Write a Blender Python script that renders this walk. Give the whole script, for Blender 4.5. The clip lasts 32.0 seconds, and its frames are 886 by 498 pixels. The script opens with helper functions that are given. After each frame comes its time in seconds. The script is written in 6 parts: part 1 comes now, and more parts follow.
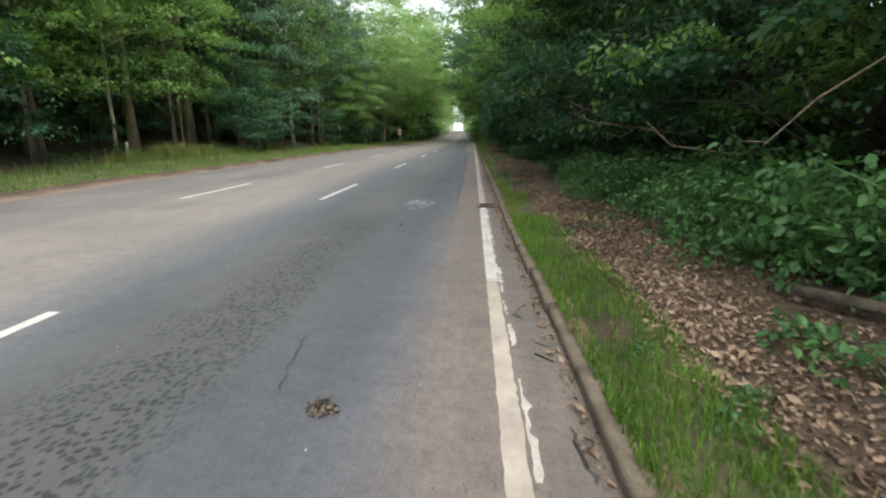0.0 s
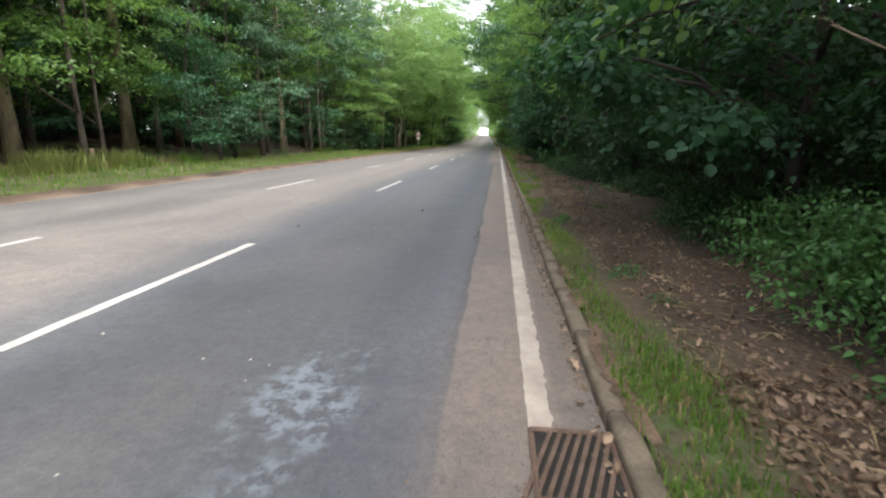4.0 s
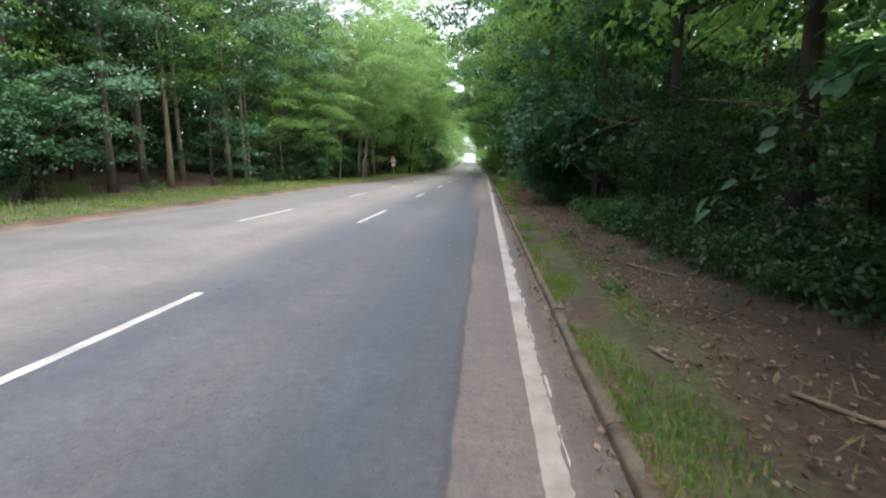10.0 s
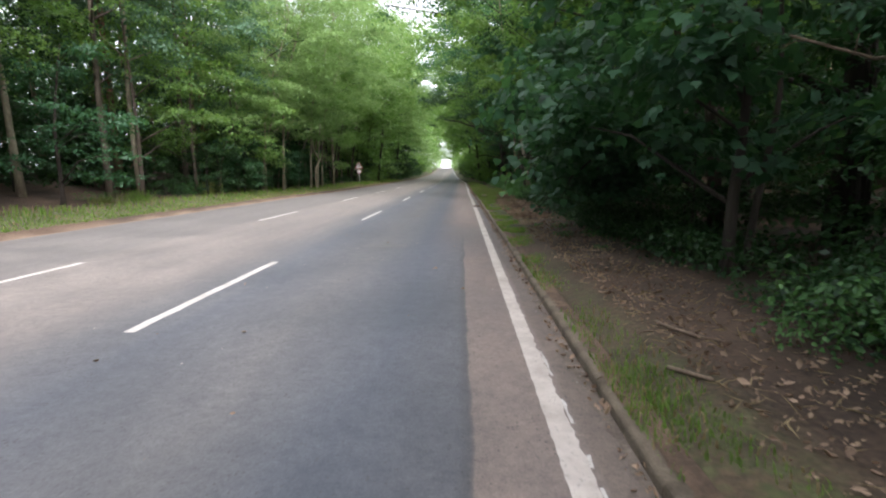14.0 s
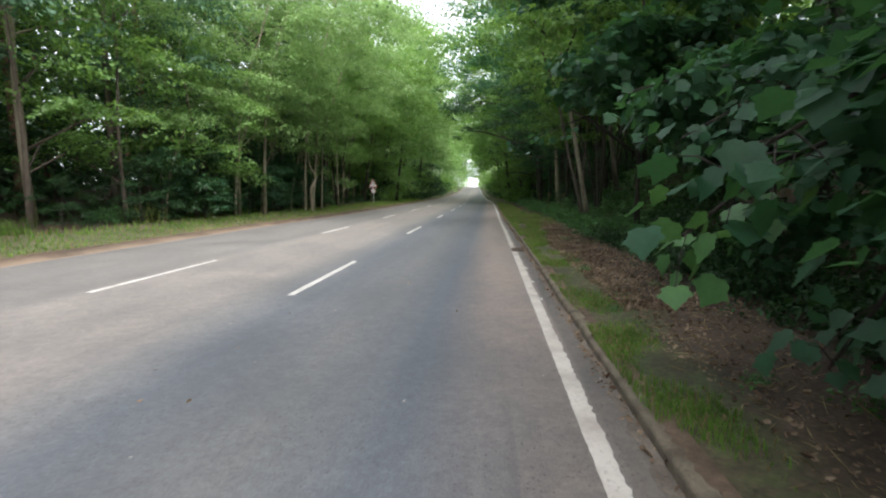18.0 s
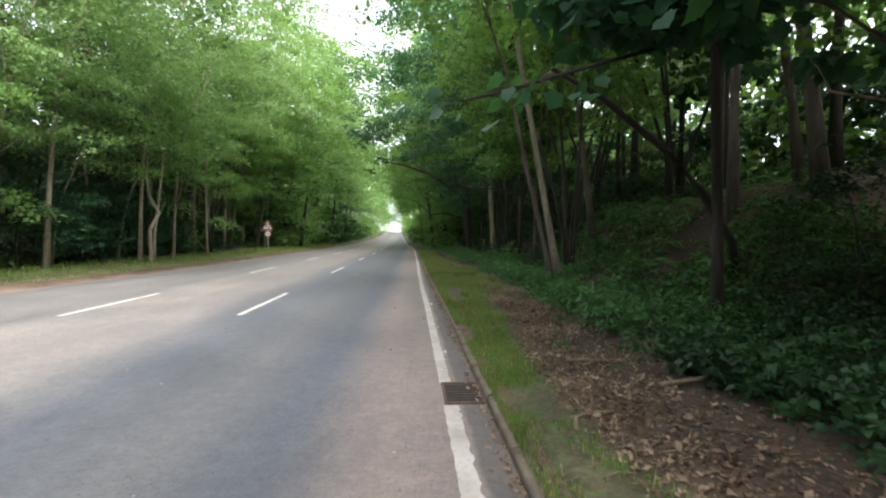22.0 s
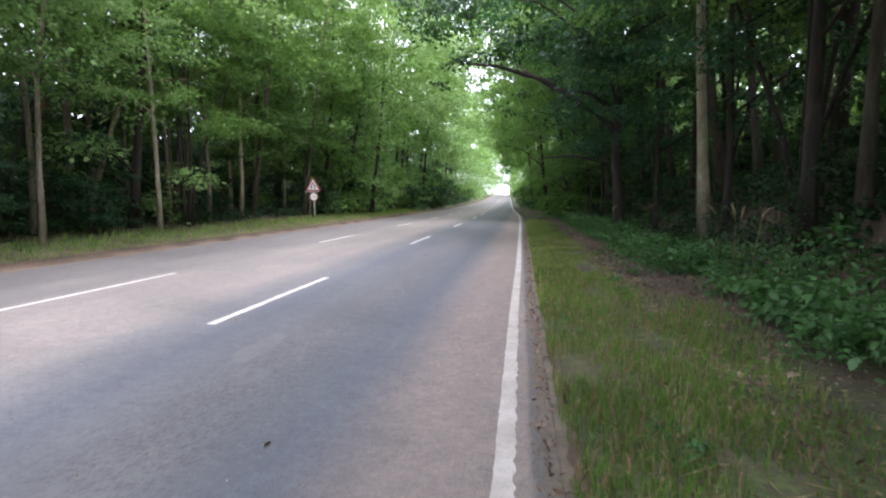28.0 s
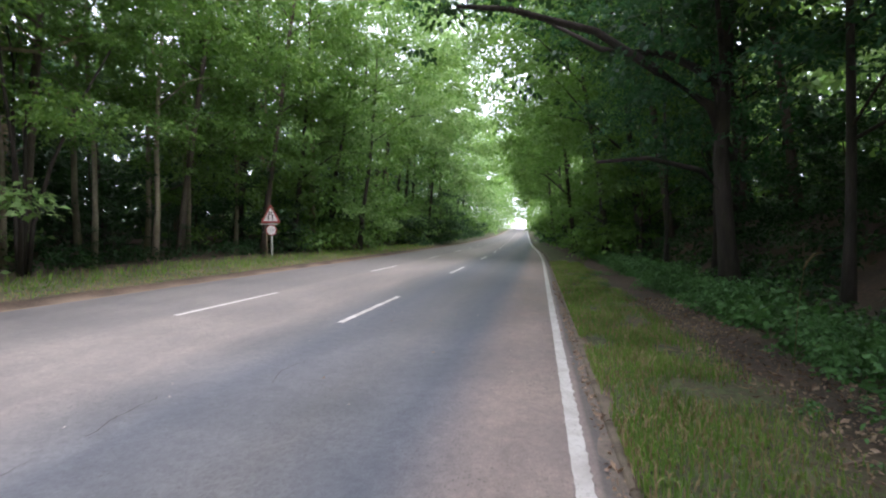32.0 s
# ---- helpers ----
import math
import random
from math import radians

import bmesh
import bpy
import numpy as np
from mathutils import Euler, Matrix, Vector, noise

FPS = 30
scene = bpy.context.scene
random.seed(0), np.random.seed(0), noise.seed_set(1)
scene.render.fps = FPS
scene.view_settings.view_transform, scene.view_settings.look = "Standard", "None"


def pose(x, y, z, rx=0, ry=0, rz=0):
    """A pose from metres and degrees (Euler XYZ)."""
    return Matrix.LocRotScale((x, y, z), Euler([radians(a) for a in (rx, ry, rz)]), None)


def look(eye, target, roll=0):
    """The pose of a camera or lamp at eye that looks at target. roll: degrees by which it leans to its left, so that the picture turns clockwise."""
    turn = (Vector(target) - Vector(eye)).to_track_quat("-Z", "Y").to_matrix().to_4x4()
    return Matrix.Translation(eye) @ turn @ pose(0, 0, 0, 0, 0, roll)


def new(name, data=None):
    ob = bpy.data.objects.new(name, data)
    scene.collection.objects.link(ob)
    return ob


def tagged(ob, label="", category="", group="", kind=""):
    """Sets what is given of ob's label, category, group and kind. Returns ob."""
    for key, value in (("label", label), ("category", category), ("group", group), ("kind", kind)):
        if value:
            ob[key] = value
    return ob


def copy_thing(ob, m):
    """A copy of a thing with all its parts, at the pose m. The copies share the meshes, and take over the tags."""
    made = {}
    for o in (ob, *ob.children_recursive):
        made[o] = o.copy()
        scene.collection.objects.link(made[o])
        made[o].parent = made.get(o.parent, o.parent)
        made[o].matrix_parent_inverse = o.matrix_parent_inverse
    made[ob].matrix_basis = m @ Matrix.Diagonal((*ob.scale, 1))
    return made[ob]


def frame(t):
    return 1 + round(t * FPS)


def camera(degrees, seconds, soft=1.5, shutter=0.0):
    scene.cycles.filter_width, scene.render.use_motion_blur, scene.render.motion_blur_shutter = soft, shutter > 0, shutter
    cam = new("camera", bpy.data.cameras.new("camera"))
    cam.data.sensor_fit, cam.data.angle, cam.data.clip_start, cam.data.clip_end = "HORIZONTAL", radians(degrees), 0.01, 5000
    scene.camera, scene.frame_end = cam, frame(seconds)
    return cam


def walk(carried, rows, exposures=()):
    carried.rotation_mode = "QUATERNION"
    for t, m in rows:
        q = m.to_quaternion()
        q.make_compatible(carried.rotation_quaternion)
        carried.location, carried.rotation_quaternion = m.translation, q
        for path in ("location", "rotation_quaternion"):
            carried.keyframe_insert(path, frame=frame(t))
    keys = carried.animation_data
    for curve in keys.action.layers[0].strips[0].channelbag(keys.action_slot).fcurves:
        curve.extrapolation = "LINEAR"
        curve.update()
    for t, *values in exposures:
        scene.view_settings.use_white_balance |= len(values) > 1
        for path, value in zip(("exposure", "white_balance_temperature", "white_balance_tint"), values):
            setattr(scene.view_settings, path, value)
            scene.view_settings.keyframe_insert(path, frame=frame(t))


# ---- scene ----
cam = camera(86.3, 32.0, soft=2.1, shutter=0.22)
# seconds, x, y, z, turn to the left, look up, lean
PATH = [
    (0, -0.135, 0.026, 1.225, 3.51, -13.56, 0.10),
    (0.5, -0.089, 0.875, 1.234, 4.12, -13.56, -0.00),
    (1, -0.043, 1.723, 1.243, 5.73, -13.71, 0.40),
    (1.5, -0.059, 2.567, 1.218, 7.08, -13.45, 0.53),
    (2, -0.076, 3.410, 1.193, 8.06, -14.09, 0.60),
    (2.5, -0.086, 4.261, 1.205, 7.23, -13.37, 0.56),
    (3, -0.097, 5.111, 1.217, 7.00, -12.65, 0.70),
    (3.5, -0.143, 5.941, 1.227, 6.62, -13.07, 0.63),
    (5.5, -0.328, 9.209, 1.267, 6.23, -11.27, 0.50),
    (6, -0.447, 10.095, 1.264, 10.94, -8.83, 0.50),
    (6.5, -0.466, 10.845, 1.290, 12.36, -7.94, 0.57),
    (7, -0.484, 11.594, 1.316, 11.21, -7.99, 0.20),
    (7.5, -0.367, 12.456, 1.274, 8.77, -9.46, -0.06),
    (8, -0.251, 13.318, 1.231, 6.17, -9.53, -0.20),
    (8.5, -0.194, 14.150, 1.228, 4.70, -9.62, -0.15),
    (9, -0.137, 14.982, 1.225, 4.58, -10.81, 0.30),
    (9.5, -0.198, 15.813, 1.244, 5.34, -10.49, 0.34),
    (10, -0.259, 16.644, 1.262, 4.95, -9.94, 0.30),
    (10.5, -0.278, 17.524, 1.276, 4.80, -9.09, 0.24),
    (11, -0.298, 18.405, 1.290, 3.34, -8.72, -0.00),
    (11.5, -0.324, 19.282, 1.283, 3.48, -8.17, 0.03),
    (12, -0.350, 20.160, 1.276, 2.98, -8.14, 0.10),
    (12.5, -0.373, 21.002, 1.265, 2.19, -8.34, -0.02),
    (13, -0.397, 21.845, 1.255, 1.10, -8.42, -0.30),
    (13.5, -0.410, 22.673, 1.247, 1.51, -9.05, -0.43),
    (14, -0.424, 23.501, 1.239, 2.27, -9.18, -0.40),
    (14.5, -0.427, 24.339, 1.262, 3.40, -7.93, -0.47),
    (15, -0.431, 25.177, 1.285, 4.38, -5.94, -0.40),
    (15.5, -0.441, 26.017, 1.284, 6.24, -5.13, 0.03),
    (17.5, -0.482, 29.371, 1.278, 8.51, -6.69, -0.30),
    (18, -0.528, 30.213, 1.330, 5.46, -6.95, -0.20),
    (18.5, -0.528, 31.076, 1.312, 3.70, -6.63, -0.12),
    (19, -0.528, 31.939, 1.294, 1.99, -5.59, -0.00),
    (19.5, -0.459, 32.772, 1.335, 1.05, -3.92, 0.30),
    (20, -0.389, 33.604, 1.375, 0.14, -3.27, 0.60),
    (20.5, -0.396, 34.465, 1.361, 1.05, -3.23, 0.76),
    (21, -0.402, 35.326, 1.347, 0.03, -2.78, 0.60),
    (21.5, -0.331, 36.203, 1.331, -1.65, -2.79, 0.58),
    (22, -0.259, 37.080, 1.315, -3.84, -1.49, 0.50),
    (22.5, -0.231, 37.905, 1.332, -2.70, -1.61, 0.56),
    (23, -0.202, 38.730, 1.349, -1.98, -1.63, 0.70),
    (23.5, -0.163, 39.591, 1.337, -0.71, -1.78, 0.53),
    (24, -0.124, 40.452, 1.326, 0.26, -1.46, 0.40),
    (24.5, -0.084, 41.402, 1.330, 1.48, -1.33, 0.57),
    (25, -0.020, 42.785, 1.337, 1.91, -2.14, 0.60),
    (25.5, 0.043, 44.225, 1.345, 2.33, -2.96, 0.64),
    (26, 0.107, 45.648, 1.352, 2.76, -3.77, 0.67),
    (26.5, 0.170, 47.048, 1.359, 3.19, -4.59, 0.70),
    (27, 0.111, 48.036, 1.318, 5.36, -5.39, 0.70),
    (27.5, 0.095, 48.858, 1.307, 7.37, -6.05, 0.41),
    (28, 0.078, 49.680, 1.296, 9.34, -6.00, 0.20),
    (28.5, 0.045, 50.520, 1.305, 10.07, -4.89, 0.15),
    (29, 0.012, 51.361, 1.315, 10.02, -4.13, 0.10),
    (29.5, -0.019, 52.185, 1.328, 11.20, -3.56, -0.01),
    (30, -0.050, 53.009, 1.340, 13.03, -3.18, 0.30),
    (30.5, -0.132, 53.846, 1.337, 14.06, -3.08, 0.52),
    (31, -0.213, 54.684, 1.335, 13.10, -2.24, 0.40),
    (31.5, -0.210, 55.572, 1.337, 12.31, -1.94, 0.35),
    (32, -0.207, 56.460, 1.339, 11.37, -1.92, 0.40),
]
walk(cam, [(t, pose(x, y, z, 90 + p, 0, w) @ pose(0, 0, 0, 0, 0, r)) for t, x, y, z, w, p, r in PATH],
     [(0, 0.8, 6450, 9), (2, 1.0, 6450, 10), (6, 1.36, 6420, 15), (8.2, 1.15, 6150, 14), (10, 1.38, 6100, 15), (12, 1.47, 6280, 16), (14, 1.35, 6280, 18), (16, 1.25, 6200, 14), (19, 1.42, 6300, 12), (21, 1.5, 6300, 12), (23, 1.85, 6250, 18), (26, 2.0, 6000, 23), (28, 2.06, 5900, 25), (32, 1.76, 5950, 24)])

# ---- world, sun, exposure ----
world = bpy.data.worlds.new("sky")
scene.world = world
world.use_nodes = True
wt = world.node_tree
wt.nodes.clear()
w_out = wt.nodes.new("ShaderNodeOutputWorld")
w_bg = wt.nodes.new("ShaderNodeBackground")
w_sky = wt.nodes.new("ShaderNodeTexSky")
w_sky.sky_type = "NISHITA"
w_sky.sun_disc = False
w_sky.sun_elevation = radians(58)
w_sky.sun_rotation = radians(154)
w_sky.air_density, w_sky.dust_density = 1.0, 3.0
w_mix = wt.nodes.new("ShaderNodeMix")
w_mix.data_type = "RGBA"
w_mix.inputs[0].default_value = 0.75
w_mix.inputs[7].default_value = (9.6, 9.9, 10.2, 1)       # even cloud cover
w_bg.inputs[1].default_value = 0.13
wt.links.new(w_sky.outputs[0], w_mix.inputs[6])
wt.links.new(w_mix.outputs[2], w_bg.inputs[0])
wt.links.new(w_bg.outputs[0], w_out.inputs[0])

sun_data = bpy.data.lights.new("sun", "SUN")
sun_data.energy, sun_data.angle, sun_data.color = 3.5, radians(42), (1.0, 0.96, 0.88)
sun_ob = new("sun", sun_data)
sun_ob.matrix_world = look((14, -29, 51), (0, 0, 0))


# ---- materials ----
def node_mat(name, rough=0.8):
    m = bpy.data.materials.new(name)
    m.use_nodes = True
    b = m.node_tree.nodes["Principled BSDF"]
    b.inputs["Roughness"].default_value = rough
    return m, m.node_tree, b


def add(tree, kind, **inputs):
    n = tree.nodes.new(kind)
    for key, value in inputs.items():
        n.inputs[key.replace("_", " ")].default_value = value
    return n


def ramp(tree, fac, *stops):
    n = tree.nodes.new("ShaderNodeValToRGB")
    el = n.color_ramp.elements
    while len(el) < len(stops):
        el.new(0.5)
    for e, (p, c) in zip(el, stops):
        e.position = p
        e.color = (*c, 1) if len(c) == 3 else c
    tree.links.new(fac, n.inputs[0])
    return n.outputs[0]


def mix(tree, fac, a, b, mode="MIX"):
    n = tree.nodes.new("ShaderNodeMix")
    n.data_type, n.blend_type = "RGBA", mode
    for sock, v in ((n.inputs[0], fac), (n.inputs[6], a), (n.inputs[7], b)):
        if isinstance(v, (int, float)):
            sock.default_value = v
        elif isinstance(v, tuple):
            sock.default_value = (*v, 1)
        else:
            tree.links.new(v, sock)
    return n.outputs[2]


def calc(tree, op, a, b=0.0, c=None):
    n = tree.nodes.new("ShaderNodeMath")
    n.operation = op
    for i, v in enumerate((a, b, c)):
        if v is None:
            continue
        if isinstance(v, (int, float)):
            n.inputs[i].default_value = v
        else:
            tree.links.new(v, n.inputs[i])
    return n.outputs[0]


def span(tree, v, lo, hi, a=0.0, b=1.0):
    n = tree.nodes.new("ShaderNodeMapRange")
    n.interpolation_type = "SMOOTHSTEP"
    tree.links.new(v, n.inputs[0])
    for i, x in enumerate((lo, hi, a, b)):
        n.inputs[i + 1].default_value = x
    return n.outputs[0]


def coords(tree, scale=(1, 1, 1)):
    tc = tree.nodes.new("ShaderNodeTexCoord")
    mp = tree.nodes.new("ShaderNodeMapping")
    mp.inputs["Scale"].default_value = scale
    tree.links.new(tc.outputs["Object"], mp.inputs[0])
    return mp.outputs[0]


def noise_tex(tree, vec, scale, detail=4.0, rough=0.55):
    n = add(tree, "ShaderNodeTexNoise", Scale=scale, Detail=detail, Roughness=rough)
    tree.links.new(vec, n.inputs["Vector"])
    return n.outputs["Fac"]


def bump(tree, bsdf, height, strength, dist=0.01):
    n = add(tree, "ShaderNodeBump", Strength=strength, Distance=dist)
    tree.links.new(height, n.inputs["Height"])
    tree.links.new(n.outputs[0], bsdf.inputs["Normal"])


def make_asphalt():
    m, t, b = node_mat("asphalt", 0.75)
    v = coords(t)
    sep = t.nodes.new("ShaderNodeSeparateXYZ")
    t.links.new(v, sep.inputs[0])
    wob = calc(t, "MULTIPLY_ADD", noise_tex(t, coords(t, (1, 0.25, 1)), 1.3, 3), 0.5, -0.25)
    x = calc(t, "ADD", sep.outputs[0], wob)
    pos = calc(t, "DIVIDE", calc(t, "ADD", x, 10.0), 10.4)
    bands = ramp(t, pos,
                 (0.06, (0.25, 0.215, 0.185)), (0.09, (0.16, 0.154, 0.15)), (0.18, (0.19, 0.182, 0.178)), (0.37, (0.2, 0.19, 0.185)), (0.41, (0.255, 0.234, 0.222)),
                 (0.58, (0.262, 0.239, 0.228)), (0.635, (0.185, 0.184, 0.19)), (0.695, (0.133, 0.145, 0.17)), (0.79, (0.163, 0.165, 0.174)), (0.87, (0.116, 0.132, 0.164)),
                 (0.925, (0.135, 0.14, 0.157)), (0.96, (0.165, 0.155, 0.152)))
    # the newer layer's edge beside the strip along the kerb
    edge = calc(t, "ADD", sep.outputs[0], calc(t, "MULTIPLY_ADD", noise_tex(t, v, 1.4, 4), 0.10, -0.05))
    y_now = sep.outputs[1]
    strip = calc(t, "MULTIPLY", calc(t, "MULTIPLY", span(t, edge, -0.40, -0.37), span(t, y_now, 29, 36, 1, 0)), span(t, y_now, 5, 11, 0.3, 1))
    soft_strip = calc(t, "MULTIPLY", span(t, edge, -1.15, -0.35), span(t, y_now, 29, 37))
    lip = calc(t, "MULTIPLY", calc(t, "MULTIPLY", span(t, edge, -0.46, -0.40), span(t, edge, -0.39, -0.37, 1, 0)), calc(t, "MULTIPLY", span(t, y_now, 29, 36, 1, 0), span(t, y_now, 7, 11)))
    col = mix(t, calc(t, "MAXIMUM", strip, soft_strip), bands, mix(t, span(t, y_now, 30, 40), (0.25, 0.207, 0.188), (0.31, 0.256, 0.234)))
    col = mix(t, calc(t, "MULTIPLY", lip, 0.45), col, (0.08, 0.078, 0.078))
    gutter = mix(t, calc(t, "MULTIPLY", span(t, y_now, 8, 11), span(t, y_now, 26, 36, 1, 0)), mix(t, span(t, y_now, 20, 30), (0.2, 0.172, 0.158), (0.165, 0.146, 0.139)), (0.205, 0.167, 0.146))
    col = mix(t, span(t, edge, 0.13, 0.17), col, gutter)
    worn_edge = calc(t, "MULTIPLY", calc(t, "MULTIPLY", span(t, edge, -0.75, -0.15), span(t, edge, 0.13, 0.17, 1, 0)), span(t, y_now, 7, 11, 0.7, 0))
    col = mix(t, worn_edge, col, (0.25, 0.205, 0.182))
    young = calc(t, "MULTIPLY", span(t, y_now, 9, 20, 1, 0), span(t, edge, -3.4, -2.4))
    col = mix(t, calc(t, "MULTIPLY", calc(t, "MULTIPLY", young, span(t, edge, -0.95, -0.55, 1, 0)), 0.62), col, (0.088, 0.091, 0.098))
    # long soft stains down the lanes, blotches, grit
    streak = noise_tex(t, coords(t, (1.3, 0.14, 1)), 1.3, 4)
    col = mix(t, 1.0, col, ramp(t, streak, (0.25, (0.86, 0.86, 0.87)), (0.55, (1, 1, 1)), (0.8, (1.08, 1.07, 1.06))), "MULTIPLY")
    blot = noise_tex(t, v, 0.7, 6, 0.62)
    col = mix(t, 1.0, col, ramp(t, blot, (0.3, (0.76, 0.77, 0.79)), (0.65, (1.1, 1.08, 1.06))), "MULTIPLY")
    mott = noise_tex(t, v, 6.5, 5, 0.7)
    col = mix(t, 1.0, col, ramp(t, mott, (0.3, (0.82, 0.82, 0.84)), (0.7, (1.13, 1.12, 1.1))), "MULTIPLY")
    grit = noise_tex(t, v, 75, 4, 0.75)
    col = mix(t, 1.0, col, ramp(t, grit, (0.3, (0.72, 0.72, 0.73)), (0.7, (1.24, 1.24, 1.23))), "MULTIPLY")
    speck = noise_tex(t, v, 22, 4, 0.7)
    col = mix(t, 1.0, col, ramp(t, speck, (0.32, (0.84, 0.84, 0.85)), (0.68, (1.13, 1.13, 1.12))), "MULTIPLY")
    # scattered pores where single stones have come out
    pore = add(t, "ShaderNodeTexVoronoi", Scale=36.0, Randomness=1.0)
    t.links.new(v, pore.inputs["Vector"])
    pick = t.nodes.new("ShaderNodeSeparateColor")
    t.links.new(pore.outputs["Color"], pick.inputs[0])
    pores = calc(t, "MULTIPLY", span(t, pore.outputs["Distance"], 0.18, 0.34, 1, 0), span(t, pick.outputs[0], 0.62, 0.7))
    pores = calc(t, "MULTIPLY", pores, span(t, noise_tex(t, v, 1.3, 4, 0.6), 0.38, 0.62, 0.15, 0.75))
    col = mix(t, pores, col, (0.06, 0.058, 0.058))
    # fretted, pitted surface near the start of the walk and again further on
    vor = add(t, "ShaderNodeTexVoronoi", Scale=31.0, Randomness=1.0)
    t.links.new(coords(t, (1.0, 0.8, 1)), vor.inputs["Vector"])
    pit = span(t, vor.outputs["Distance"], 0.32, 0.5, 1, 0)
    zone_x = calc(t, "MULTIPLY", span(t, sep.outputs[0], -2.5, -1.85), span(t, sep.outputs[0], -1.6, -1.2, 1, 0))
    near = span(t, sep.outputs[1], 6.6, 8.3, 1, 0)
    later = calc(t, "MULTIPLY", span(t, sep.outputs[1], 50, 52), span(t, sep.outputs[1], 56, 63, 0.3, 0))
    again = calc(t, "MULTIPLY", span(t, sep.outputs[1], 11.5, 12.5), span(t, sep.outputs[1], 14.0, 16.5, 0.4, 0))
    worn = calc(t, "MULTIPLY", zone_x, calc(t, "MAXIMUM", calc(t, "MAXIMUM", near, again), later))
    # a darker track where tar has come up
    tar = calc(t, "MULTIPLY", calc(t, "MULTIPLY", span(t, edge, -1.5, -1.05), span(t, edge, -0.85, -0.55, 1, 0)), calc(t, "MULTIPLY", span(t, sep.outputs[1], 10.5, 12.5), span(t, sep.outputs[1], 16, 22, 1, 0)))
    tar = calc(t, "MULTIPLY", tar, span(t, noise_tex(t, v, 2.6, 6, 0.7), 0.38, 0.6))
    col = mix(t, calc(t, "MULTIPLY", tar, 0.55), col, (0.072, 0.076, 0.082))
    patchy = calc(t, "MULTIPLY", worn, span(t, noise_tex(t, v, 1.7, 5, 0.65), 0.32, 0.48))
    pitm = calc(t, "MULTIPLY", pit, patchy)
    col = mix(t, calc(t, "MULTIPLY", patchy, 0.5), col, (0.07, 0.073, 0.081))
    col = mix(t, calc(t, "MULTIPLY", pitm, 0.95), col, (0.024, 0.026, 0.031))
    # polished, pale patch where the surface has bled
    ex = calc(t, "POWER", calc(t, "DIVIDE", calc(t, "ADD", sep.outputs[0], 1.08), 0.34), 2.0)
    ey = calc(t, "POWER", calc(t, "DIVIDE", calc(t, "SUBTRACT", sep.outputs[1], 8.8), 1.05), 2.0)
    pale = calc(t, "MULTIPLY", span(t, calc(t, "ADD", ex, ey), 0.2, 1.1, 1, 0), span(t, noise_tex(t, v, 9, 4, 0.7), 0.42, 0.6))
    pale = calc(t, "MULTIPLY", pale, span(t, noise_tex(t, coords(t, (1, 0.5, 1)), 2.6, 4, 0.6), 0.4, 0.6))
    col = mix(t, calc(t, "MULTIPLY", pale, 0.65), col, (0.25, 0.29, 0.35))
    col = mix(t, 1.0, col, (0.74, 0.735, 0.73), "MULTIPLY")
    t.links.new(col, b.inputs["Base Color"])
    t.links.new(mix(t, pale, ramp(t, blot, (0.3, (0.62,) * 3), (0.7, (0.82,) * 3)), (0.36,) * 3), b.inputs["Roughness"])
    h = calc(t, "SUBTRACT", calc(t, "MULTIPLY", grit, 0.4), calc(t, "MAXIMUM", pitm, calc(t, "MULTIPLY", pores, 0.6)))
    bump(t, b, h, 0.35, 0.006)
    return m


def make_plain(name, col, dark, scale=6.0, rough=0.8, fine=60.0, strength=0.3, dist=0.01, metal=0.0, stretch=(1, 1, 1)):
    """A matt surface with stains, grain and fine relief."""
    m, t, b = node_mat(name, rough)
    v = coords(t, stretch)
    a = noise_tex(t, v, scale, 5)
    f = noise_tex(t, v, fine, 4, 0.65)
    c = mix(t, ramp(t, a, (0.32, (0, 0, 0)), (0.68, (1, 1, 1))), dark, col)
    c = mix(t, 1.0, c, ramp(t, f, (0.25, (0.65,) * 3), (0.75, (1.25,) * 3)), "MULTIPLY")
    t.links.new(c, b.inputs["Base Color"])
    b.inputs["Metallic"].default_value = metal
    bump(t, b, f, strength, dist)
    return m


def make_paint(name, worn, sound):
    m, t, b = node_mat(name, 0.6)
    v = coords(t)
    a = noise_tex(t, v, 3.0, 6, 0.65)
    f = noise_tex(t, v, 40, 5, 0.7)
    c = mix(t, ramp(t, a, (0.35, (0, 0, 0)), (0.6, (1, 1, 1))), worn, sound)
    c = mix(t, ramp(t, f, (0.56, (0, 0, 0)), (0.66, (1, 1, 1))), c, (0.3, 0.28, 0.26))
    t.links.new(c, b.inputs["Base Color"])
    bump(t, b, f, 0.3, 0.004)
    return m


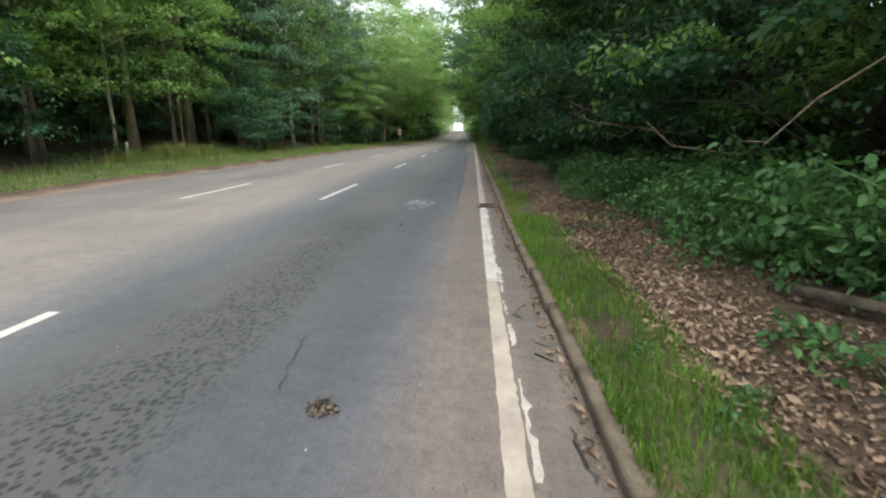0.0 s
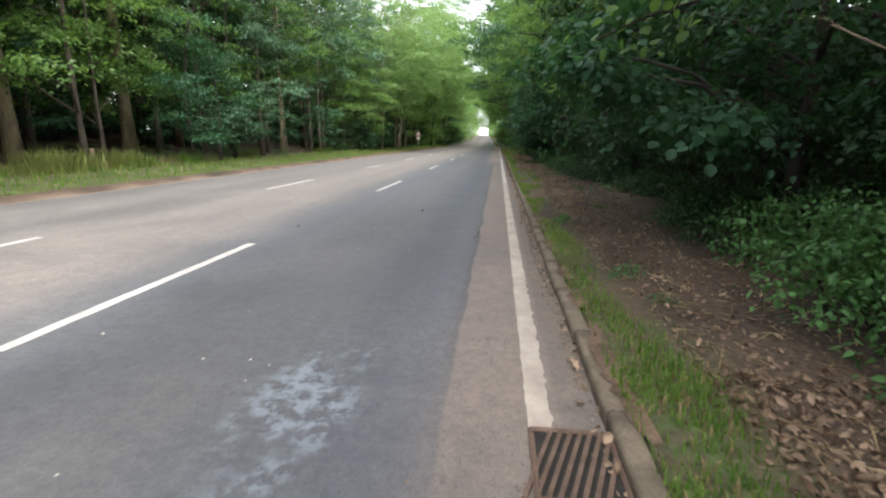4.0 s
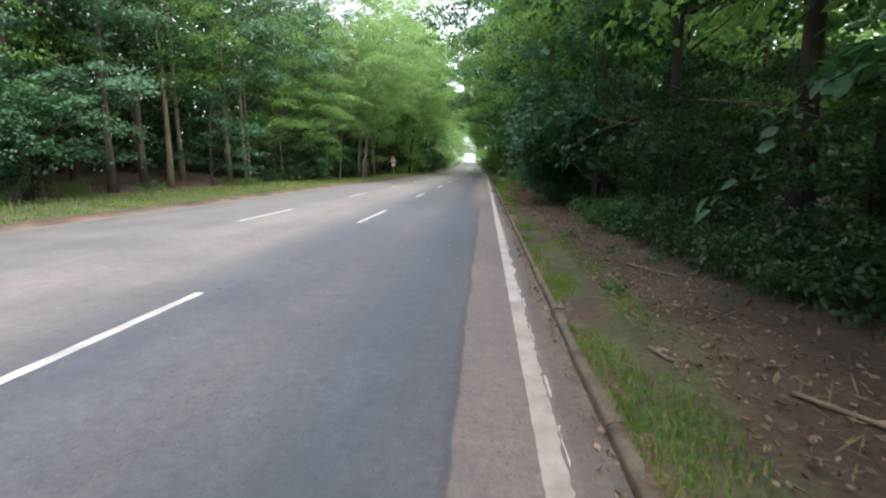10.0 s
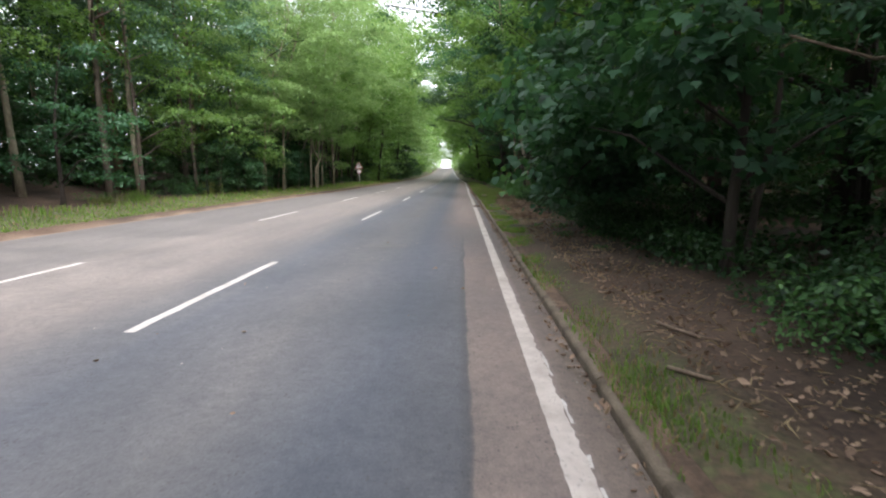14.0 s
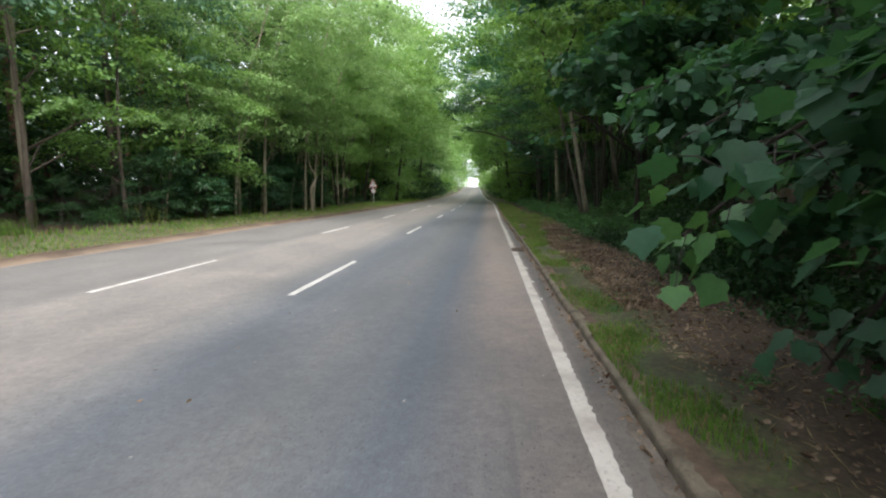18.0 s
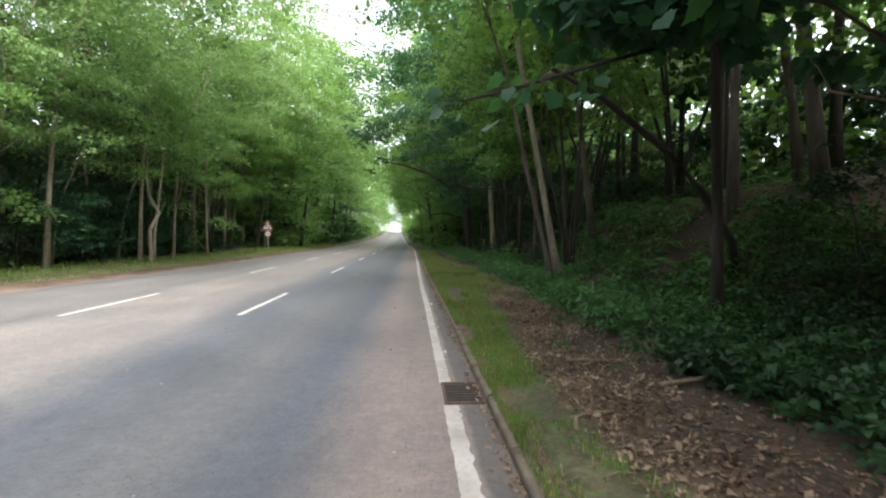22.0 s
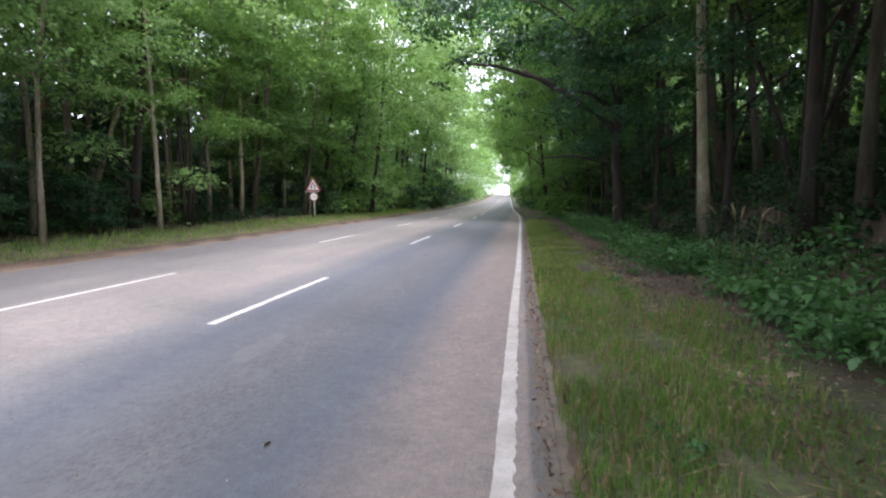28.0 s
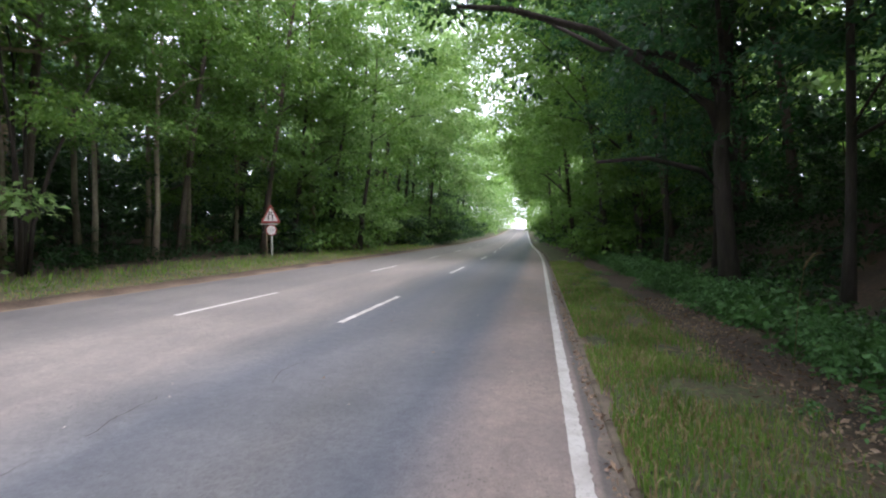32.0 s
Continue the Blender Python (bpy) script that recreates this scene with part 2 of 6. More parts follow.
def make_ground():
    m, t, b = node_mat("woodland_ground", 0.95)
    v = coords(t)
    at = t.nodes.new("ShaderNodeAttribute")
    at.attribute_name = "turf"
    sp = t.nodes.new("ShaderNodeSeparateColor")
    t.links.new(at.outputs["Color"], sp.inputs[0])
    big = noise_tex(t, v, 0.8, 5)
    fine = noise_tex(t, v, 26, 5, 0.7)
    soil = mix(t, ramp(t, big, (0.35, (0, 0, 0)), (0.65, (1, 1, 1))), (0.03, 0.019, 0.013), (0.082, 0.052, 0.035))
    soil = mix(t, 1.0, soil, ramp(t, fine, (0.3, (0.45,) * 3), (0.72, (1.6,) * 3)), "MULTIPLY")
    vor = add(t, "ShaderNodeTexVoronoi", Scale=21.0)
    t.links.new(v, vor.inputs["Vector"])
    litter = mix(t, span(t, vor.outputs["Distance"], 0.25, 0.5, 0.8, 0.0), soil, mix(t, vor.outputs["Color"], (0.11, 0.072, 0.05), (0.26, 0.185, 0.135)))
    soil = mix(t, calc(t, "MULTIPLY", sp.outputs[1], 0.35), soil, litter)
    turf = mix(t, ramp(t, noise_tex(t, v, 3.5, 5), (0.35, (0, 0, 0)), (0.65, (1, 1, 1))), (0.042, 0.066, 0.02), (0.085, 0.12, 0.036))
    turf = mix(t, 1.0, turf, ramp(t, fine, (0.3, (0.6,) * 3), (0.7, (1.3,) * 3)), "MULTIPLY")
    dry = span(t, noise_tex(t, v, 1.1, 4, 0.6), 0.5, 0.66, 0, 0.35)
    turf = mix(t, dry, turf, mix(t, fine, (0.10, 0.075, 0.045), (0.24, 0.185, 0.115)))
    bare = span(t, noise_tex(t, v, 11, 5, 0.7), 0.42, 0.6, 0.25, 0.9)
    col = mix(t, calc(t, "MULTIPLY", sp.outputs[0], bare), soil, turf)
    col = mix(t, sp.outputs[2], col, mix(t, fine, (0.10, 0.072, 0.05), (0.26, 0.195, 0.145)))
    t.links.new(col, b.inputs["Base Color"])
    bump(t, b, fine, 0.6, 0.02)
    return m


def make_leaf(name, dark, light, back, gloss=0.42, passing=0.3):
    """Foliage: leaf by leaf colour, a soft sheen, light passing through."""
    m, t, b = node_mat(name, gloss)
    g = t.nodes.new("ShaderNodeNewGeometry")
    o = t.nodes.new("ShaderNodeObjectInfo")
    v = coords(t)
    patch = span(t, noise_tex(t, v, 1.1, 3), 0.3, 0.7)
    rnd = calc(t, "ADD", calc(t, "MULTIPLY", g.outputs["Random Per Island"], 0.45), calc(t, "MULTIPLY", patch, 0.5))
    rnd = calc(t, "ADD", rnd, calc(t, "MULTIPLY_ADD", o.outputs["Random"], 0.2, -0.1))
    c = ramp(t, rnd, (0.1, dark), (0.5, tuple((p + q) / 2 for p, q in zip(dark, light))), (0.95, light))
    blade = noise_tex(t, v, 24, 3, 0.6)
    c = mix(t, 1.0, c, ramp(t, blade, (0.3, (0.76,) * 3), (0.7, (1.16,) * 3)), "MULTIPLY")
    bump(t, b, blade, 0.25, 0.01)
    t.links.new(c, b.inputs["Base Color"])
    b.inputs["Specular IOR Level"].default_value = 0.26
    tr = t.nodes.new("ShaderNodeBsdfTranslucent")
    t.links.new(mix(t, 0.6, c, back), tr.inputs["Color"])
    sh = t.nodes.new("ShaderNodeMixShader")
    sh.inputs[0].default_value = passing
    t.links.new(b.outputs[0], sh.inputs[1])
    t.links.new(tr.outputs[0], sh.inputs[2])
    t.links.new(sh.outputs[0], t.nodes["Material Output"].inputs["Surface"])
    return m


ASPHALT = make_asphalt()
PAINT = make_paint("road_paint", (0.36, 0.335, 0.31), (0.52, 0.50, 0.485))
PAINT_OLD = make_paint("dirty_road_paint", (0.34, 0.295, 0.265), (0.5, 0.455, 0.42))
PAINT_DULL = make_paint("worn_road_paint", (0.285, 0.235, 0.2), (0.42, 0.365, 0.32))
GROUND = make_ground()
KERB = make_plain("kerb_concrete", (0.185, 0.148, 0.11), (0.07, 0.054, 0.038), 5, 0.9, 70, 0.7, 0.015)
SOIL = make_plain("crumbled_soil", (0.17, 0.112, 0.076), (0.07, 0.046, 0.032), 7, 0.95, 50, 0.9, 0.02)
GUTTER = make_plain("gutter_dirt", (0.19, 0.155, 0.13), (0.10, 0.08, 0.066), 4, 0.95, 45, 0.7, 0.015)
IRON = make_plain("rusty_iron", (0.17, 0.11, 0.085), (0.09, 0.058, 0.045), 12, 0.75, 90, 0.4, 0.004, 0.3)
PIT_DARK = make_plain("gully_dark", (0.02, 0.018, 0.016), (0.012, 0.011, 0.01), 8, 0.9)
BARK_BROWN = make_plain("bark_brown", (0.29, 0.235, 0.145), (0.13, 0.105, 0.068), 5, 0.95, 22, 0.9, 0.03, stretch=(1, 1, 0.25))
BARK_DARK = make_plain("bark_dark", (0.056, 0.044, 0.036), (0.024, 0.02, 0.017), 5, 0.95, 22, 0.9, 0.03, stretch=(1, 1, 0.25))
BARK_GREY = make_plain("bark_grey", (0.15, 0.12, 0.095), (0.07, 0.055, 0.045), 5, 0.95, 22, 0.9, 0.03, stretch=(1, 1, 0.25))
BARK_LIGHT = make_plain("bark_light", (0.34, 0.30, 0.225), (0.17, 0.14, 0.10), 4, 0.9, 20, 0.7, 0.02, stretch=(1, 1, 0.4))
BARK_PINE = make_plain("bark_pine", (0.24, 0.125, 0.08), (0.1, 0.062, 0.046), 4, 0.95, 16, 0.9, 0.03, stretch=(1, 1, 0.3))
BARK_PALE = make_plain("bark_pale", (0.45, 0.385, 0.285), (0.22, 0.18, 0.125), 3.0, 0.85, 15, 0.4, 0.012, stretch=(1, 1, 0.55))
TWIG = make_plain("dry_wood", (0.27, 0.2, 0.145), (0.15, 0.11, 0.08), 9, 0.9, 60, 0.5, 0.006)
# very dark green: holds understory and deep-wood shade besides the leaf's own colour
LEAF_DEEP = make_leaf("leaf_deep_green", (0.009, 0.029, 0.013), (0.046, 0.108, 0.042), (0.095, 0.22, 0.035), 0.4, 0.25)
LEAF_MID = make_leaf("leaf_mid_green", (0.04, 0.094, 0.026), (0.19, 0.335, 0.10), (0.32, 0.54, 0.085), 0.42, 0.42)
# light green with the sky light on exposed crowns put into the colour
LEAF_LIT = make_leaf("leaf_lit_green", (0.078, 0.165, 0.048), (0.262, 0.41, 0.15), (0.41, 0.61, 0.2), passing=0.4)
LEAF_BLUE = make_leaf("leaf_blue_green", (0.012, 0.045, 0.025), (0.058, 0.15, 0.078), (0.12, 0.3, 0.06), 0.45, 0.33)
LEAF_PINE = make_leaf("needle_green", (0.028, 0.07, 0.043), (0.108, 0.205, 0.12), (0.155, 0.31, 0.11))
LEAF_BUSH = make_leaf("undergrowth_green", (0.024, 0.075, 0.026), (0.125, 0.265, 0.09), (0.19, 0.4, 0.08), 0.42)
GRASS = make_leaf("grass_green", (0.045, 0.11, 0.016), (0.185, 0.31, 0.055), (0.24, 0.42, 0.06), 0.6, 0.4)
STRAW = make_leaf("dry_grass", (0.2, 0.15, 0.075), (0.38, 0.30, 0.17), (0.35, 0.27, 0.12), 0.7, 0.3)
PALE_GRASS = make_leaf("pale_grass", (0.12, 0.15, 0.04), (0.30, 0.33, 0.11), (0.3, 0.36, 0.1), 0.6, 0.4)
DEAD = make_leaf("dead_leaf", (0.085, 0.052, 0.036), (0.46, 0.335, 0.24), (0.3, 0.18, 0.1), 0.7, 0.15)


# ---- building blocks ----
def part(name, data, material, parent=None, label=""):
    """One mesh object, from a bmesh or (verts, faces)."""
    me = bpy.data.meshes.new(name)
    if isinstance(data, tuple):
        me.from_pydata(data[0], [], data[1])
    else:
        data.to_mesh(me)
        data.free()
    me.materials.append(material)
    ob = new(name, me)
    ob.parent = parent
    if label:
        ob["label"] = label
    return ob


def smooth(ob):
    for p in ob.data.polygons:
        p.use_smooth = True
    return ob


def root(name, m, label, category, group="", kind=""):
    ob = new(name)
    ob.empty_display_size = 0.2
    ob.matrix_basis = m
    return tagged(ob, label, category, group, kind)


def tube(points, radii, sides=8, rough=0.0, rng=None):
    """A closed tapered tube along points."""
    pts = [Vector(p) for p in points]
    verts, faces = [], []
    for i, p in enumerate(pts):
        d = (pts[min(i + 1, len(pts) - 1)] - pts[max(i - 1, 0)]).normalized()
        a = d.orthogonal().normalized() if abs(d.z) < 0.9 else Vector((1, 0, 0)) - d * d.x
        a.normalize()
        c = d.cross(a)
        for k in range(sides):
            w = 2 * math.pi * k / sides
            r = radii[i] * (1 + (rng.uniform(-rough, rough) if rng else 0))
            verts.append(tuple(p + (a * math.cos(w) + c * math.sin(w)) * r))
    for i in range(len(pts) - 1):
        for k in range(sides):
            n = (k + 1) % sides
            faces.append((i * sides + k, i * sides + n, (i + 1) * sides + n, (i + 1) * sides + k))
    faces.append(tuple(range(sides - 1, -1, -1)))
    faces.append(tuple((len(pts) - 1) * sides + k for k in range(sides)))
    return verts, faces


def join(*pieces):
    verts, faces = [], []
    for v, f in pieces:
        n = len(verts)
        verts.extend(v)
        faces.extend(tuple(i + n for i in q) for q in f)
    return verts, faces


# leaf outlines: across, along, lift, for a leaf of length 1; faces
DIAMOND = (np.array([(0, 0, 0), (0.31, 0.45, 0.13), (0, 1, 0), (-0.31, 0.45, 0.13)]), np.array([(0, 1, 2, 3)]))
POINTED = (np.array([(0, 0, 0), (0.27, 0.25, 0.1), (0.25, 0.62, 0.06), (0, 1, -0.08), (-0.27, 0.25, 0.1), (-0.25, 0.62, 0.06)]), np.array([(0, 1, 2, 3), (0, 3, 5, 4)]))

MAPLE = (np.array([(0, 0, 0), (0.36, 0.10, 0.05), (0.5, 0.42, 0.02), (0.25, 0.55, 0.05), (0, 1, -0.06), (-0.25, 0.55, 0.05), (-0.5, 0.42, 0.02), (-0.36, 0.10, 0.05)]), np.array([(0, 1, 2, 3), (0, 3, 4, 5), (0, 5, 6, 7)]))


def leaf_cloud(centres, sizes, per, length, rng, droop=0.25, flat=0.3, shape=DIAMOND, turned=0.3, hubs=None):
    """Sprays of folded leaves round the centres, each leaf bent along its rib."""
    n = len(centres)
    c = np.repeat(np.asarray(centres, float), per, 0)
    s = np.repeat(np.asarray(sizes, float), per)
    k = n * per
    off = rng.normal(0, 1, (k, 3))
    off /= np.linalg.norm(off, axis=1)[:, None]
    face = off.copy()
    off *= (rng.random(k) ** 0.45)[:, None]
    tilt = np.repeat(rng.normal(0, 0.28, (n, 2)), per, 0)
    off[:, 2] *= flat
    off[:, 2] += off[:, 0] * tilt[:, 0] + off[:, 1] * tilt[:, 1] - droop * (off[:, 0] ** 2 + off[:, 1] ** 2)
    p = c + off * s[:, None]
    if hubs is not None:
        face = 0.5 * face + 1.2 * (p - np.repeat(hubs, per, 0))
        face /= np.linalg.norm(face, axis=1)[:, None] + 1e-9
    d = off * np.array([1, 1, 0.5]) + rng.normal(0, 0.45, (k, 3))
    d[:, 2] -= 0.25
    d /= np.linalg.norm(d, axis=1)[:, None]
    # leaves turn their faces outwards from the spray and up to the light
    up = rng.normal(0, turned, (k, 3)) + face * np.array([0.75, 0.75, 0.6]) + np.array([0, 0, 0.62])
    side = np.cross(d, up)
    side /= np.linalg.norm(side, axis=1)[:, None] + 1e-9
    nrm = np.cross(side, d)
    ln = (length * rng.uniform(0.65, 1.25, k))[:, None, None]
    tv, tf = shape
    verts = p[:, None] + ln * (tv[None, :, 0:1] * side[:, None] + tv[None, :, 1:2] * d[:, None] + tv[None, :, 2:3] * nrm[:, None])
    faces = (np.arange(k)[:, None, None] * len(tv) + tf[None]).reshape(-1, tf.shape[1])
    return verts.reshape(-1, 3), faces


def cloud_part(name, verts, faces, material, parent, kind="", label=""):
    me = bpy.data.meshes.new(name)
    nv, nf = len(verts), len(faces)
    me.vertices.add(nv)
    me.vertices.foreach_set("co", np.ascontiguousarray(verts, np.float32).ravel())
    w = faces.shape[1]
    me.loops.add(nf * w)
    me.loops.foreach_set("vertex_index", np.ascontiguousarray(faces, np.int32).ravel())
    me.polygons.add(nf)
    me.polygons.foreach_set("loop_start", np.arange(0, nf * w, w, dtype=np.int32))
    me.update(calc_edges=True)
    me.materials.append(material)
    ob = new(name, me)
    ob.parent = parent
    if kind:
        ob["kind"] = kind
    if label:
        ob["label"] = label
    return ob


def grow_tree(name, seed, m, bark, leaf, height, radius, blobs, label, group, leaf_size=0.12, per=40, limbs=6,
              lean=(0.0, 0.0), bow=0.0, sway=0.25, spray=0.7, droop=0.25, flat=0.3, fork=0, trunk_sides=9, shape=DIAMOND):
    """A tree: tapered trunk, limbs that reach into the crown, and a crown of leaf sprays.
    blobs: centre x, y, z, half sizes, number of sprays."""
    rng = np.random.default_rng(seed)
    ob = root(name, m, label, "tree", group)
    n = 9
    bend = rng.normal(0, sway, (2,))
    pts, rad = [], []
    for i in range(n):
        u = i / (n - 1)
        wob = math.sin(u * 5.0 + seed) * sway * 0.5 + math.sin(u * 12.0 + 2.3 * seed) * sway * 0.16
        pts.append((lean[0] * u + bow * math.sin(math.pi * u) + bend[0] * u * u + wob * min(1, 1.6 * u), lean[1] * u + bend[1] * u * u + wob * 0.7 * u, -0.25 + (height + 0.25) * u))
        rad.append(radius * ((1.0 - 0.82 * u) + (0.45 if i == 0 else 0.0)))
    smooth(part("trunk", tube(pts, rad, trunk_sides, 0.07, rng), bark, ob))
    if fork:
        fp = [(p[0] + 0.25 + fork * (p[2] / height), p[1] + 0.1, p[2] * 0.95) for p in pts[:-1]]
        smooth(part("trunk", tube(fp, [r * 0.7 for r in rad[:-1]], 7, 0.07, rng), bark, ob))
    # boughs: fans of sprays that reach outwards and droop, with gaps between them
    centres, hubs, tips = [], [], []
    for bx, by, bz, hx, hy, hz, k in blobs:
        nb = max(3, round(k / 6.5))
        q = rng.normal(0, 1, (nb, 3))
        q /= np.linalg.norm(q, axis=1)[:, None]
        q *= (0.5 + 0.5 * rng.random(nb) ** 0.6)[:, None]
        bough = q * np.array([hx, hy, hz]) + np.array([bx, by, bz])
        a = np.arctan2(q[:, 1], q[:, 0]) + rng.normal(0, 0.5, nb)
        out = np.stack([np.cos(a), np.sin(a), 0 * a], 1)
        across = np.stack([-np.sin(a), np.cos(a), 0 * a], 1)
        reach = (0.22 * (hx + hy) * rng.uniform(0.7, 1.25, nb))[:, None]
        i = np.arange(k) % nb
        u, w = rng.uniform(-0.7, 1, (k, 1)), rng.normal(0, 0.42, (k, 1))
        at = bough[i] + reach[i] * (out[i] * u + across[i] * w * (1.15 - 0.6 * u))
        at[:, 2:] += reach[i] * (-0.35 * u * u - 0.25 * w * w + rng.normal(0, 0.07, (k, 1))) + 0.1
        centres.append(at)
        hubs.append(bough[i] - np.array([0, 0, 0.5]) * reach[i])
        tips.append(bough)
    centres, hubs, tips = np.concatenate(centres), np.concatenate(hubs), np.concatenate(tips)
    for j in rng.choice(len(tips), min(limbs, len(tips)), replace=False):
        e = Vector(tips[j])
        at = max(0.15, min(0.92, (e.z - 0.35 * math.hypot(e.x, e.y)) / height))
        f = at * (n - 1)
        i = int(f)
        s = Vector(pts[i]).lerp(Vector(pts[min(i + 1, n - 1)]), f - i)
        r0 = radius * (1 - 0.8 * at) * 0.5
        mid = s.lerp(e, 0.5) + Vector((rng.normal(0, 0.12), rng.normal(0, 0.12), 0.12 * (e - s).length))
        q1, q3 = s.lerp(mid, 0.5), mid.lerp(e, 0.5) + Vector((rng.normal(0, 0.1), rng.normal(0, 0.1), 0.05))
        smooth(part("limb", tube([s, q1, mid, q3, e], [r0, r0 * 0.8, r0 * 0.6, r0 * 0.4, r0 * 0.12], 6, 0.05, rng), bark, ob))
    v, f = leaf_cloud(centres, 0.72 * spray * rng.uniform(0.6, 1.3, len(centres)), per, leaf_size, rng, droop, flat, shape, hubs=hubs)
    cloud_part("crown", v, f, leaf, ob)
    return ob


def hump(a, b, v):
    u = min(1.0, max(0.0, (v - a) / (b - a)))  # falls where b is under a
    return u * u * (3 - 2 * u)


def bend_x(y):
    """How far the road has swung aside at y."""
    return -0.0275 * max(0.0, y - 76) * hump(70, 110, y)


def rise(y):
    return 3.8 * hump(105, 300, y)


def left_edge(y):
    return -9.2 + 0.5 * hump(12, 7, y) + 0.42 * hump(46, 57, y) + 2.0 * hump(85, 190, y) + bend_x(y)


def right_edge(y):
    return 0.34 + 0.07 * hump(7, 2, y) - 0.07 * hump(45, 54, y) + bend_x(y)


def verge(y):
    """How much of the near verge is grown over with grass."""
    return 1 - 0.6 * hump(8.5, 11, y) * hump(17, 15.4, y) - 0.75 * hump(24, 26.5, y) * hump(34, 31, y)


def verge_width(y):
    return 0.32 + 0.32 * hump(17.5, 20, y) * hump(26, 23.5, y) + 0.28 * hump(33, 35.5, y) * hump(40, 38, y) + 0.45 * hump(40, 44, y) + 1.0 * hump(45.5, 49, y) - 0.62 * hump(54.5, 57.5, y)


def ground_z(x, y):
    z = rise(y)
    l, r = left_edge(y), right_edge(y) + 0.13
    nz = noise.noise((x * 0.35, y * 0.35, 0.0))
    fz = noise.noise((x * 1.7, y * 1.7, 3.0))
    if l + 0.02 < x < r - 0.005:
        return z - 0.05
    if x >= r:
        d = x - r
        z += 0.055 + 0.028 * hump(46, 40, y) + 0.05 * hump(0, 0.5, d) + 0.03 * fz * hump(0.1, 0.8, d) + 0.12 * nz * hump(0.8, 3, d)
        far = hump(36, 45, y)
        z += far * ((1.75 + 0.3 * hump(56, 50, y)) * hump(2.6, 5.6, d + 0.5 * nz) + 1.0 * hump(5, 11, d)) + (1 - far) * 0.9 * hump(2.5, 16, d)
        return z
    d = l - x
    z += 0.10 * hump(0.14, 0.34, d) + 0.16 * hump(0.4, 2.6, d) + 0.03 * fz * hump(0.2, 1, d)
    return z + 1.15 * hump(2.6, 13, d) + 0.2 * nz * hump(1.5, 6, d) + 0.8 * hump(14, 40, d)


# ---- ground sheet ----
def stations(*runs):
    out = []
    for a, b, step in runs:
        k = max(1, round((b - a) / step))
        out += [a + (b - a) * i / k for i in range(k)]
    return out + [runs[-1][1]]


def build_ground():
    ys = stations((-900, -60, 120), (-60, -6, 6), (-6, 76, 0.28), (76, 130, 1.5), (130, 330, 8), (330, 2600, 250))
    us = stations((-1500, -60, 160), (-60, -16, 4), (-16, -2.8, 0.9), (-2.8, 0, 0.16))      # out from the left edge
    vs = stations((0, 2.6, 0.11), (2.6, 8, 0.5), (8, 24, 2.0), (24, 60, 6), (60, 1500, 160))  # out from the kerb
    verts, zones = [], []
    for y in ys:
        l, r = left_edge(y), right_edge(y) + 0.13
        for x in [l + u for u in us] + [l + 0.06, (l + r) / 2, r - 0.13, r - 0.012] + [r + v for v in vs]:
            verts.append((x, y, ground_z(x, y)))
            nz = 0.5 + 0.5 * noise.noise((x * 2.1, y * 1.1, 5.0))
            n2 = 0.5 + 0.5 * noise.noise((x * 0.9, y * 0.5, 9.0))
            d = x - r
            turf = litter = sand = 0.0
            if d > -0.01:
                w = verge_width(y) + 0.35 * (n2 - 0.5) + 0.12 * hump(5, 1, y)
                turf = (1 - hump(w - 0.12, w + 0.25, d + 0.3 * (nz - 0.5))) * hump(0.32, 0.5, nz + hump(36, 46, y) * 0.1 + 0.1) * (0.25 + 0.75 * verge(y))
                turf = max(turf, 0.7 * hump(1.9, 2.3, d) * hump(40, 46, y) * (1 - hump(2.6, 3.4, d)))
                litter = hump(0.25, 0.6, n2) * (1 - 0.4 * hump(12, 16, y) * (1 - hump(36, 41, y))) * (1 - 0.95 * hump(2.2, 3.2, d))
                if y > 240:
                    turf = max(turf, hump(240, 270, y))
            elif x < l + 0.01:
                e = l - x
                turf = hump(0.36, 0.62, e + 0.3 * (nz - 0.5)) * (1 - hump(2.2, 3.6, e + 1.2 * (n2 - 0.5)))
                sand = 0.9 * (1 - hump(0.08, 0.26, e + 0.3 * (nz - 0.5)))
                litter = 0.5
                if y > 240:
                    turf = max(turf, hump(240, 270, y))
            zones.append((turf, litter, sand, 1))
    w = len(us) + 4 + len(vs)
    faces = [(j * w + i, j * w + i + 1, (j + 1) * w + i + 1, (j + 1) * w + i) for j in range(len(ys) - 1) for i in range(w - 1)]
    ob = part("ground", (verts, faces), GROUND)
    at = ob.data.color_attributes.new("turf", "FLOAT_COLOR", "POINT")
    at.data.foreach_set("color", np.array(zones, np.float32).ravel())
    smooth(ob)
    return tagged(ob, "brown leaf-strewn woodland floor with grassy verges beside the road", "ground", kind="structure")


build_ground()


# ---- road ----
def build_road():
    ys = stations((-60, -4, 8), (-4, 70, 2), (70, 330, 5), (330, 600, 30))
    verts, faces = [], []
    cols = 10
    for y in ys:
        l, r = left_edge(y) - 0.05, right_edge(y)
        for i in range(cols + 1):
            verts.append((l + (r - l) * i / cols, y, rise(y)))
    n = len(verts)
    for j in range(len(ys) - 1):
        for i in range(cols):
            a = j * (cols + 1) + i
            faces.append((a, a + 1, a + cols + 2, a + cols + 1))
    ob = part("road", (verts, faces), ASPHALT)
    return tagged(ob, "worn grey asphalt road with three marked lanes", "road", kind="structure")


ROAD = build_road()


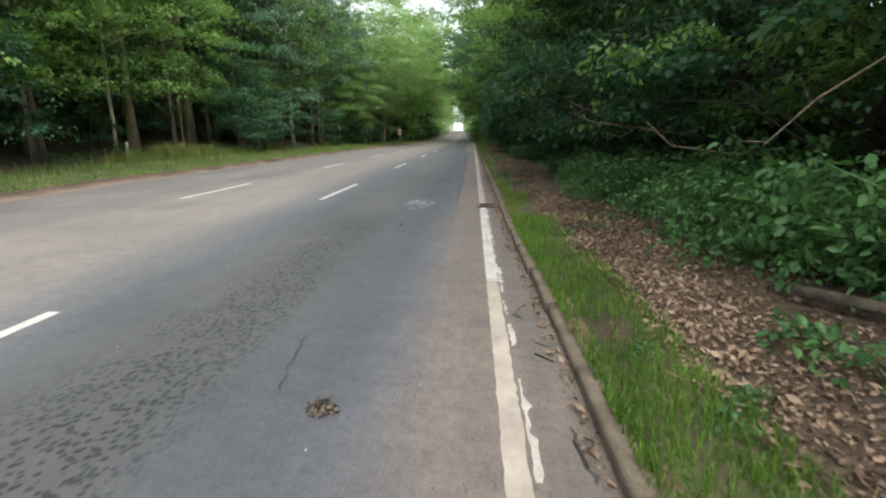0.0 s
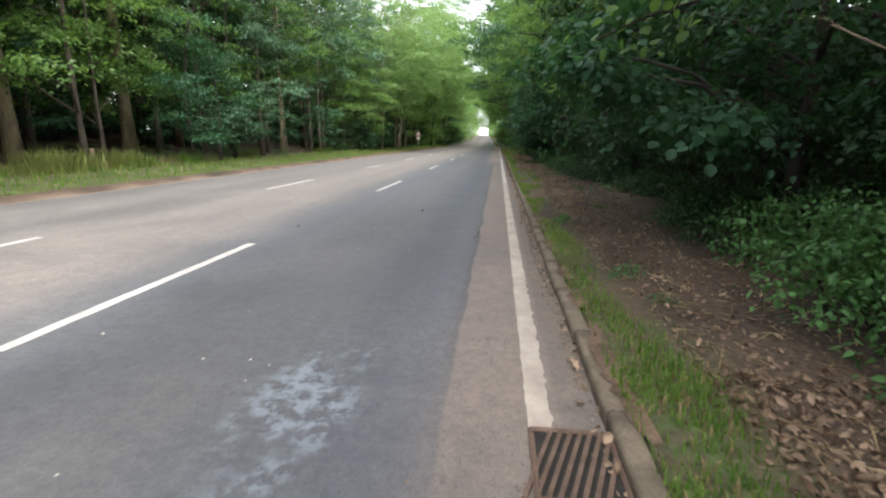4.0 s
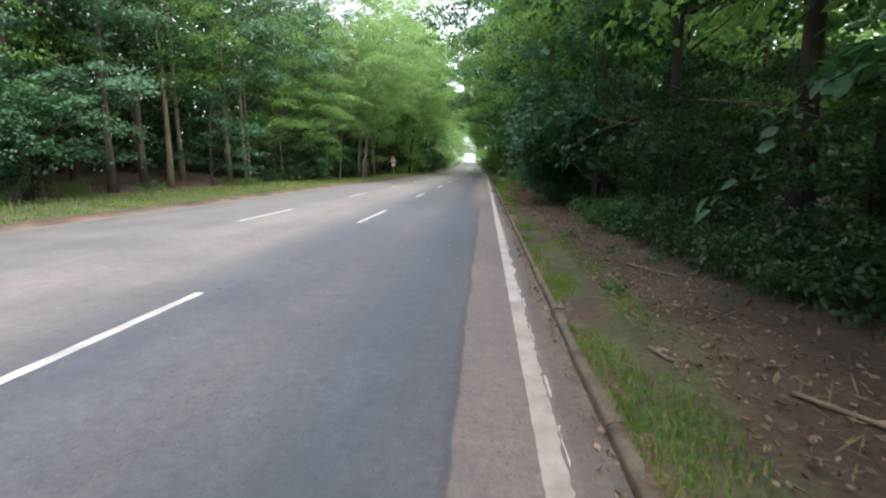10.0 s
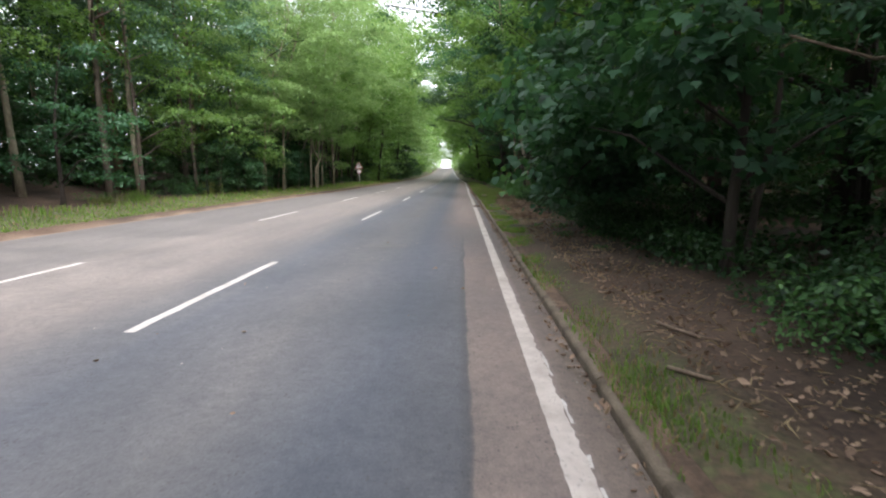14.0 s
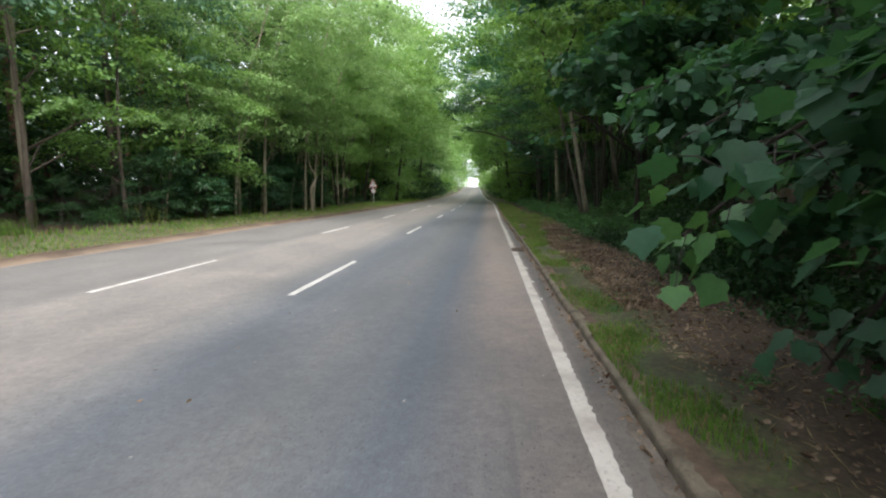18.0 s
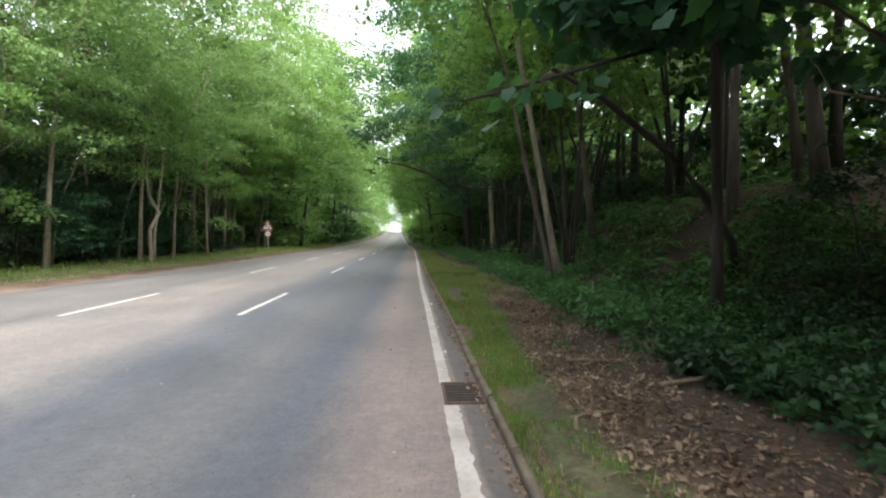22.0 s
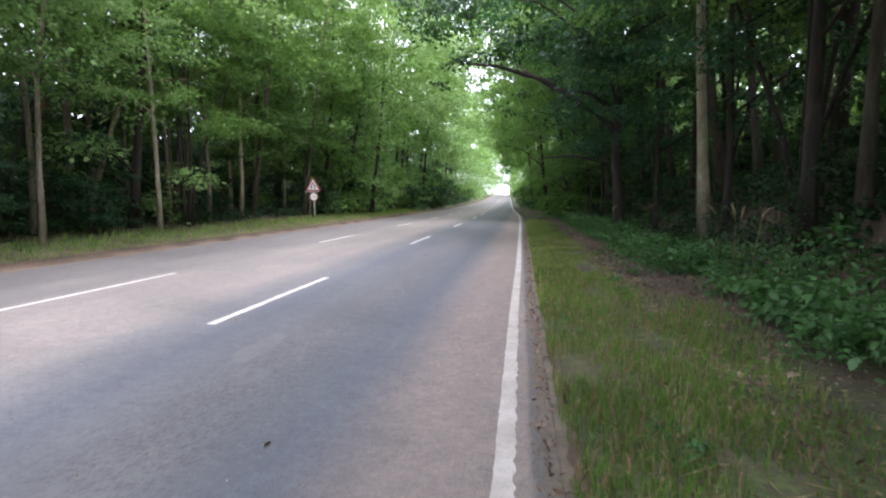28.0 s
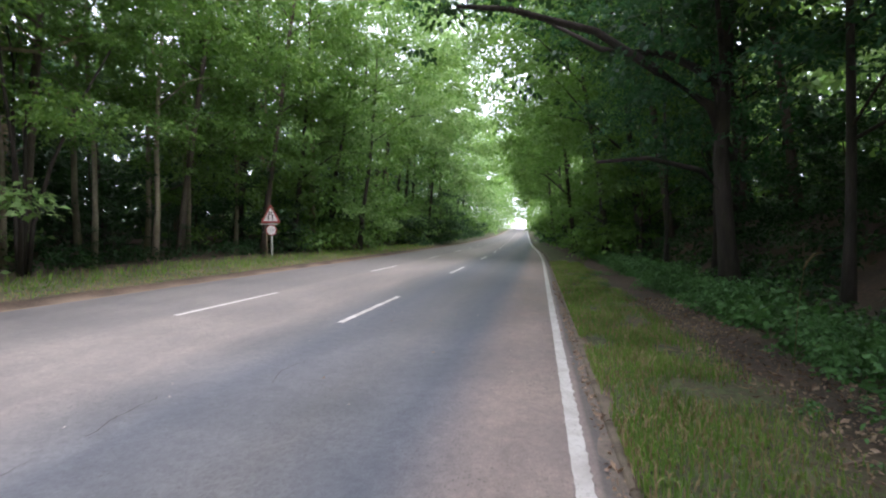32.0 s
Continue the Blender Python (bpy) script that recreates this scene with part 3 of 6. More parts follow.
def ragged_strip(x0, x1, y0, y1, step, seed, rag0=0.004, rag1=0.012, lift=0.004, base=None):
    """A strip of paint with chipped sides."""
    rng = random.Random(seed)
    k = max(2, round((y1 - y0) / step))
    verts, faces = [], []
    for i in range(k + 1):
        y = y0 + (y1 - y0) * i / k
        b = base(y) if base else 0.0
        z = rise(y) + lift
        verts += [(x0 + b + rng.uniform(-rag0, rag0), y, z), (x1 + b + rng.uniform(-rag1, rag1 * 0.6), y, z)]
        if i:
            faces.append((2 * i - 2, 2 * i - 1, 2 * i + 1, 2 * i))
    return verts, faces


# dashes of the two lane lines: 3 m of paint, 6 m of gap
for line_x, shift, lines in ((-3.07, 0.0, range(-2, 24)), (-5.84, -0.06, range(-2, 13))):
    for k in lines:
        y = 9.0 * k + shift
        part("lane_dash", ragged_strip(line_x - 0.05, line_x + 0.05, y, y + 3.0, 0.15, 100 + k, 0.006, 0.008, base=bend_x), PAINT, ROAD)

def line_shift(y):
    return bend_x(y) - 0.03 * hump(45, 50, y) * hump(59, 55, y)


# the edge line, in lengths worn apart, with a second older coat beside it near the start
breaks = [-40, 3.92, 3.98, 8.17, 8.62, 13.9, 21.0, 40.72, 41.28, 58.2, 76, 120, 200, 330]
for a, b in zip(breaks, breaks[1:]):
    if (a, b) in ((8.17, 8.62), (40.72, 41.28)):
        continue
    wide = 0.10 if a < 3.9 else 0.125 if a < 8.3 else (0.118 if a < 38 else 0.105)
    part("edge_line", ragged_strip(0.0, wide, a, b - 0.01, 0.045 if b < 80 else 2.0, int(a * 7) + 500, 0.004, 0.008 if a < 3.9 else 0.03 if a < 8.3 else 0.013, base=line_shift), PAINT if 3.9 < a < 8.3 or a >= 58 else PAINT_DULL if a < 20 else PAINT_OLD, ROAD)
old = random.Random(4)
y = 0.4
while y < 3.9:
    ln = old.uniform(0.2, 0.8)
    if not 7.9 < y < 8.9:
        w = old.uniform(0.01, 0.03)
        part("old_paint_flake", ragged_strip(0.114, 0.118 + w, y, y + ln, 0.05, int(y * 50), 0.006, 0.026, 0.0045), PAINT_OLD, ROAD)
    y += ln + old.uniform(0.06, 0.5)
y = 18.5
while y < 27:
    ln = old.uniform(0.08, 0.4)
    part("old_paint_flake", ragged_strip(0.122, 0.128 + old.uniform(0.006, 0.018), y, y + ln, 0.05, int(y * 50), 0.004, 0.01, 0.0045), PAINT, ROAD)
    y += ln + old.uniform(0.1, 0.7)
y = 36.0
while y < 50:
    ln = old.uniform(0.06, 0.25)
    if not 40.5 < y < 41.5:
        part("old_paint_flake", ragged_strip(0.12, 0.12 + old.uniform(0.02, 0.05), y, y + ln, 0.05, int(y * 50), 0.008, 0.012, 0.0045), PAINT, ROAD)
    y += ln + old.uniform(0.5, 2.4)

# dirt that has gathered in the gutter
part("gutter_dirt", join(*[ragged_strip(right_edge(a + 0.5) - 0.07, right_edge(a + 0.5) + 0.01, a, a + 0.98, 0.08, int(a) + 900, 0.03, 0.0, 0.0035) for a in range(-4, 76) if a not in (8, 40, 41)]), GUTTER, ROAD)

# mends and stains with outlines of their own
PATCH = make_plain("asphalt_mend", (0.13, 0.128, 0.13), (0.1, 0.1, 0.104), 4, 0.7, 95, 0.4, 0.005)


def blob_patch(x, y, rx, ry, seed, lift=0.003):
    rng = random.Random(seed)
    ring = [(x + rx * math.cos(a) * rng.uniform(0.7, 1.1), y + ry * math.sin(a) * rng.uniform(0.7, 1.1), lift) for a in [2 * math.pi * i / 22 for i in range(22)]]
    return [(x, y, lift)] + ring, [(0, 1 + i, 1 + (i + 1) % 22) for i in range(22)]


for x, y, rx, ry, s in ((-1.75, 31.5, 0.45, 0.22, 2), (-2.15, 53.4, 0.13, 0.5, 4)):
    part("asphalt_mend", blob_patch(x, y, rx, ry, s), PATCH, ROAD)

# cracks in the surface
CRACK = make_plain("crack_dark", (0.06, 0.056, 0.052), (0.035, 0.032, 0.03), 20, 0.95)


def crack_line(points, width, seed):
    rng = random.Random(seed)
    path = []
    for (x0, y0), (x1, y1) in zip(points, points[1:]):
        k = max(2, round(math.hypot(x1 - x0, y1 - y0) / 0.05))
        path += [(x0 + (x1 - x0) * i / k + rng.gauss(0, 0.010), y0 + (y1 - y0) * i / k) for i in range(k)]
    verts, faces = [], []
    for i, (x, y) in enumerate(path):
        w = width * rng.uniform(0.3, 1.2) * (1 if 0 < i < len(path) - 1 else 0.2)
        verts += [(x - w, y + rng.uniform(-0.01, 0.01), 0.0052), (x + w, y + rng.uniform(-0.01, 0.01), 0.0052)]
        if i:
            faces.append((2 * i - 2, 2 * i - 1, 2 * i + 1, 2 * i))
    return verts, faces


for k, (pts, w) in enumerate((
        ([(-1.15, 2.7), (-1.12, 2.4), (-1.06, 2.0)], 0.006), ([(0.14, 3.2), (0.26, 3.05)], 0.008), ([(0.22, 2.75), (0.38, 2.6)], 0.008), ([(0.3, 1.85), (0.33, 1.45)], 0.01),
        ([(0.42, 2.9), (0.43, 3.5), (0.42, 4.1)], 0.007), ([(0.0, 7.95), (0.07, 7.8), (0.1, 7.55), (0.15, 7.4)], 0.008), ([(0.15, 5.2), (0.1, 5.35), (0.14, 5.6)], 0.006), ([(0.0, 6.3), (0.08, 6.4), (0.16, 6.35)], 0.005), ([(0.09, 6.4), (0.1, 6.9), (0.04, 7.3)], 0.004), ([(0.16, 4.4), (0.08, 4.55), (0.0, 4.5)], 0.005), ([(0.2, 5.0), (0.3, 5.5), (0.27, 6.2), (0.33, 7.0)], 0.007), ([(0.06, 5.4), (0.05, 6.0)], 0.004),
        ([(0.27, 11.1), (0.24, 12.0), (0.28, 12.9)], 0.005), ([(0.24, 14.2), (0.27, 15.6)], 0.005), ([(0.22, 21.1), (0.26, 22.0)], 0.005), ([(0.24, 36.5), (0.26, 37.6)], 0.006),
        ([(-3.02, 58.35), (-3.1, 58.7)], 0.004), ([(-3.05, 58.95), (-3.16, 59.3), (-3.19, 59.75)], 0.004), ([(-2.5, 60.2), (-2.62, 60.6), (-2.55, 61.0)], 0.004), ([(-0.42, 12.6), (-0.4, 13.3)], 0.01), ([(-0.15, 16.3), (0.0, 16.35)], 0.01), ([(0.2, 49.5), (0.17, 50.4)], 0.005))):
    part("crack", crack_line(pts, w, k), CRACK, ROAD)

# kerb stones
kerb = root("kerb", pose(0, 0, 0), "weathered low concrete kerb between road and verge", "kerb", kind="structure")


def kerb_stone():
    bm = bmesh.new()
    bmesh.ops.create_cube(bm, size=1.0)
    for v in bm.verts:
        v.co = Vector((0.05 + v.co.x * 0.10, v.co.y * 0.905, -0.06 + (v.co.z + 0.5) * 0.135))
    top = [e for e in bm.edges if all(v.co.z > 0 for v in e.verts) and all(v.co.x < 0.02 for v in e.verts)]
    bmesh.ops.bevel(bm, geom=top, offset=0.028, segments=3, affect="EDGES", profile=0.5)
    return bm


first_kerb = None
kr = random.Random(8)
for k in range(-6, 84):
    y = k * 0.915
    if first_kerb is None:
        ob = first_kerb = part("kerb_stone", kerb_stone(), KERB, kerb)
    else:
        ob = new("kerb_stone", first_kerb.data)
        ob.parent = kerb
    ob.matrix_basis = pose(right_edge(y) + kr.uniform(-0.006, 0.006), y, rise(y) + 0.006 + kr.uniform(-0.012, 0.004) - 0.055 * hump(40, 50, y), kr.uniform(-0.5, 0.5), kr.uniform(-2, 2), kr.uniform(-0.5, 0.5))

# soil and leaf mould that has crept over the kerb
spill = random.Random(21)
y = -1.5
while y < 76:
    ln = spill.uniform(0.4, 1.6) * (1.0 + 0.9 * hump(16, 24, y))
    e = right_edge(y + ln / 2)
    k = max(6, round(ln / 0.05))
    verts = []
    for n in range(k + 1):
        w = (0.105 if spill.random() < 0.85 else 0.07) * abs(math.sin(math.pi * n / k)) ** 0.6 * spill.uniform(0.6, 1.0)
        q, h = y + ln * n / k, 0.083 - 0.055 * hump(40, 50, y)
        verts += [(e + 0.135 - w, q, h), (e + 0.145 - 0.5 * w, q, h + 0.006), (e + 0.17, q, h + 0.008)]
    part("soil_spill", (verts, [(3 * n + m, 3 * n + m + 1, 3 * n + m + 4, 3 * n + m + 3) for n in range(k) for m in (0, 1)]), SOIL, kerb, "crumbled brown soil over the kerb")
    y += ln * 0.9 + spill.uniform(0.0, 0.7) * (1.0 - 0.8 * hump(16, 24, y))


# ---- trees beside the road ----
def spot(x, y, turn=0.0, size=1.0, sink=0.0):
    return pose(x, y, ground_z(x, y) - sink, 0, 0, turn) @ Matrix.Diagonal((size, size, size, 1))


WOOD_LEFT, WOOD_RIGHT, DEEP = "trees along the far verge", "trees along the near verge", "trees deep in the wood"

# trees whose low boughs hang over the footway; x grows away from the road
curtain = []
for i, (leaf, low) in enumerate(((LEAF_DEEP, 1.5), (LEAF_MID, 1.5), (LEAF_BLUE, 1.35), (LEAF_DEEP, 1.3))):
    curtain.append(grow_tree(
        "roadside_tree", 20 + i, spot((4.9, 5.0, 4.1, 4.4)[i], (2.6, 6.6, 11.6, 15.6)[i]), BARK_DARK, leaf, 12.5, 0.15,
        [(-1.0, 0, low + 0.15, 1.2, 2.5, 0.4, 40), (-0.5, 0, 3.1, 2.6, 2.7, 1.3, 62), (0.8, 0, 1.7, 1.5, 2.4, 1.2, 26), (-2.6, 0, 6.2, 3.8, 2.9, 1.8, 50), (-3.2, 0, 9.8, 4.2, 3.0, 2.4, 50)],
        "broad-leaved tree with low leafy boughs hanging over the verge", WOOD_RIGHT, 0.105, 46, 9, spray=0.8, droop=0.45, flat=0.17, shape=POINTED))
CURTAIN_MORE = ((0, 4.9, -6.0, 20), (3, 4.7, 9.4, -14), (2, 4.8, 30.2, -8), (0, 4.8, 38.4, 6), (1, 4.6, -10.5, 0), (2, 4.6, -16, 9))
for i, x, y, turn in CURTAIN_MORE:
    copy_thing(curtain[i], spot(x, y, turn))
for i, x, y, turn, size in ((2, 5.7, 18.8, 5, 1.35), (1, 6.2, 22.8, 12, 1.35), (0, 6.6, 13.6, 0, 1.3), (3, 7.4, 8.6, 0, 1.3)):
    copy_thing(curtain[i], spot(x, y, turn, size))

# the dense bush that reaches out over the path half way
grow_tree("hazel_bush", 31, spot(2.42, 28.6), BARK_DARK, LEAF_BLUE, 4.2, 0.07,
                     [(-0.85, 1.0, 1.7, 1.2, 1.9, 0.5, 60), (-0.7, 1.0, 2.6, 1.7, 2.0, 0.9, 70), (-0.2, 0.6, 3.9, 1.9, 1.9, 1.0, 50), (0.9, 0.2, 2.2, 1.2, 2.2, 1.2, 40)],
                     "dense dark green maple bush leaning over the dirt path", WOOD_RIGHT, 0.15, 24, 8, spray=0.6, droop=0.4, fork=0.3, shape=MAPLE)

# tall trees with clear stems on the bank
clear = []
for i, (bark, leaf, r) in enumerate(((BARK_LIGHT, LEAF_MID, 0.08), (BARK_DARK, LEAF_DEEP, 0.15), (BARK_GREY, LEAF_MID, 0.085), (BARK_DARK, LEAF_MID, 0.075))):
    clear.append(grow_tree(
        "woodland_tree", 40 + i, spot((3.0, 4.0, 5.2, 6.0)[i], (47.05, 23.4, 44.8, 51.0)[i]), bark, leaf, 14.0, r,
        [(-0.4, 0, 5.6, 2.6, 2.6, 1.5, 50), (-1.2, 0, 8.6, 3.4, 3.2, 2.2, 80), (-0.6, 0, 12.0, 3.0, 3.0, 2.4, 60)],
        ("pale-barked tree leaning slightly, on the bank", "dark-barked tree with a clear straight stem", "slender brown tree on the bank", "thin dark tree among undergrowth")[i],
        WOOD_RIGHT, 0.19, 34, 8, lean=((-1.8, 0.3), (-0.2, 0.3), (-0.3, 0.2), (0.5, 0.1))[i], bow=(-0.25, 0, 0.2, -0.3)[i], sway=(0.3, 0.25, 0.6, 0.7)[i], spray=0.75))
CLEAR_MORE = ((1, 4.6, 18.9, 20, 0.85), (3, 3.6, 20.6, 120, 0.85), (1, 5.6, 21.6, 310, 0.9), (1, 3.95, 27.8, 40, 0.95), (1, 6.4, 25.4, 150, 1.0), (3, 5.3, 30.6, 75, 1.0), (3, 7.2, 21.5, 10, 1.1), (2, 5.8, 35.5, 30, 1.0),
              (3, 4.6, 40.8, 100, 1.0), (2, 6.8, 47.6, 60, 1.1), (3, 4.4, 53.2, 200, 0.9), (2, 4.2, 56.2, 310, 0.9),
              (1, 8.6, 55.5, 100, 1.1), (1, 3.75, 56.5, 60, 0.66), (3, 3.05, 41.95, 40, 0.8), (2, 7.0, 64.2, 40, 1.0), (3, 5.0, 70.6, 90, 1.0), (2, 6.1, 73.0, 200, 1.1), (3, 4.3, 62.4, 20, 0.8),
              (2, 3.7, 52.0, 15, 0.7), (3, 3.9, 55.0, 260, 0.7), (1, 6.0, 60.0, 220, 0.9), (3, 8.0, 67.0, 130, 1.0), (2, 9.0, 71.0, 90, 1.0),
              (3, 4.8, 17.8, 60, 1.0), (1, 7.6, 13.0, 210, 1.0), (3, 6.5, 8.0, 33, 1.0),
              (2, 7.8, 17.5, 20, 1.0), (3, 8.0, 38.0, 10, 1.0), (2, 7.0, 3.0, 10, 1.0), (2, 7.5, 42.0, 200, 1.0))
for i, x, y, turn, size in CLEAR_MORE:
    copy_thing(clear[i], spot(x, y, turn, size))

grow_tree("birch_tree", 48, spot(3.8, 60.0), BARK_PALE, LEAF_BLUE, 15.0, 0.115,
          [(-0.4, 0, 6.4, 2.4, 2.4, 1.3, 40), (-1.0, 0, 9.4, 3.0, 3.0, 2.0, 70), (-0.4, 0, 13.0, 2.6, 2.6, 2.0, 50)],
          "pale-barked birch standing in the nettles on the bank", WOOD_RIGHT, 0.17, 34, 8, lean=(-0.9, 0.2), sway=0.25, spray=0.75)
# the dark oak whose boughs cross above the road, and the leaning stem
oak = grow_tree("oak_tree", 61, spot(3.4, 66.2), BARK_DARK, LEAF_DEEP, 11.0, 0.165,
                [(-2.8, -0.3, 5.6, 3.2, 2.8, 1.0, 75), (-3.4, 0.6, 8.0, 3.8, 3.2, 1.6, 85), (1.4, 0, 6.4, 2.8, 3.2, 2.2, 70), (0, 0, 10.4, 3.6, 3.2, 2.0, 70)],
                "dark crooked oak with boughs reaching across the road", WOOD_RIGHT, 0.17, 36, 12, lean=(-0.7, 0.0), sway=0.6, spray=0.7)
for pts, r in (([(-0.1, 0, 2.6), (-0.5, -0.1, 3.6), (-1.5, -0.2, 4.3), (-2.6, -0.4, 5.0), (-4.2, -0.5, 5.5), (-5.2, -0.6, 5.6)], 0.12),
               ([(-0.3, 0, 4.1), (-1.2, 0.2, 4.7), (-2.4, 0.5, 5.0), (-3.6, 0.9, 5.9)], 0.09),
               ([(0.0, 0, 1.7), (-0.7, -0.3, 2.4), (-1.7, -0.6, 2.6), (-2.6, -0.9, 2.5)], 0.07)):
    smooth(part("limb", tube(pts, [r * (1 - 0.8 * k / len(pts)) for k in range(len(pts))], 7), BARK_DARK, oak))
for pts, r in (([(-1.5, 0.1, 6.2), (-2.6, 0.2, 7.6), (-4.4, 0.3, 8.5), (-7.0, 0.2, 8.9)], 0.06), ([(-1.2, 0.1, 5.2), (-0.6, 0.4, 6.6), (-1.4, 0.6, 8.4), (-3.6, 0.8, 10.2)], 0.05)):
    smooth(part("limb", tube(pts, [r * (1 - 0.8 * k / len(pts)) for k in range(len(pts))], 7), BARK_DARK, clear[0]))
ash = grow_tree("ash_tree", 67, spot(4.3, 48.6), BARK_GREY, LEAF_BLUE, 11.0, 0.085,
          [(-5.0, 0, 8.7, 3.4, 3.0, 1.3, 75), (-6.4, 0.4, 10.8, 3.4, 3.0, 1.6, 70), (-2.6, 0, 9.6, 2.4, 2.6, 1.4, 40)],
          "slender ash whose long boughs reach out high over the road", WOOD_RIGHT, 0.13, 38, 10, lean=(-2.2, 0), bow=0.3, sway=0.3, spray=0.8, droop=0.4, flat=0.16)
for x, y, size in ((5.2, 61.0, 0.95), (5.0, 77.0, 1.2)):
    copy_thing(ash, spot(x, y, 8, size))
leaning = grow_tree("leaning_tree", 66, spot(2.8, 47.0), BARK_GREY, LEAF_MID, 7.5, 0.06,
                    [(-2.6, 0, 6.4, 1.8, 2.0, 1.0, 40), (-3.2, 0.3, 8.0, 2.2, 2.2, 1.3, 40)], "grey trunk leaning out of the bank towards the road", WOOD_RIGHT,
                    0.13, 32, 5, lean=(-2.7, -0.3), bow=0.45, sway=0.35)

# coppiced stems rising together from one stool
def grow_coppice(seed, m, bark, leaf):
    ob = grow_tree("coppice_tree", seed, m, bark, leaf, 8.0, 0.06, [(-0.6, 0, 5.4, 2.0, 2.2, 1.2, 36), (-0.8, 0, 7.4, 2.2, 2.4, 1.4, 40)],
                   "cluster of thin leaning stems on the bank", WOOD_RIGHT, 0.17, 30, 6, lean=(-0.8, 0.3), sway=0.4, spray=0.7)
    rng = random.Random(seed)
    for k in range(3):
        a, ln = rng.uniform(0, 6.28), rng.uniform(0.8, 2.2)
        top = rng.uniform(5.0, 7.5)
        pts = [(0.12 * math.cos(a), 0.12 * math.sin(a), -0.2)] + [(ln * u ** 1.3 * math.cos(a) + 0.08 * math.sin(5 * u + k), ln * u ** 1.3 * math.sin(a), top * u) for u in (0.2, 0.45, 0.7, 1.0)]
        smooth(part("trunk", tube(pts, [0.06, 0.05, 0.045, 0.035, 0.02], 7), bark, ob))
    return ob


coppice = grow_coppice(150, spot(4.4, 50.6), BARK_DARK, LEAF_MID)
for x, y, turn, size in ((5.0, 54.6, 80, 0.9), (4.4, 57.9, 200, 0.9), (5.6, 64.0, 300, 1.0), (6.2, 48.4, 40, 1.0), (-11.9, 65.2, 20, 1.0), (-12.6, 59.4, 160, 0.9), (6.0, 53.0, 250, 1.0), (3.5, 48.0, 150, 0.75)):
    copy_thing(coppice, spot(x, y, turn, size))

# left of the road: straight stems with foliage hanging before them
left_kinds = []
for i, (bark, leaf, h, r, z0, out) in enumerate(((BARK_BROWN, LEAF_MID, 16, 0.19, 6.0, 0.2), (BARK_LIGHT, LEAF_MID, 15, 0.085, 4.4, 0.6), (BARK_PALE, LEAF_MID, 16, 0.095, 6.6, 0.8),
                                                 (BARK_PINE, LEAF_PINE, 18, 0.17, 8.5, 0.0), (BARK_LIGHT, LEAF_LIT, 15, 0.06, 3.8, 1.2))):
    left_kinds.append(grow_tree(
        "woodland_tree", 70 + i, spot((-14.15, -13.6, -13.1, -20.0, -10.9)[i], (19.25, 75.5, 70.4, 24.0, 59.0)[i]), bark, leaf, h, r,
        [(out, 0, z0 + 0.4, 2.2, 2.6, 1.6, 60), (out + 0.7, 0, z0 + 3.4, 3.4, 3.1, 2.1, 80), (out + 1.6, 0, z0 + 7.2, 4.2, 3.1, 2.8, 84)],
        ("tall tree with a straight light brown trunk", "slim brown tree at the wood's edge", "leaning birch with pale peeling bark", "tall pine with a reddish trunk", "bright green young tree leaning out to the light")[i],
        WOOD_LEFT, (0.14, 0.13, 0.13, 0.17, 0.105)[i], (38, 40, 40, 36, 60)[i], 8, lean=((0, 0), (0.2, 0.2), (1.3, 0.5), (0, 0), (1.0, 0))[i], sway=(0.15, 0.5, 0.85, 0.1, 1.4)[i], spray=0.85, droop=0.4, flat=0.16))
LEFT_MORE = ((1, -13.0, 10.4, 90, 0.8), (1, -12.8, 5.4, 140, 0.8), (1, -13.0, 1.5, 10, 0.8), (1, -12.6, 60.2, 0, 0.9), (1, -12.4, 64.4, 70, 0.9),
             (2, -13.35, 17.1, 20, 0.75), (3, -15.9, 44.6, 10, 1.0), (0, -17.4, 46.0, 160, 1.0), (1, -13.8, 42.9, 190, 1.2), (1, -14.5, 38.2, 130, 1.25), (0, -13.9, 36.4, 20, 0.7), (0, -15.0, 24.8, 200, 1.2),
             (4, -11.8, 50.8, 0, 1.05), (4, -11.2, 52.0, 30, 1.25), (4, -10.9, 56.4, -20, 1.2), (1, -12.4, 55.6, 40, 0.8), (1, -13.0, 65.6, 60, 0.8),
             (1, -13.9, 66.8, -10, 0.95), (1, -13.2, 68.2, 40, 0.95), (1, -14.5, 68.9, 200, 1.1), (1, -13.7, 62.3, -30, 1.3), (2, -14.2, 71.2, 15, 0.9),
             (1, -11.0, 62.8, 110, 0.8), (3, -18.6, 19.0, 0, 1.0), (3, -17.2, 21.5, 90, 1.0), (3, -19.0, 27.5, 200, 0.95), (3, -16.2, 29.5, 120, 1.05),
             (3, -17.6, 35.0, 70, 1.0), (0, -14.6, 12.5, 20, 1.0), (1, -13.8, 9.0, 60, 1.0), (1, -13.2, 13.6, 300, 0.9),
             (0, -15.0, 4.5, 10, 1.0), (1, -13.6, 0.5, 50, 1.0), (3, -17.0, 38.5, 80, 1.0), (0, -14.8, 49.0, 100, 1.0), (3, -16.4, 53.0, 20, 1.0), (1, -13.6, 72.5, 10, 1.1),
             (0, -15.2, 60.0, 210, 1.0), (3, -16.8, 64.5, 45, 1.0), (1, -15.0, 74.0, 20, 1.0), (1, -13.5, 78.0, 20, 1.0), (0, -13.4, 82.5, 20, 1.1))
for i, x, y, turn, size in LEFT_MORE:
    copy_thing(left_kinds[i], spot(x, y, turn, size))

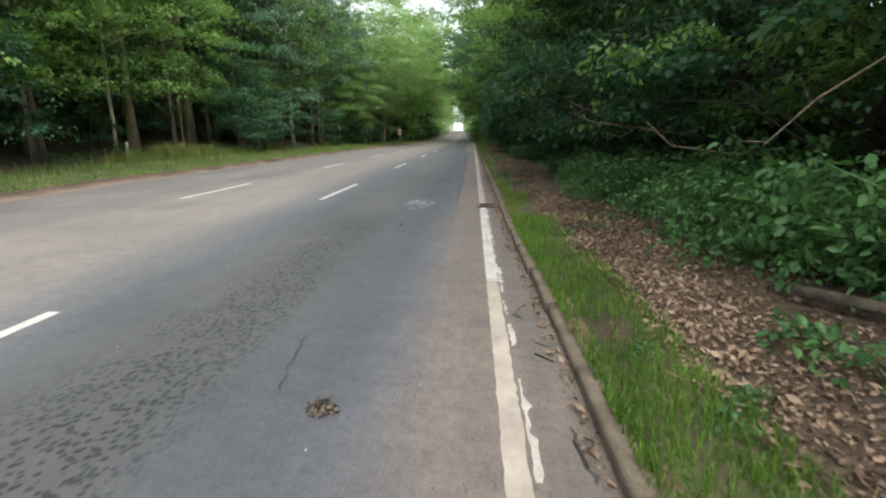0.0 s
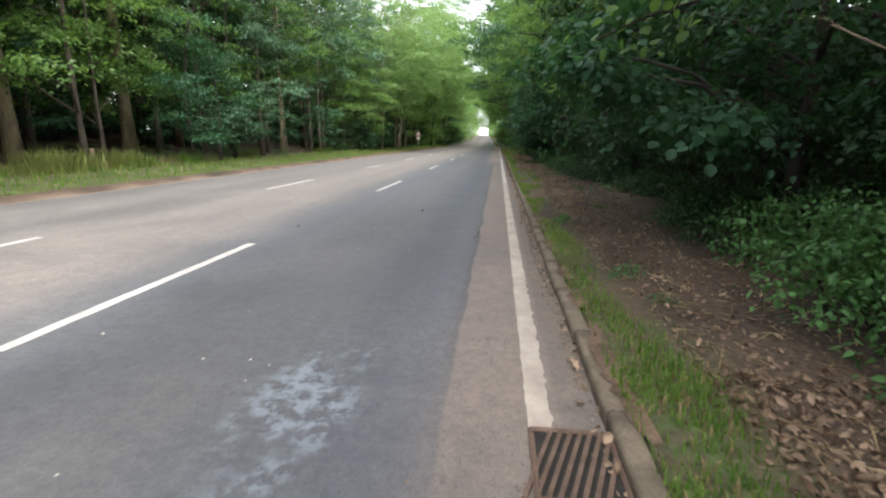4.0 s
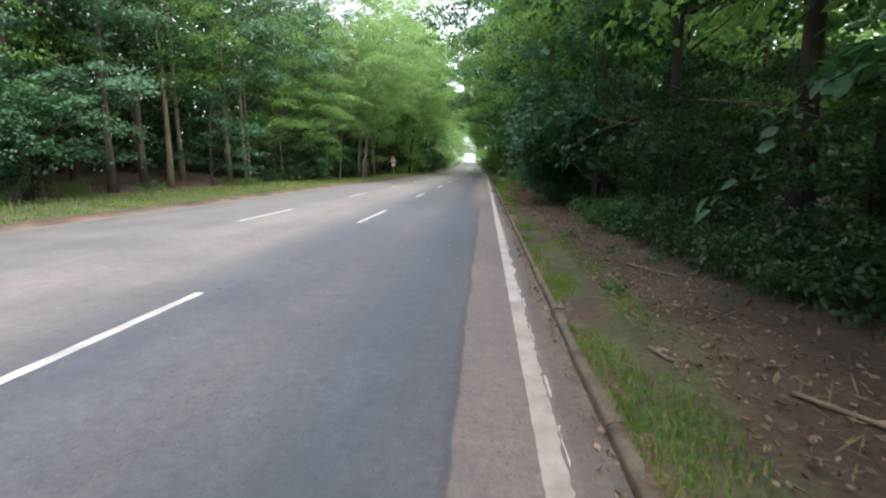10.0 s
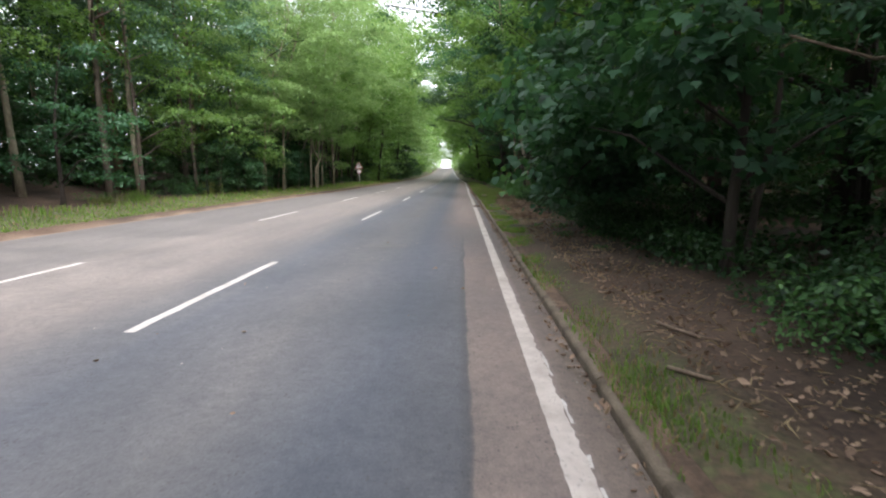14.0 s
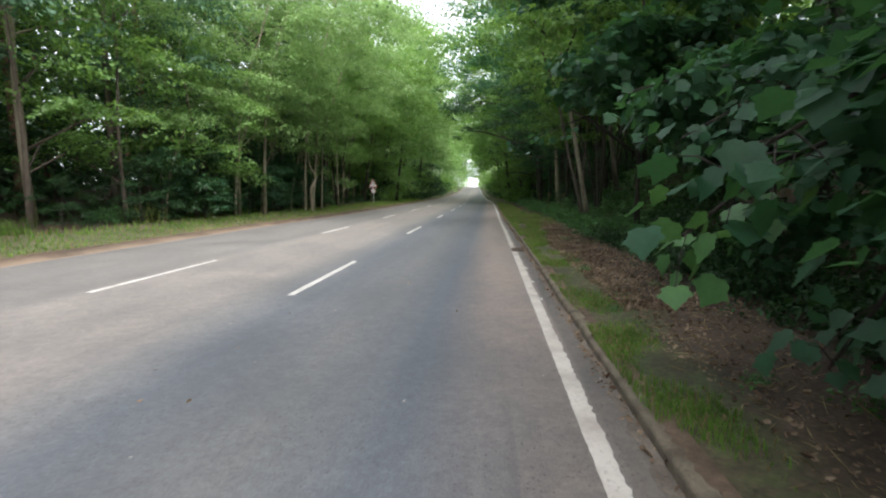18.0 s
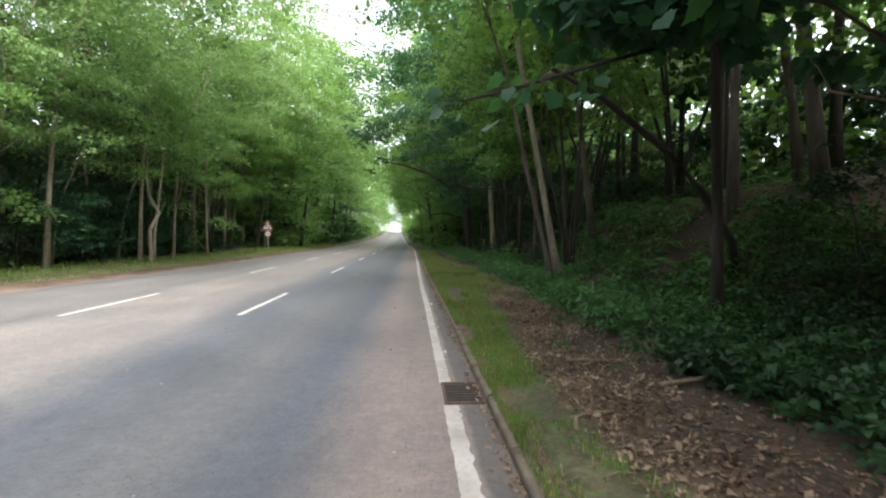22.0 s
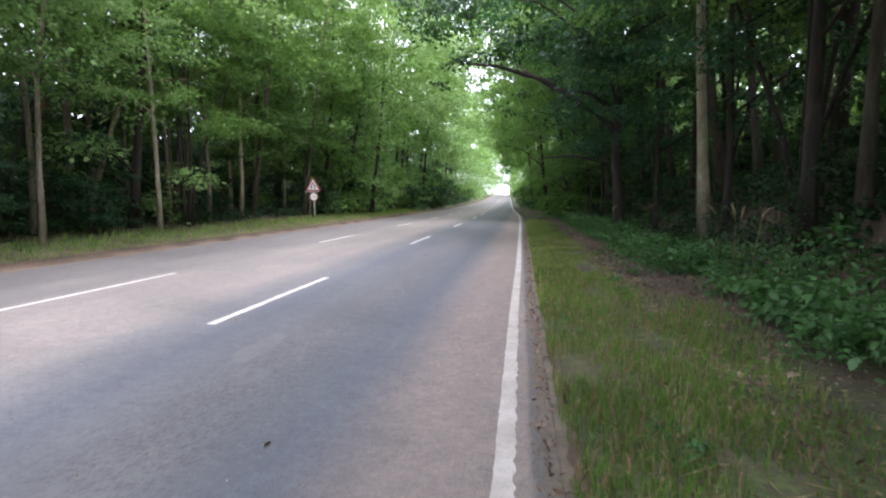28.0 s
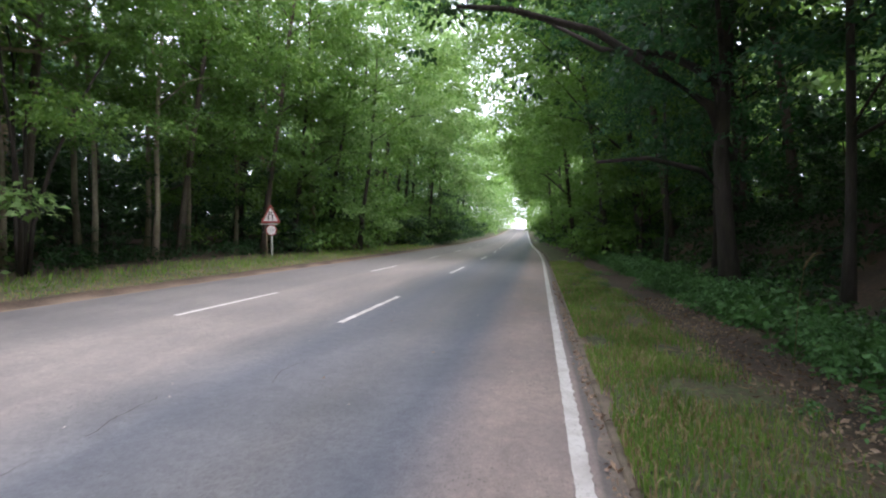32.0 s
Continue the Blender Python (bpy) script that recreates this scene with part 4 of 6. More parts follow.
# dense blue-green crowns that hang in tiers over a dark floor
tiered = []
for i, (x, y, leaf) in enumerate(((-14.0, 41.4, LEAF_PINE), (-13.1, 32.1, LEAF_DEEP))):
    tiered.append(grow_tree(
        "hemlock_tree", 80 + i, spot(x, y), BARK_GREY, leaf, 16.0, 0.13,
        [(0.6, 0, 5.4, 2.6, 2.8, 0.7, 50), (0.9, 0, 7.4, 3.0, 3.0, 0.9, 70), (0.9, 0, 9.6, 3.2, 3.0, 1.1, 75), (0.9, 0, 12.2, 3.0, 2.8, 1.4, 70), (0.6, 0, 15.0, 2.4, 2.4, 1.6, 45)],
        "tall tree with tiers of drooping blue-green foliage", WOOD_LEFT, 0.15, 34, 9, sway=0.15, spray=0.85, droop=0.5, flat=0.15))
for i, x, y, turn, size in ((0, -13.4, 45.6, 30, 1.0), (0, -14.8, 29.6, 15, 1.0), (0, -12.9, 52.6, 60, 0.8), (1, -12.8, 57.8, 150, 0.8), (0, -13.4, 62.8, 150, 0.85), (1, -18.0, 22.4, 20, 1.0), (0, -15.4, 15.6, 5, 1.0), (1, -13.6, 6.4, 5, 0.95), (0, -14.0, 1.4, 40, 1.0), (1, -14.4, 35.4, 90, 1.0), (1, -15.6, 31.4, 200, 1.0), (1, -14.9, 26.4, 120, 0.95), (1, -17.8, 38.6, 20, 0.9)):
    copy_thing(tiered[i], spot(x, y, turn, size))

grow_tree("hemlock_tree", 85, spot(-12.7, 28.6), BARK_DARK, LEAF_PINE, 9.0, 0.10,
                        [(0.7, 0, 1.7, 2.0, 2.4, 0.7, 44), (0.8, 0, 3.3, 2.2, 2.4, 0.8, 52), (0.6, 0, 5.2, 2.1, 2.3, 0.9, 48), (0.3, 0, 7.4, 1.8, 1.9, 1.1, 36)],
                        "blue-green hemlock with level sprays hanging down to the grass", WOOD_LEFT, 0.11, 44, 9, sway=0.15, spray=0.8, droop=0.35, flat=0.13)
# bushes with level sprays down to the grass
spray_bush = grow_tree("beech_bush", 90, spot(-12.6, 25.2), BARK_DARK, LEAF_BLUE, 5.5, 0.08,
                       [(0.3, 0, 1.5, 1.9, 2.2, 1.1, 55), (0.4, 0, 3.2, 1.9, 2.1, 1.2, 55), (0.2, 0, 5.0, 1.5, 1.6, 1.0, 35)],
                       "young beech with level leafy sprays down to the grass", WOOD_LEFT, 0.12, 32, 8, spray=0.75, droop=0.2, flat=0.14)
beech = grow_tree("beech_tree", 95, spot(-13.3, 12.2), BARK_GREY, LEAF_MID, 10.0, 0.08,
                  [(0.5, 0, 2.7, 2.1, 2.4, 0.8, 48), (0.6, 0, 4.5, 2.5, 2.6, 1.0, 60), (0.4, 0, 6.6, 2.4, 2.4, 1.1, 50), (0.2, 0, 8.8, 2.0, 2.0, 1.1, 36)],
                  "young beech with hanging light green sprays among the stems", WOOD_LEFT, 0.12, 38, 9, spray=0.8, droop=0.3, flat=0.15)
for x, y, turn, size in ((-15.2, 15.4, 40, 1.0), (-15.8, 21.4, 20, 1.3), (-16.4, 17.6, 300, 1.3), (-15.4, 11.8, 100, 1.2), (-13.4, 20.9, 250, 1.2), (-12.9, 13.6, 170, 1.1), (-13.7, 22.0, 130, 0.9), (-15.8, 19.6, 220, 1.1), (-14.3, 28.6, 80, 0.95), (-13.2, 8.0, 300, 1.0), (-12.6, 45.0, 160, 0.9), (-14.8, 47.4, 20, 1.15), (-13.4, 42.4, 60, 1.1), (-12.3, 48.4, 10, 0.9), (-16.2, 26.0, 10, 1.1), (-13.0, 63.8, 190, 1.0), (-14.6, 71.8, 70, 1.0), (3.8, 76.6, 300, 0.9)):
    copy_thing(beech, spot(x, y, turn, size))
dark_beech = grow_tree("beech_tree", 96, spot(3.9, 59.4), BARK_DARK, LEAF_BLUE, 10.0, 0.07,
                       [(0.2, 0, 2.9, 1.8, 2.2, 0.7, 36), (0, 0, 4.6, 2.4, 2.5, 1.0, 60), (-0.6, 0, 6.8, 2.8, 2.6, 1.2, 64), (-1.2, 0, 9.4, 2.8, 2.6, 1.4, 56)],
                       "beech with dark green leaves beside the bank", WOOD_RIGHT, 0.12, 38, 9, spray=0.8, droop=0.35, flat=0.15)
for x, y, turn, size in ((3.7, 63.4, 20, 0.95), (3.6, 67.8, -20, 1.0), (3.7, 72.2, 10, 1.05), (4.4, 81.0, -10, 1.1)):
    copy_thing(dark_beech, spot(x, y, turn, size))
thicket = grow_tree("thicket_bush", 91, spot(-12.8, 46.5), BARK_DARK, LEAF_DEEP, 4.0, 0.06,
                    [(0.2, 0, 1.0, 1.7, 2.2, 0.8, 45), (0.1, 0, 2.4, 1.8, 2.0, 1.2, 55), (0, 0, 3.9, 1.4, 1.6, 0.9, 30)],
                    "dense dark thicket at the wood's edge", WOOD_LEFT, 0.13, 30, 6, spray=0.6, droop=0.3)
for x, y, turn, size in ((-12.1, 26.4, 140, 0.85), (-16.4, 17.0, 80, 1.2), (-16.2, 21.5, 20, 1.1), (-16.2, 27.0, 300, 1.2), (-15.4, 33.0, 50, 1.0), (-15.4, 13.6, 40, 1.2), (-13.2, 11.8, 40, 1.0), (-13.6, 8.0, 10, 1.1), (-13.0, 38.0, 70, 0.9), (-13.6, 2.5, 160, 1.2), (-14.4, 30.5, 30, 1.1), (-12.7, 49.5, 10, 0.8), (-13.6, -4, 0, 1.2), (-11.9, 48.3, 30, 0.5), (-11.8, 51.7, 100, 0.55), (-12.0, 54.9, 200, 0.6), (-11.8, 58.0, 300, 0.5), (-12.4, 53.2, 60, 0.75), (-12.0, 61.3, 10, 0.5), (-12.3, 46.4, 150, 0.55), (-12.6, 56.6, 20, 0.8)):
    copy_thing(spray_bush, spot(x, y, turn, size))
# its lit look from the open sky over the road is in the leaf colour
bright_bush = grow_tree("hornbeam_bush", 93, spot(-12.2, 53.6), BARK_LIGHT, LEAF_LIT, 7.0, 0.05,
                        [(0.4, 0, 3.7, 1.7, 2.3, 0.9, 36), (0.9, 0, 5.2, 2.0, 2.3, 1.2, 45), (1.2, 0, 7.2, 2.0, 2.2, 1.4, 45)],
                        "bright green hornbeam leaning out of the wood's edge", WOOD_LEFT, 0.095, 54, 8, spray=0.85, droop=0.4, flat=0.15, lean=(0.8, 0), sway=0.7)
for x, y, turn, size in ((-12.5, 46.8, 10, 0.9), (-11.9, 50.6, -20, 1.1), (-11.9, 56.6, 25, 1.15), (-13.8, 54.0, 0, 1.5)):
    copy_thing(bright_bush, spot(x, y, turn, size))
# thickets right of the road are added dark masses that stand in for shade
low_dark = ((3.6, 13.6, 0, 0.5), (3.9, 16.0, 70, 0.55), (3.9, 11.2, 140, 0.5), (4.1, 18.4, 30, 0.5), (4.0, 20.6, 200, 0.5), (4.6, 27.0, 0, 0.7), (4.9, 30.0, 90, 0.75), (5.2, 33.0, 30, 0.8), (4.5, 24.4, 140, 0.6), (5.6, 28.6, 60, 0.9), (5.4, 36.4, 60, 0.7), (-12.6, 42.6, 0, 0.35), (-12.5, 50.2, 40, 0.45), (-12.4, 56.0, 90, 0.45), (-12.6, 60.4, 10, 0.45))
THICKETS = low_dark + ((5.2, 12.0, 30, 0.6), (5.6, 14.4, 80, 0.7), (5.0, 17.0, 140, 0.6), (6.2, 19.6, 10, 0.8), (5.4, 10.0, 60, 0.6), (6.8, 16.2, 100, 0.9), (4.9, 20.8, 40, 0.5), (6.8, 11.4, 0, 0.9), (7.0, 23.0, 0, 0.9), (-15.4, 58.0, 0, 1.1), (-15.0, 62.4, 60, 1.0), (-15.5, 66.4, 200, 1.1), (-15.2, 70.0, 100, 1.0), (-14.8, 74.6, 30, 1.0), (-17.0, 64.0, 30, 1.5), (-17.0, 72.0, 130, 1.5), (-17.2, 56.0, 0, 1.4), (-13.2, 15.9, 0, 0.45), (-12.9, 52.8, 60, 0.8), (-13.0, 57.0, 0, 0.75), (-13.8, 61.5, 20, 0.6), (-14.2, 66.0, 90, 0.55), (-13.0, 76.8, 0, 0.9), (-12.4, 82.0, 40, 1.0),
            (-14.6, 44.5, 10, 0.6), (-15.5, 39.0, 10, 0.6), (-12.2, 45.2, 33, 0.5), (-12.0, 48.6, 80, 0.5), (-12.3, 51.2, 140, 0.6), (-11.9, 54.6, 10, 0.5), (-12.4, 58.6, 210, 0.55), (-12.2, 62.0, 260, 0.45), (-13.2, 68.6, 30, 0.4), (-13.6, 71.6, 100, 0.4), (6.5, 19.0, 30, 0.8), (7.0, 28.0, 80, 0.8), (8.0, 35.0, 10, 0.9), (4.4, 77.5, 0, 1.1), (4.0, 81.0, 0, 1.1),
            (4.4, 1.0, 0, 0.8), (4.6, 5.0, 60, 0.8), (4.9, 9.5, 120, 0.8), (-10.9, 108.0, 0, 1.3), (-10.7, 113.5, 50, 1.3))
for x, y, turn, size in THICKETS:
    copy_thing(thicket, spot(x, y, turn, size))

# the deep wood: lighter copies in rows, thinning with depth
deep = []
for i, (bark, leaf, z0, r) in enumerate(((BARK_DARK, LEAF_DEEP, 3.0, 0.14), (BARK_BROWN, LEAF_DEEP, 3.8, 0.12), (BARK_PINE, LEAF_PINE, 6.0, 0.16), (BARK_DARK, LEAF_LIT, 3.0, 0.12))):
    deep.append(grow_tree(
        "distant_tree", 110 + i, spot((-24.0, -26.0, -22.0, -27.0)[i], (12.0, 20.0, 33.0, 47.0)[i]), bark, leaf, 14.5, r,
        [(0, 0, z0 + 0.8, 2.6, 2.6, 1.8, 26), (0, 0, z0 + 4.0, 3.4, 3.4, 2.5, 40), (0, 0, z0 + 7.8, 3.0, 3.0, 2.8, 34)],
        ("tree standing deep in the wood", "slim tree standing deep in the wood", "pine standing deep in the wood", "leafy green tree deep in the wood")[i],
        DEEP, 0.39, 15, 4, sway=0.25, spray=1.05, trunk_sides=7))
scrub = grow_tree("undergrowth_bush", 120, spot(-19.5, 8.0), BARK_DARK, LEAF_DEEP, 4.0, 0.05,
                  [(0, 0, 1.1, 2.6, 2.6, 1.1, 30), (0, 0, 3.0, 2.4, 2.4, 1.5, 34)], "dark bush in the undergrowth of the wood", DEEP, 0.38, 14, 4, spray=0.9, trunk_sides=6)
dr = random.Random(12)
for lo, hi, y0, y1, step in ((-21, -17.0, -16, 128, 5.0), (-27, -21.5, -12, 150, 5.6), (-36, -28, -6, 120, 9.0),
                             (8.5, 12.0, -14, 128, 5.2), (12.5, 18, -10, 145, 6.0), (19, 28, -4, 120, 10.0)):
    y = y0
    while y < y1:
        x = dr.uniform(lo, hi)
        # right of the road past y 40, pale-leaved copies stand in for backlit foliage
        i = dr.choice((0, 1, 1, 2, 2, 0)) if lo < 0 else dr.choice((0, 1, 3, 3) if y > 40 else (0, 1, 1))
        if not (lo > 12 and 16 < y < 42):
            copy_thing(deep[i], spot(x, y + dr.uniform(-1.2, 1.2), dr.uniform(0, 360), dr.uniform(0.85, 1.15)))
        y += step * dr.uniform(0.75, 1.25)
for lo, hi, step, size in ((-20, -16.5, 4.2, 0.75), (-33, -26, 6.5, 1.9), (9.5, 13, 5.5, 0.9), (17, 24, 5.0, 1.7)):
    y = -12.0
    while y < 130:
        copy_thing(scrub, spot(dr.uniform(lo, hi), y, dr.uniform(0, 360), size * dr.uniform(0.8, 1.2)))
        y += step * dr.uniform(0.8, 1.2) * (1.0 if y < 90 else 1.6)
# trees that arch over the road; x grows away from it
arch = []
for i, leaf in enumerate((LEAF_MID, LEAF_LIT, LEAF_MID) * 2):
    arch.append(grow_tree(
        "arching_tree", 130 + i, spot((right_edge(104) + 3, left_edge(104) - 2.2, right_edge(109) + 2.2, 3.0, left_edge(84) - 2.2, 2.2)[i], (104, 104, 109, 79.5, 84.0, 88.0)[i], (0, 180, 0)[i % 3]), BARK_DARK, leaf, 13.0, 0.16,
        [(0.2, 0, 2.4, 2.2, 2.8, 2.0, 44), (-1.6, 0, 6.4, 3.6, 3.2, 2.0, 55), (-3.6, 0, 9.4, 4.6, 3.4, 2.4, 75), (-2.0, 0, 13.0, 4.2, 3.2, 2.4, 55)],
        ("dark leafy tree arching over the road", "bright green tree arching over the road", "leafy tree arching over the road")[i % 3], "trees that meet over the road",
        0.31 if i < 3 else 0.19, 17 if i < 3 else 36, 6, lean=(-1.5, 0), spray=0.95, droop=0.3))
for side in (0, 1):
    y = 84.0 if side else 90.0
    while y < 235:
        e = right_edge(y) + dr.uniform(4.4, 5.6) if side else left_edge(y) - dr.uniform(4.4, 5.6)
        copy_thing(arch[dr.choice((0, 0, 2) if side else (1, 1, 2)) + (3 if y < 98 else 0)], spot(e, y, dr.uniform(-18, 18) + (0 if side else 180), dr.uniform(1.2, 1.5)))
        copy_thing(scrub, spot(e + (0.4 if side else -0.4), y + 2.4, dr.uniform(0, 360), dr.uniform(0.7, 1.0)))
        y += dr.uniform(4.2, 5.6) * (1.0 if y < 150 else 2.2)
for x, y, i in ((-13.0, 79.4, 2), (-12.4, 82.5, 0), (4.0, 77.0, 2), (-14.6, 73.5, 2), (-13.0, 50.5, 1), (-12.6, 63.5, 1), (6.0, 81.0, 0), (7.5, 76.0, 0), (8.5, 86.0, 2), (9.0, 92.0, 0)):
    copy_thing(arch[i + 3], spot(x, y, 180 if x < -5 else 0, 1.0))
tall_arch = [grow_tree("arching_tree", 140 + i, spot((5.6, 5.8)[i], (36.0, 56.6)[i]), BARK_GREY, leaf, 14.0, 0.10,
                      [(-1.0, 0, 6.2, 2.6, 3.0, 1.2, 50), (-2.6, 0, 8.8, 3.4, 3.2, 1.8, 75), (-3.0, 0, 12.0, 3.6, 3.2, 2.2, 75)],
                      "slender tree whose crown reaches over the road", "trees that meet over the road", 0.17, 34, 8, lean=(-1.8, 0), sway=0.4, spray=0.8, droop=0.35) for i, leaf in enumerate((LEAF_MID, LEAF_BLUE))]
# the copy at 7.8, 46.4 is added to shade the bank
for x, y, turn, size in ((5.0, 62.4, -6, 1.2), (5.8, 69.0, 8, 1.1), (3.7, 31.2, 10, 1.0), (5.4, 43.2, -5, 1.05), (7.8, 46.4, 0, 1.0), (-13.4, 66.4, 172, 1.15), (-13.2, 71.6, 186, 1.25), (-12.8, 76.4, 176, 1.35), (4.6, 75.0, 0, 1.3)):
    copy_thing(tall_arch[1 if x > 0 and y > 50 else 0], spot(x, y, turn, size))
for k in range(9):
    y = 98 + 6.5 * k
    copy_thing(scrub, spot(left_edge(y) - 2.6, y, 40 * k, 0.8))
    copy_thing(scrub, spot(right_edge(y) + 3.0, y + 3, 70 * k, 0.8))
# tall crowns further on, on both sides, and the canopy added over the near wood for shade
for x, y, i, size in ((-16.0, 79.0, 4, 1.5), (-16.5, 86.0, 4, 1.6), (-17.0, 94.0, 4, 1.7), (-17.0, 102.0, 4, 1.7),
                      (6.5, 76.0, 5, 1.4), (6.5, 85.0, 5, 1.7), (6.0, 95.0, 3, 1.8)):
    copy_thing(arch[i], spot(x, y, 180 if x < -5 else 0, size))
# added crowns, mostly unseen overhead, that keep light off path and bank
canopy = grow_tree("woodland_tree", 145, spot(6.4, 4.0), BARK_DARK, LEAF_MID, 13.0, 0.14,
                   [(0, 0, 6.2, 3.6, 3.4, 1.3, 60), (0, 0, 9.0, 4.0, 3.8, 1.8, 70), (0, 0, 12.0, 3.4, 3.4, 1.8, 50)],
                   "broad-crowned tree added to shade the near wood", WOOD_RIGHT, 0.26, 24, 6, spray=1.1, droop=0.3)
for x, y in ((6.8, -2), (6.2, 9.6), (6.4, 35.4), (8.6, 44.0), (11.0, 49.0), (7.6, 67.5)):
    copy_thing(canopy, spot(x, y, 47 * y % 360, dr.uniform(0.9, 1.15)))
# the wood behind the start
for x, y in ((-6, -34), (-1, -37), (4, -33), (-11, -36), (8, -30), (-14, -28), (-17, -22), (11, -24)):
    copy_thing(deep[dr.choice((0, 1))], spot(x, y, dr.uniform(0, 360), 1.1))
# scrub added over the bank; its dark leaves stand in for shade
for k in range(16):
    copy_thing(scrub, spot(dr.uniform(5.2, 9.5), 52 + 1.7 * k + dr.uniform(-1, 1), dr.uniform(0, 360), dr.uniform(0.22, 0.4)))
for k in range(10):
    copy_thing(scrub, spot(dr.uniform(5.6, 8.0), 1 + 4 * k + dr.uniform(-1, 1), dr.uniform(0, 360), dr.uniform(0.35, 0.55)))


# low bushes on the near bank and beside the dirt path, partly added as dark masses for shade
for x, y, turn, size in ((3.2, 20.6, 0, 0.4), (2.9, 24.6, 40, 0.42), (3.2, 26.2, 90, 0.5), (3.6, 21.8, 200, 0.5), (3.0, 30.6, 30, 0.4), (2.9, 36.2, 80, 0.45), (3.4, 38.4, 10, 0.45),
                         (3.9, 41.2, 60, 0.35), (5.3, 52.6, 90, 0.5), (6.2, 50.6, 20, 0.5), (6.6, 54.4, 60, 0.5), (5.4, 55.6, 60, 0.4), (4.2, 52.6, 30, 0.35), (4.0, 57.0, 210, 0.35), (3.9, 61.4, 10, 0.35), (4.6, 65.0, 70, 0.5), (4.2, 69.2, 0, 0.5), (5.8, 72.5, 0, 0.9), (6.6, 66.8, 0, 0.9), (7.4, 60.2, 0, 0.8)):
    copy_thing(thicket, spot(x, y, turn, size))


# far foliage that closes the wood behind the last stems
# the dark leaf colour stands in for shade between the distant stems
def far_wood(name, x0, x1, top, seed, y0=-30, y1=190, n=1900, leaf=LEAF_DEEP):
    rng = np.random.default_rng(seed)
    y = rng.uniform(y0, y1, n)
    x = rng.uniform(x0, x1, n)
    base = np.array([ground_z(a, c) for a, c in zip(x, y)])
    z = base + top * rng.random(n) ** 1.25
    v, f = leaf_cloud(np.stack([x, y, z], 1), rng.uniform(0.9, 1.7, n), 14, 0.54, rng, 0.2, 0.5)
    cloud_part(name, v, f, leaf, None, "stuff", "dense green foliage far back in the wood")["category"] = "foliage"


def road_wall(seed, side, leaf, n, top, near, deep_to, y0, y1):
    """Foliage down to the ground along the far stretch of the road."""
    rng = np.random.default_rng(seed)
    y = y0 + (y1 - y0) * rng.random(n) ** 1.4
    out = near + deep_to * rng.random(n) ** 1.5
    x = np.array([right_edge(b) + a if side > 0 else left_edge(b) - a for a, b in zip(out, y)])
    z = np.array([ground_z(a, b) for a, b in zip(x, y)]) + 0.3 + top * rng.random(n) * (0.4 + 0.6 * np.minimum(1, (out - near) / 2.0))
    v, f = leaf_cloud(np.stack([x, y, z], 1), rng.uniform(0.6, 1.2, n), 22, 0.3, rng, 0.3, 0.3)
    cloud_part("far_foliage", v, f, leaf, None, "stuff", "green foliage reaching down to the verge beside the far road")["category"] = "foliage"


# light and haze on the far foliage are put into its leaf colours
road_wall(410, -1, LEAF_MID, 1000, 9.0, 2.4, 5.0, 79, 200)
road_wall(411, -1, LEAF_LIT, 1300, 15.0, 3.4, 7.0, 84, 260)
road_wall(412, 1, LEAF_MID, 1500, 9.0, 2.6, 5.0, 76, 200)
road_wall(413, 1, LEAF_LIT, 1300, 15.0, 3.6, 7.0, 82, 260)
road_wall(414, -1, LEAF_LIT, 1100, 20.0, 0.3, 6.0, 165, 420)
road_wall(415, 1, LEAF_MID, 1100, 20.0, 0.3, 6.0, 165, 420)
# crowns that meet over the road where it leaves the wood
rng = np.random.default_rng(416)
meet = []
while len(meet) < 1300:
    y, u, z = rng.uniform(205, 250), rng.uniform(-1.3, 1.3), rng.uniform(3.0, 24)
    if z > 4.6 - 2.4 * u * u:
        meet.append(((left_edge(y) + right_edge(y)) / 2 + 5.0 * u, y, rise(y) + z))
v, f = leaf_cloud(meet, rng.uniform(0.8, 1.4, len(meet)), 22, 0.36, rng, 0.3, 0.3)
cloud_part("far_foliage", v, f, LEAF_LIT, None, "stuff", "bright green crowns meeting over the far end of the road")["category"] = "foliage"
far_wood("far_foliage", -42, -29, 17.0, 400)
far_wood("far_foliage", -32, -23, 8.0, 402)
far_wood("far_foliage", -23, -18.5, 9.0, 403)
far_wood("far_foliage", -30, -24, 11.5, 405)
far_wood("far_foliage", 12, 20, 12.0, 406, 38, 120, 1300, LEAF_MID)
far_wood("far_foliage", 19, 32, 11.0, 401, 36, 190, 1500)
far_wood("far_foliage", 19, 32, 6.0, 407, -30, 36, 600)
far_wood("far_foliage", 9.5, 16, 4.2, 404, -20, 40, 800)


# ---- road sign ----
WHITE = make_plain("sign_white", (0.85, 0.84, 0.82), (0.74, 0.73, 0.71), 5, 0.5, 40, 0.05, 0.001)
RED = make_plain("sign_red", (0.42, 0.10, 0.09), (0.33, 0.08, 0.07), 5, 0.5, 40, 0.05, 0.001)
BLACK = make_plain("sign_black", (0.02, 0.02, 0.02), (0.012, 0.012, 0.012), 5, 0.5, 40, 0.05, 0.001)
STEEL = make_plain("galvanised_steel", (0.6, 0.6, 0.58), (0.48, 0.48, 0.46), 8, 0.6, 60, 0.1, 0.002, 0.1)


def plate(outline, y0, y1):
    """A flat plate of that outline (x, z) from y0 to y1."""
    n = len(outline)
    verts = [(x, y0, z) for x, z in outline] + [(x, y1, z) for x, z in outline]
    faces = [tuple(range(n)), tuple(range(2 * n - 1, n - 1, -1))] + [(i, i + n, (i + 1) % n + n, (i + 1) % n) for i in range(n)]
    return verts, faces


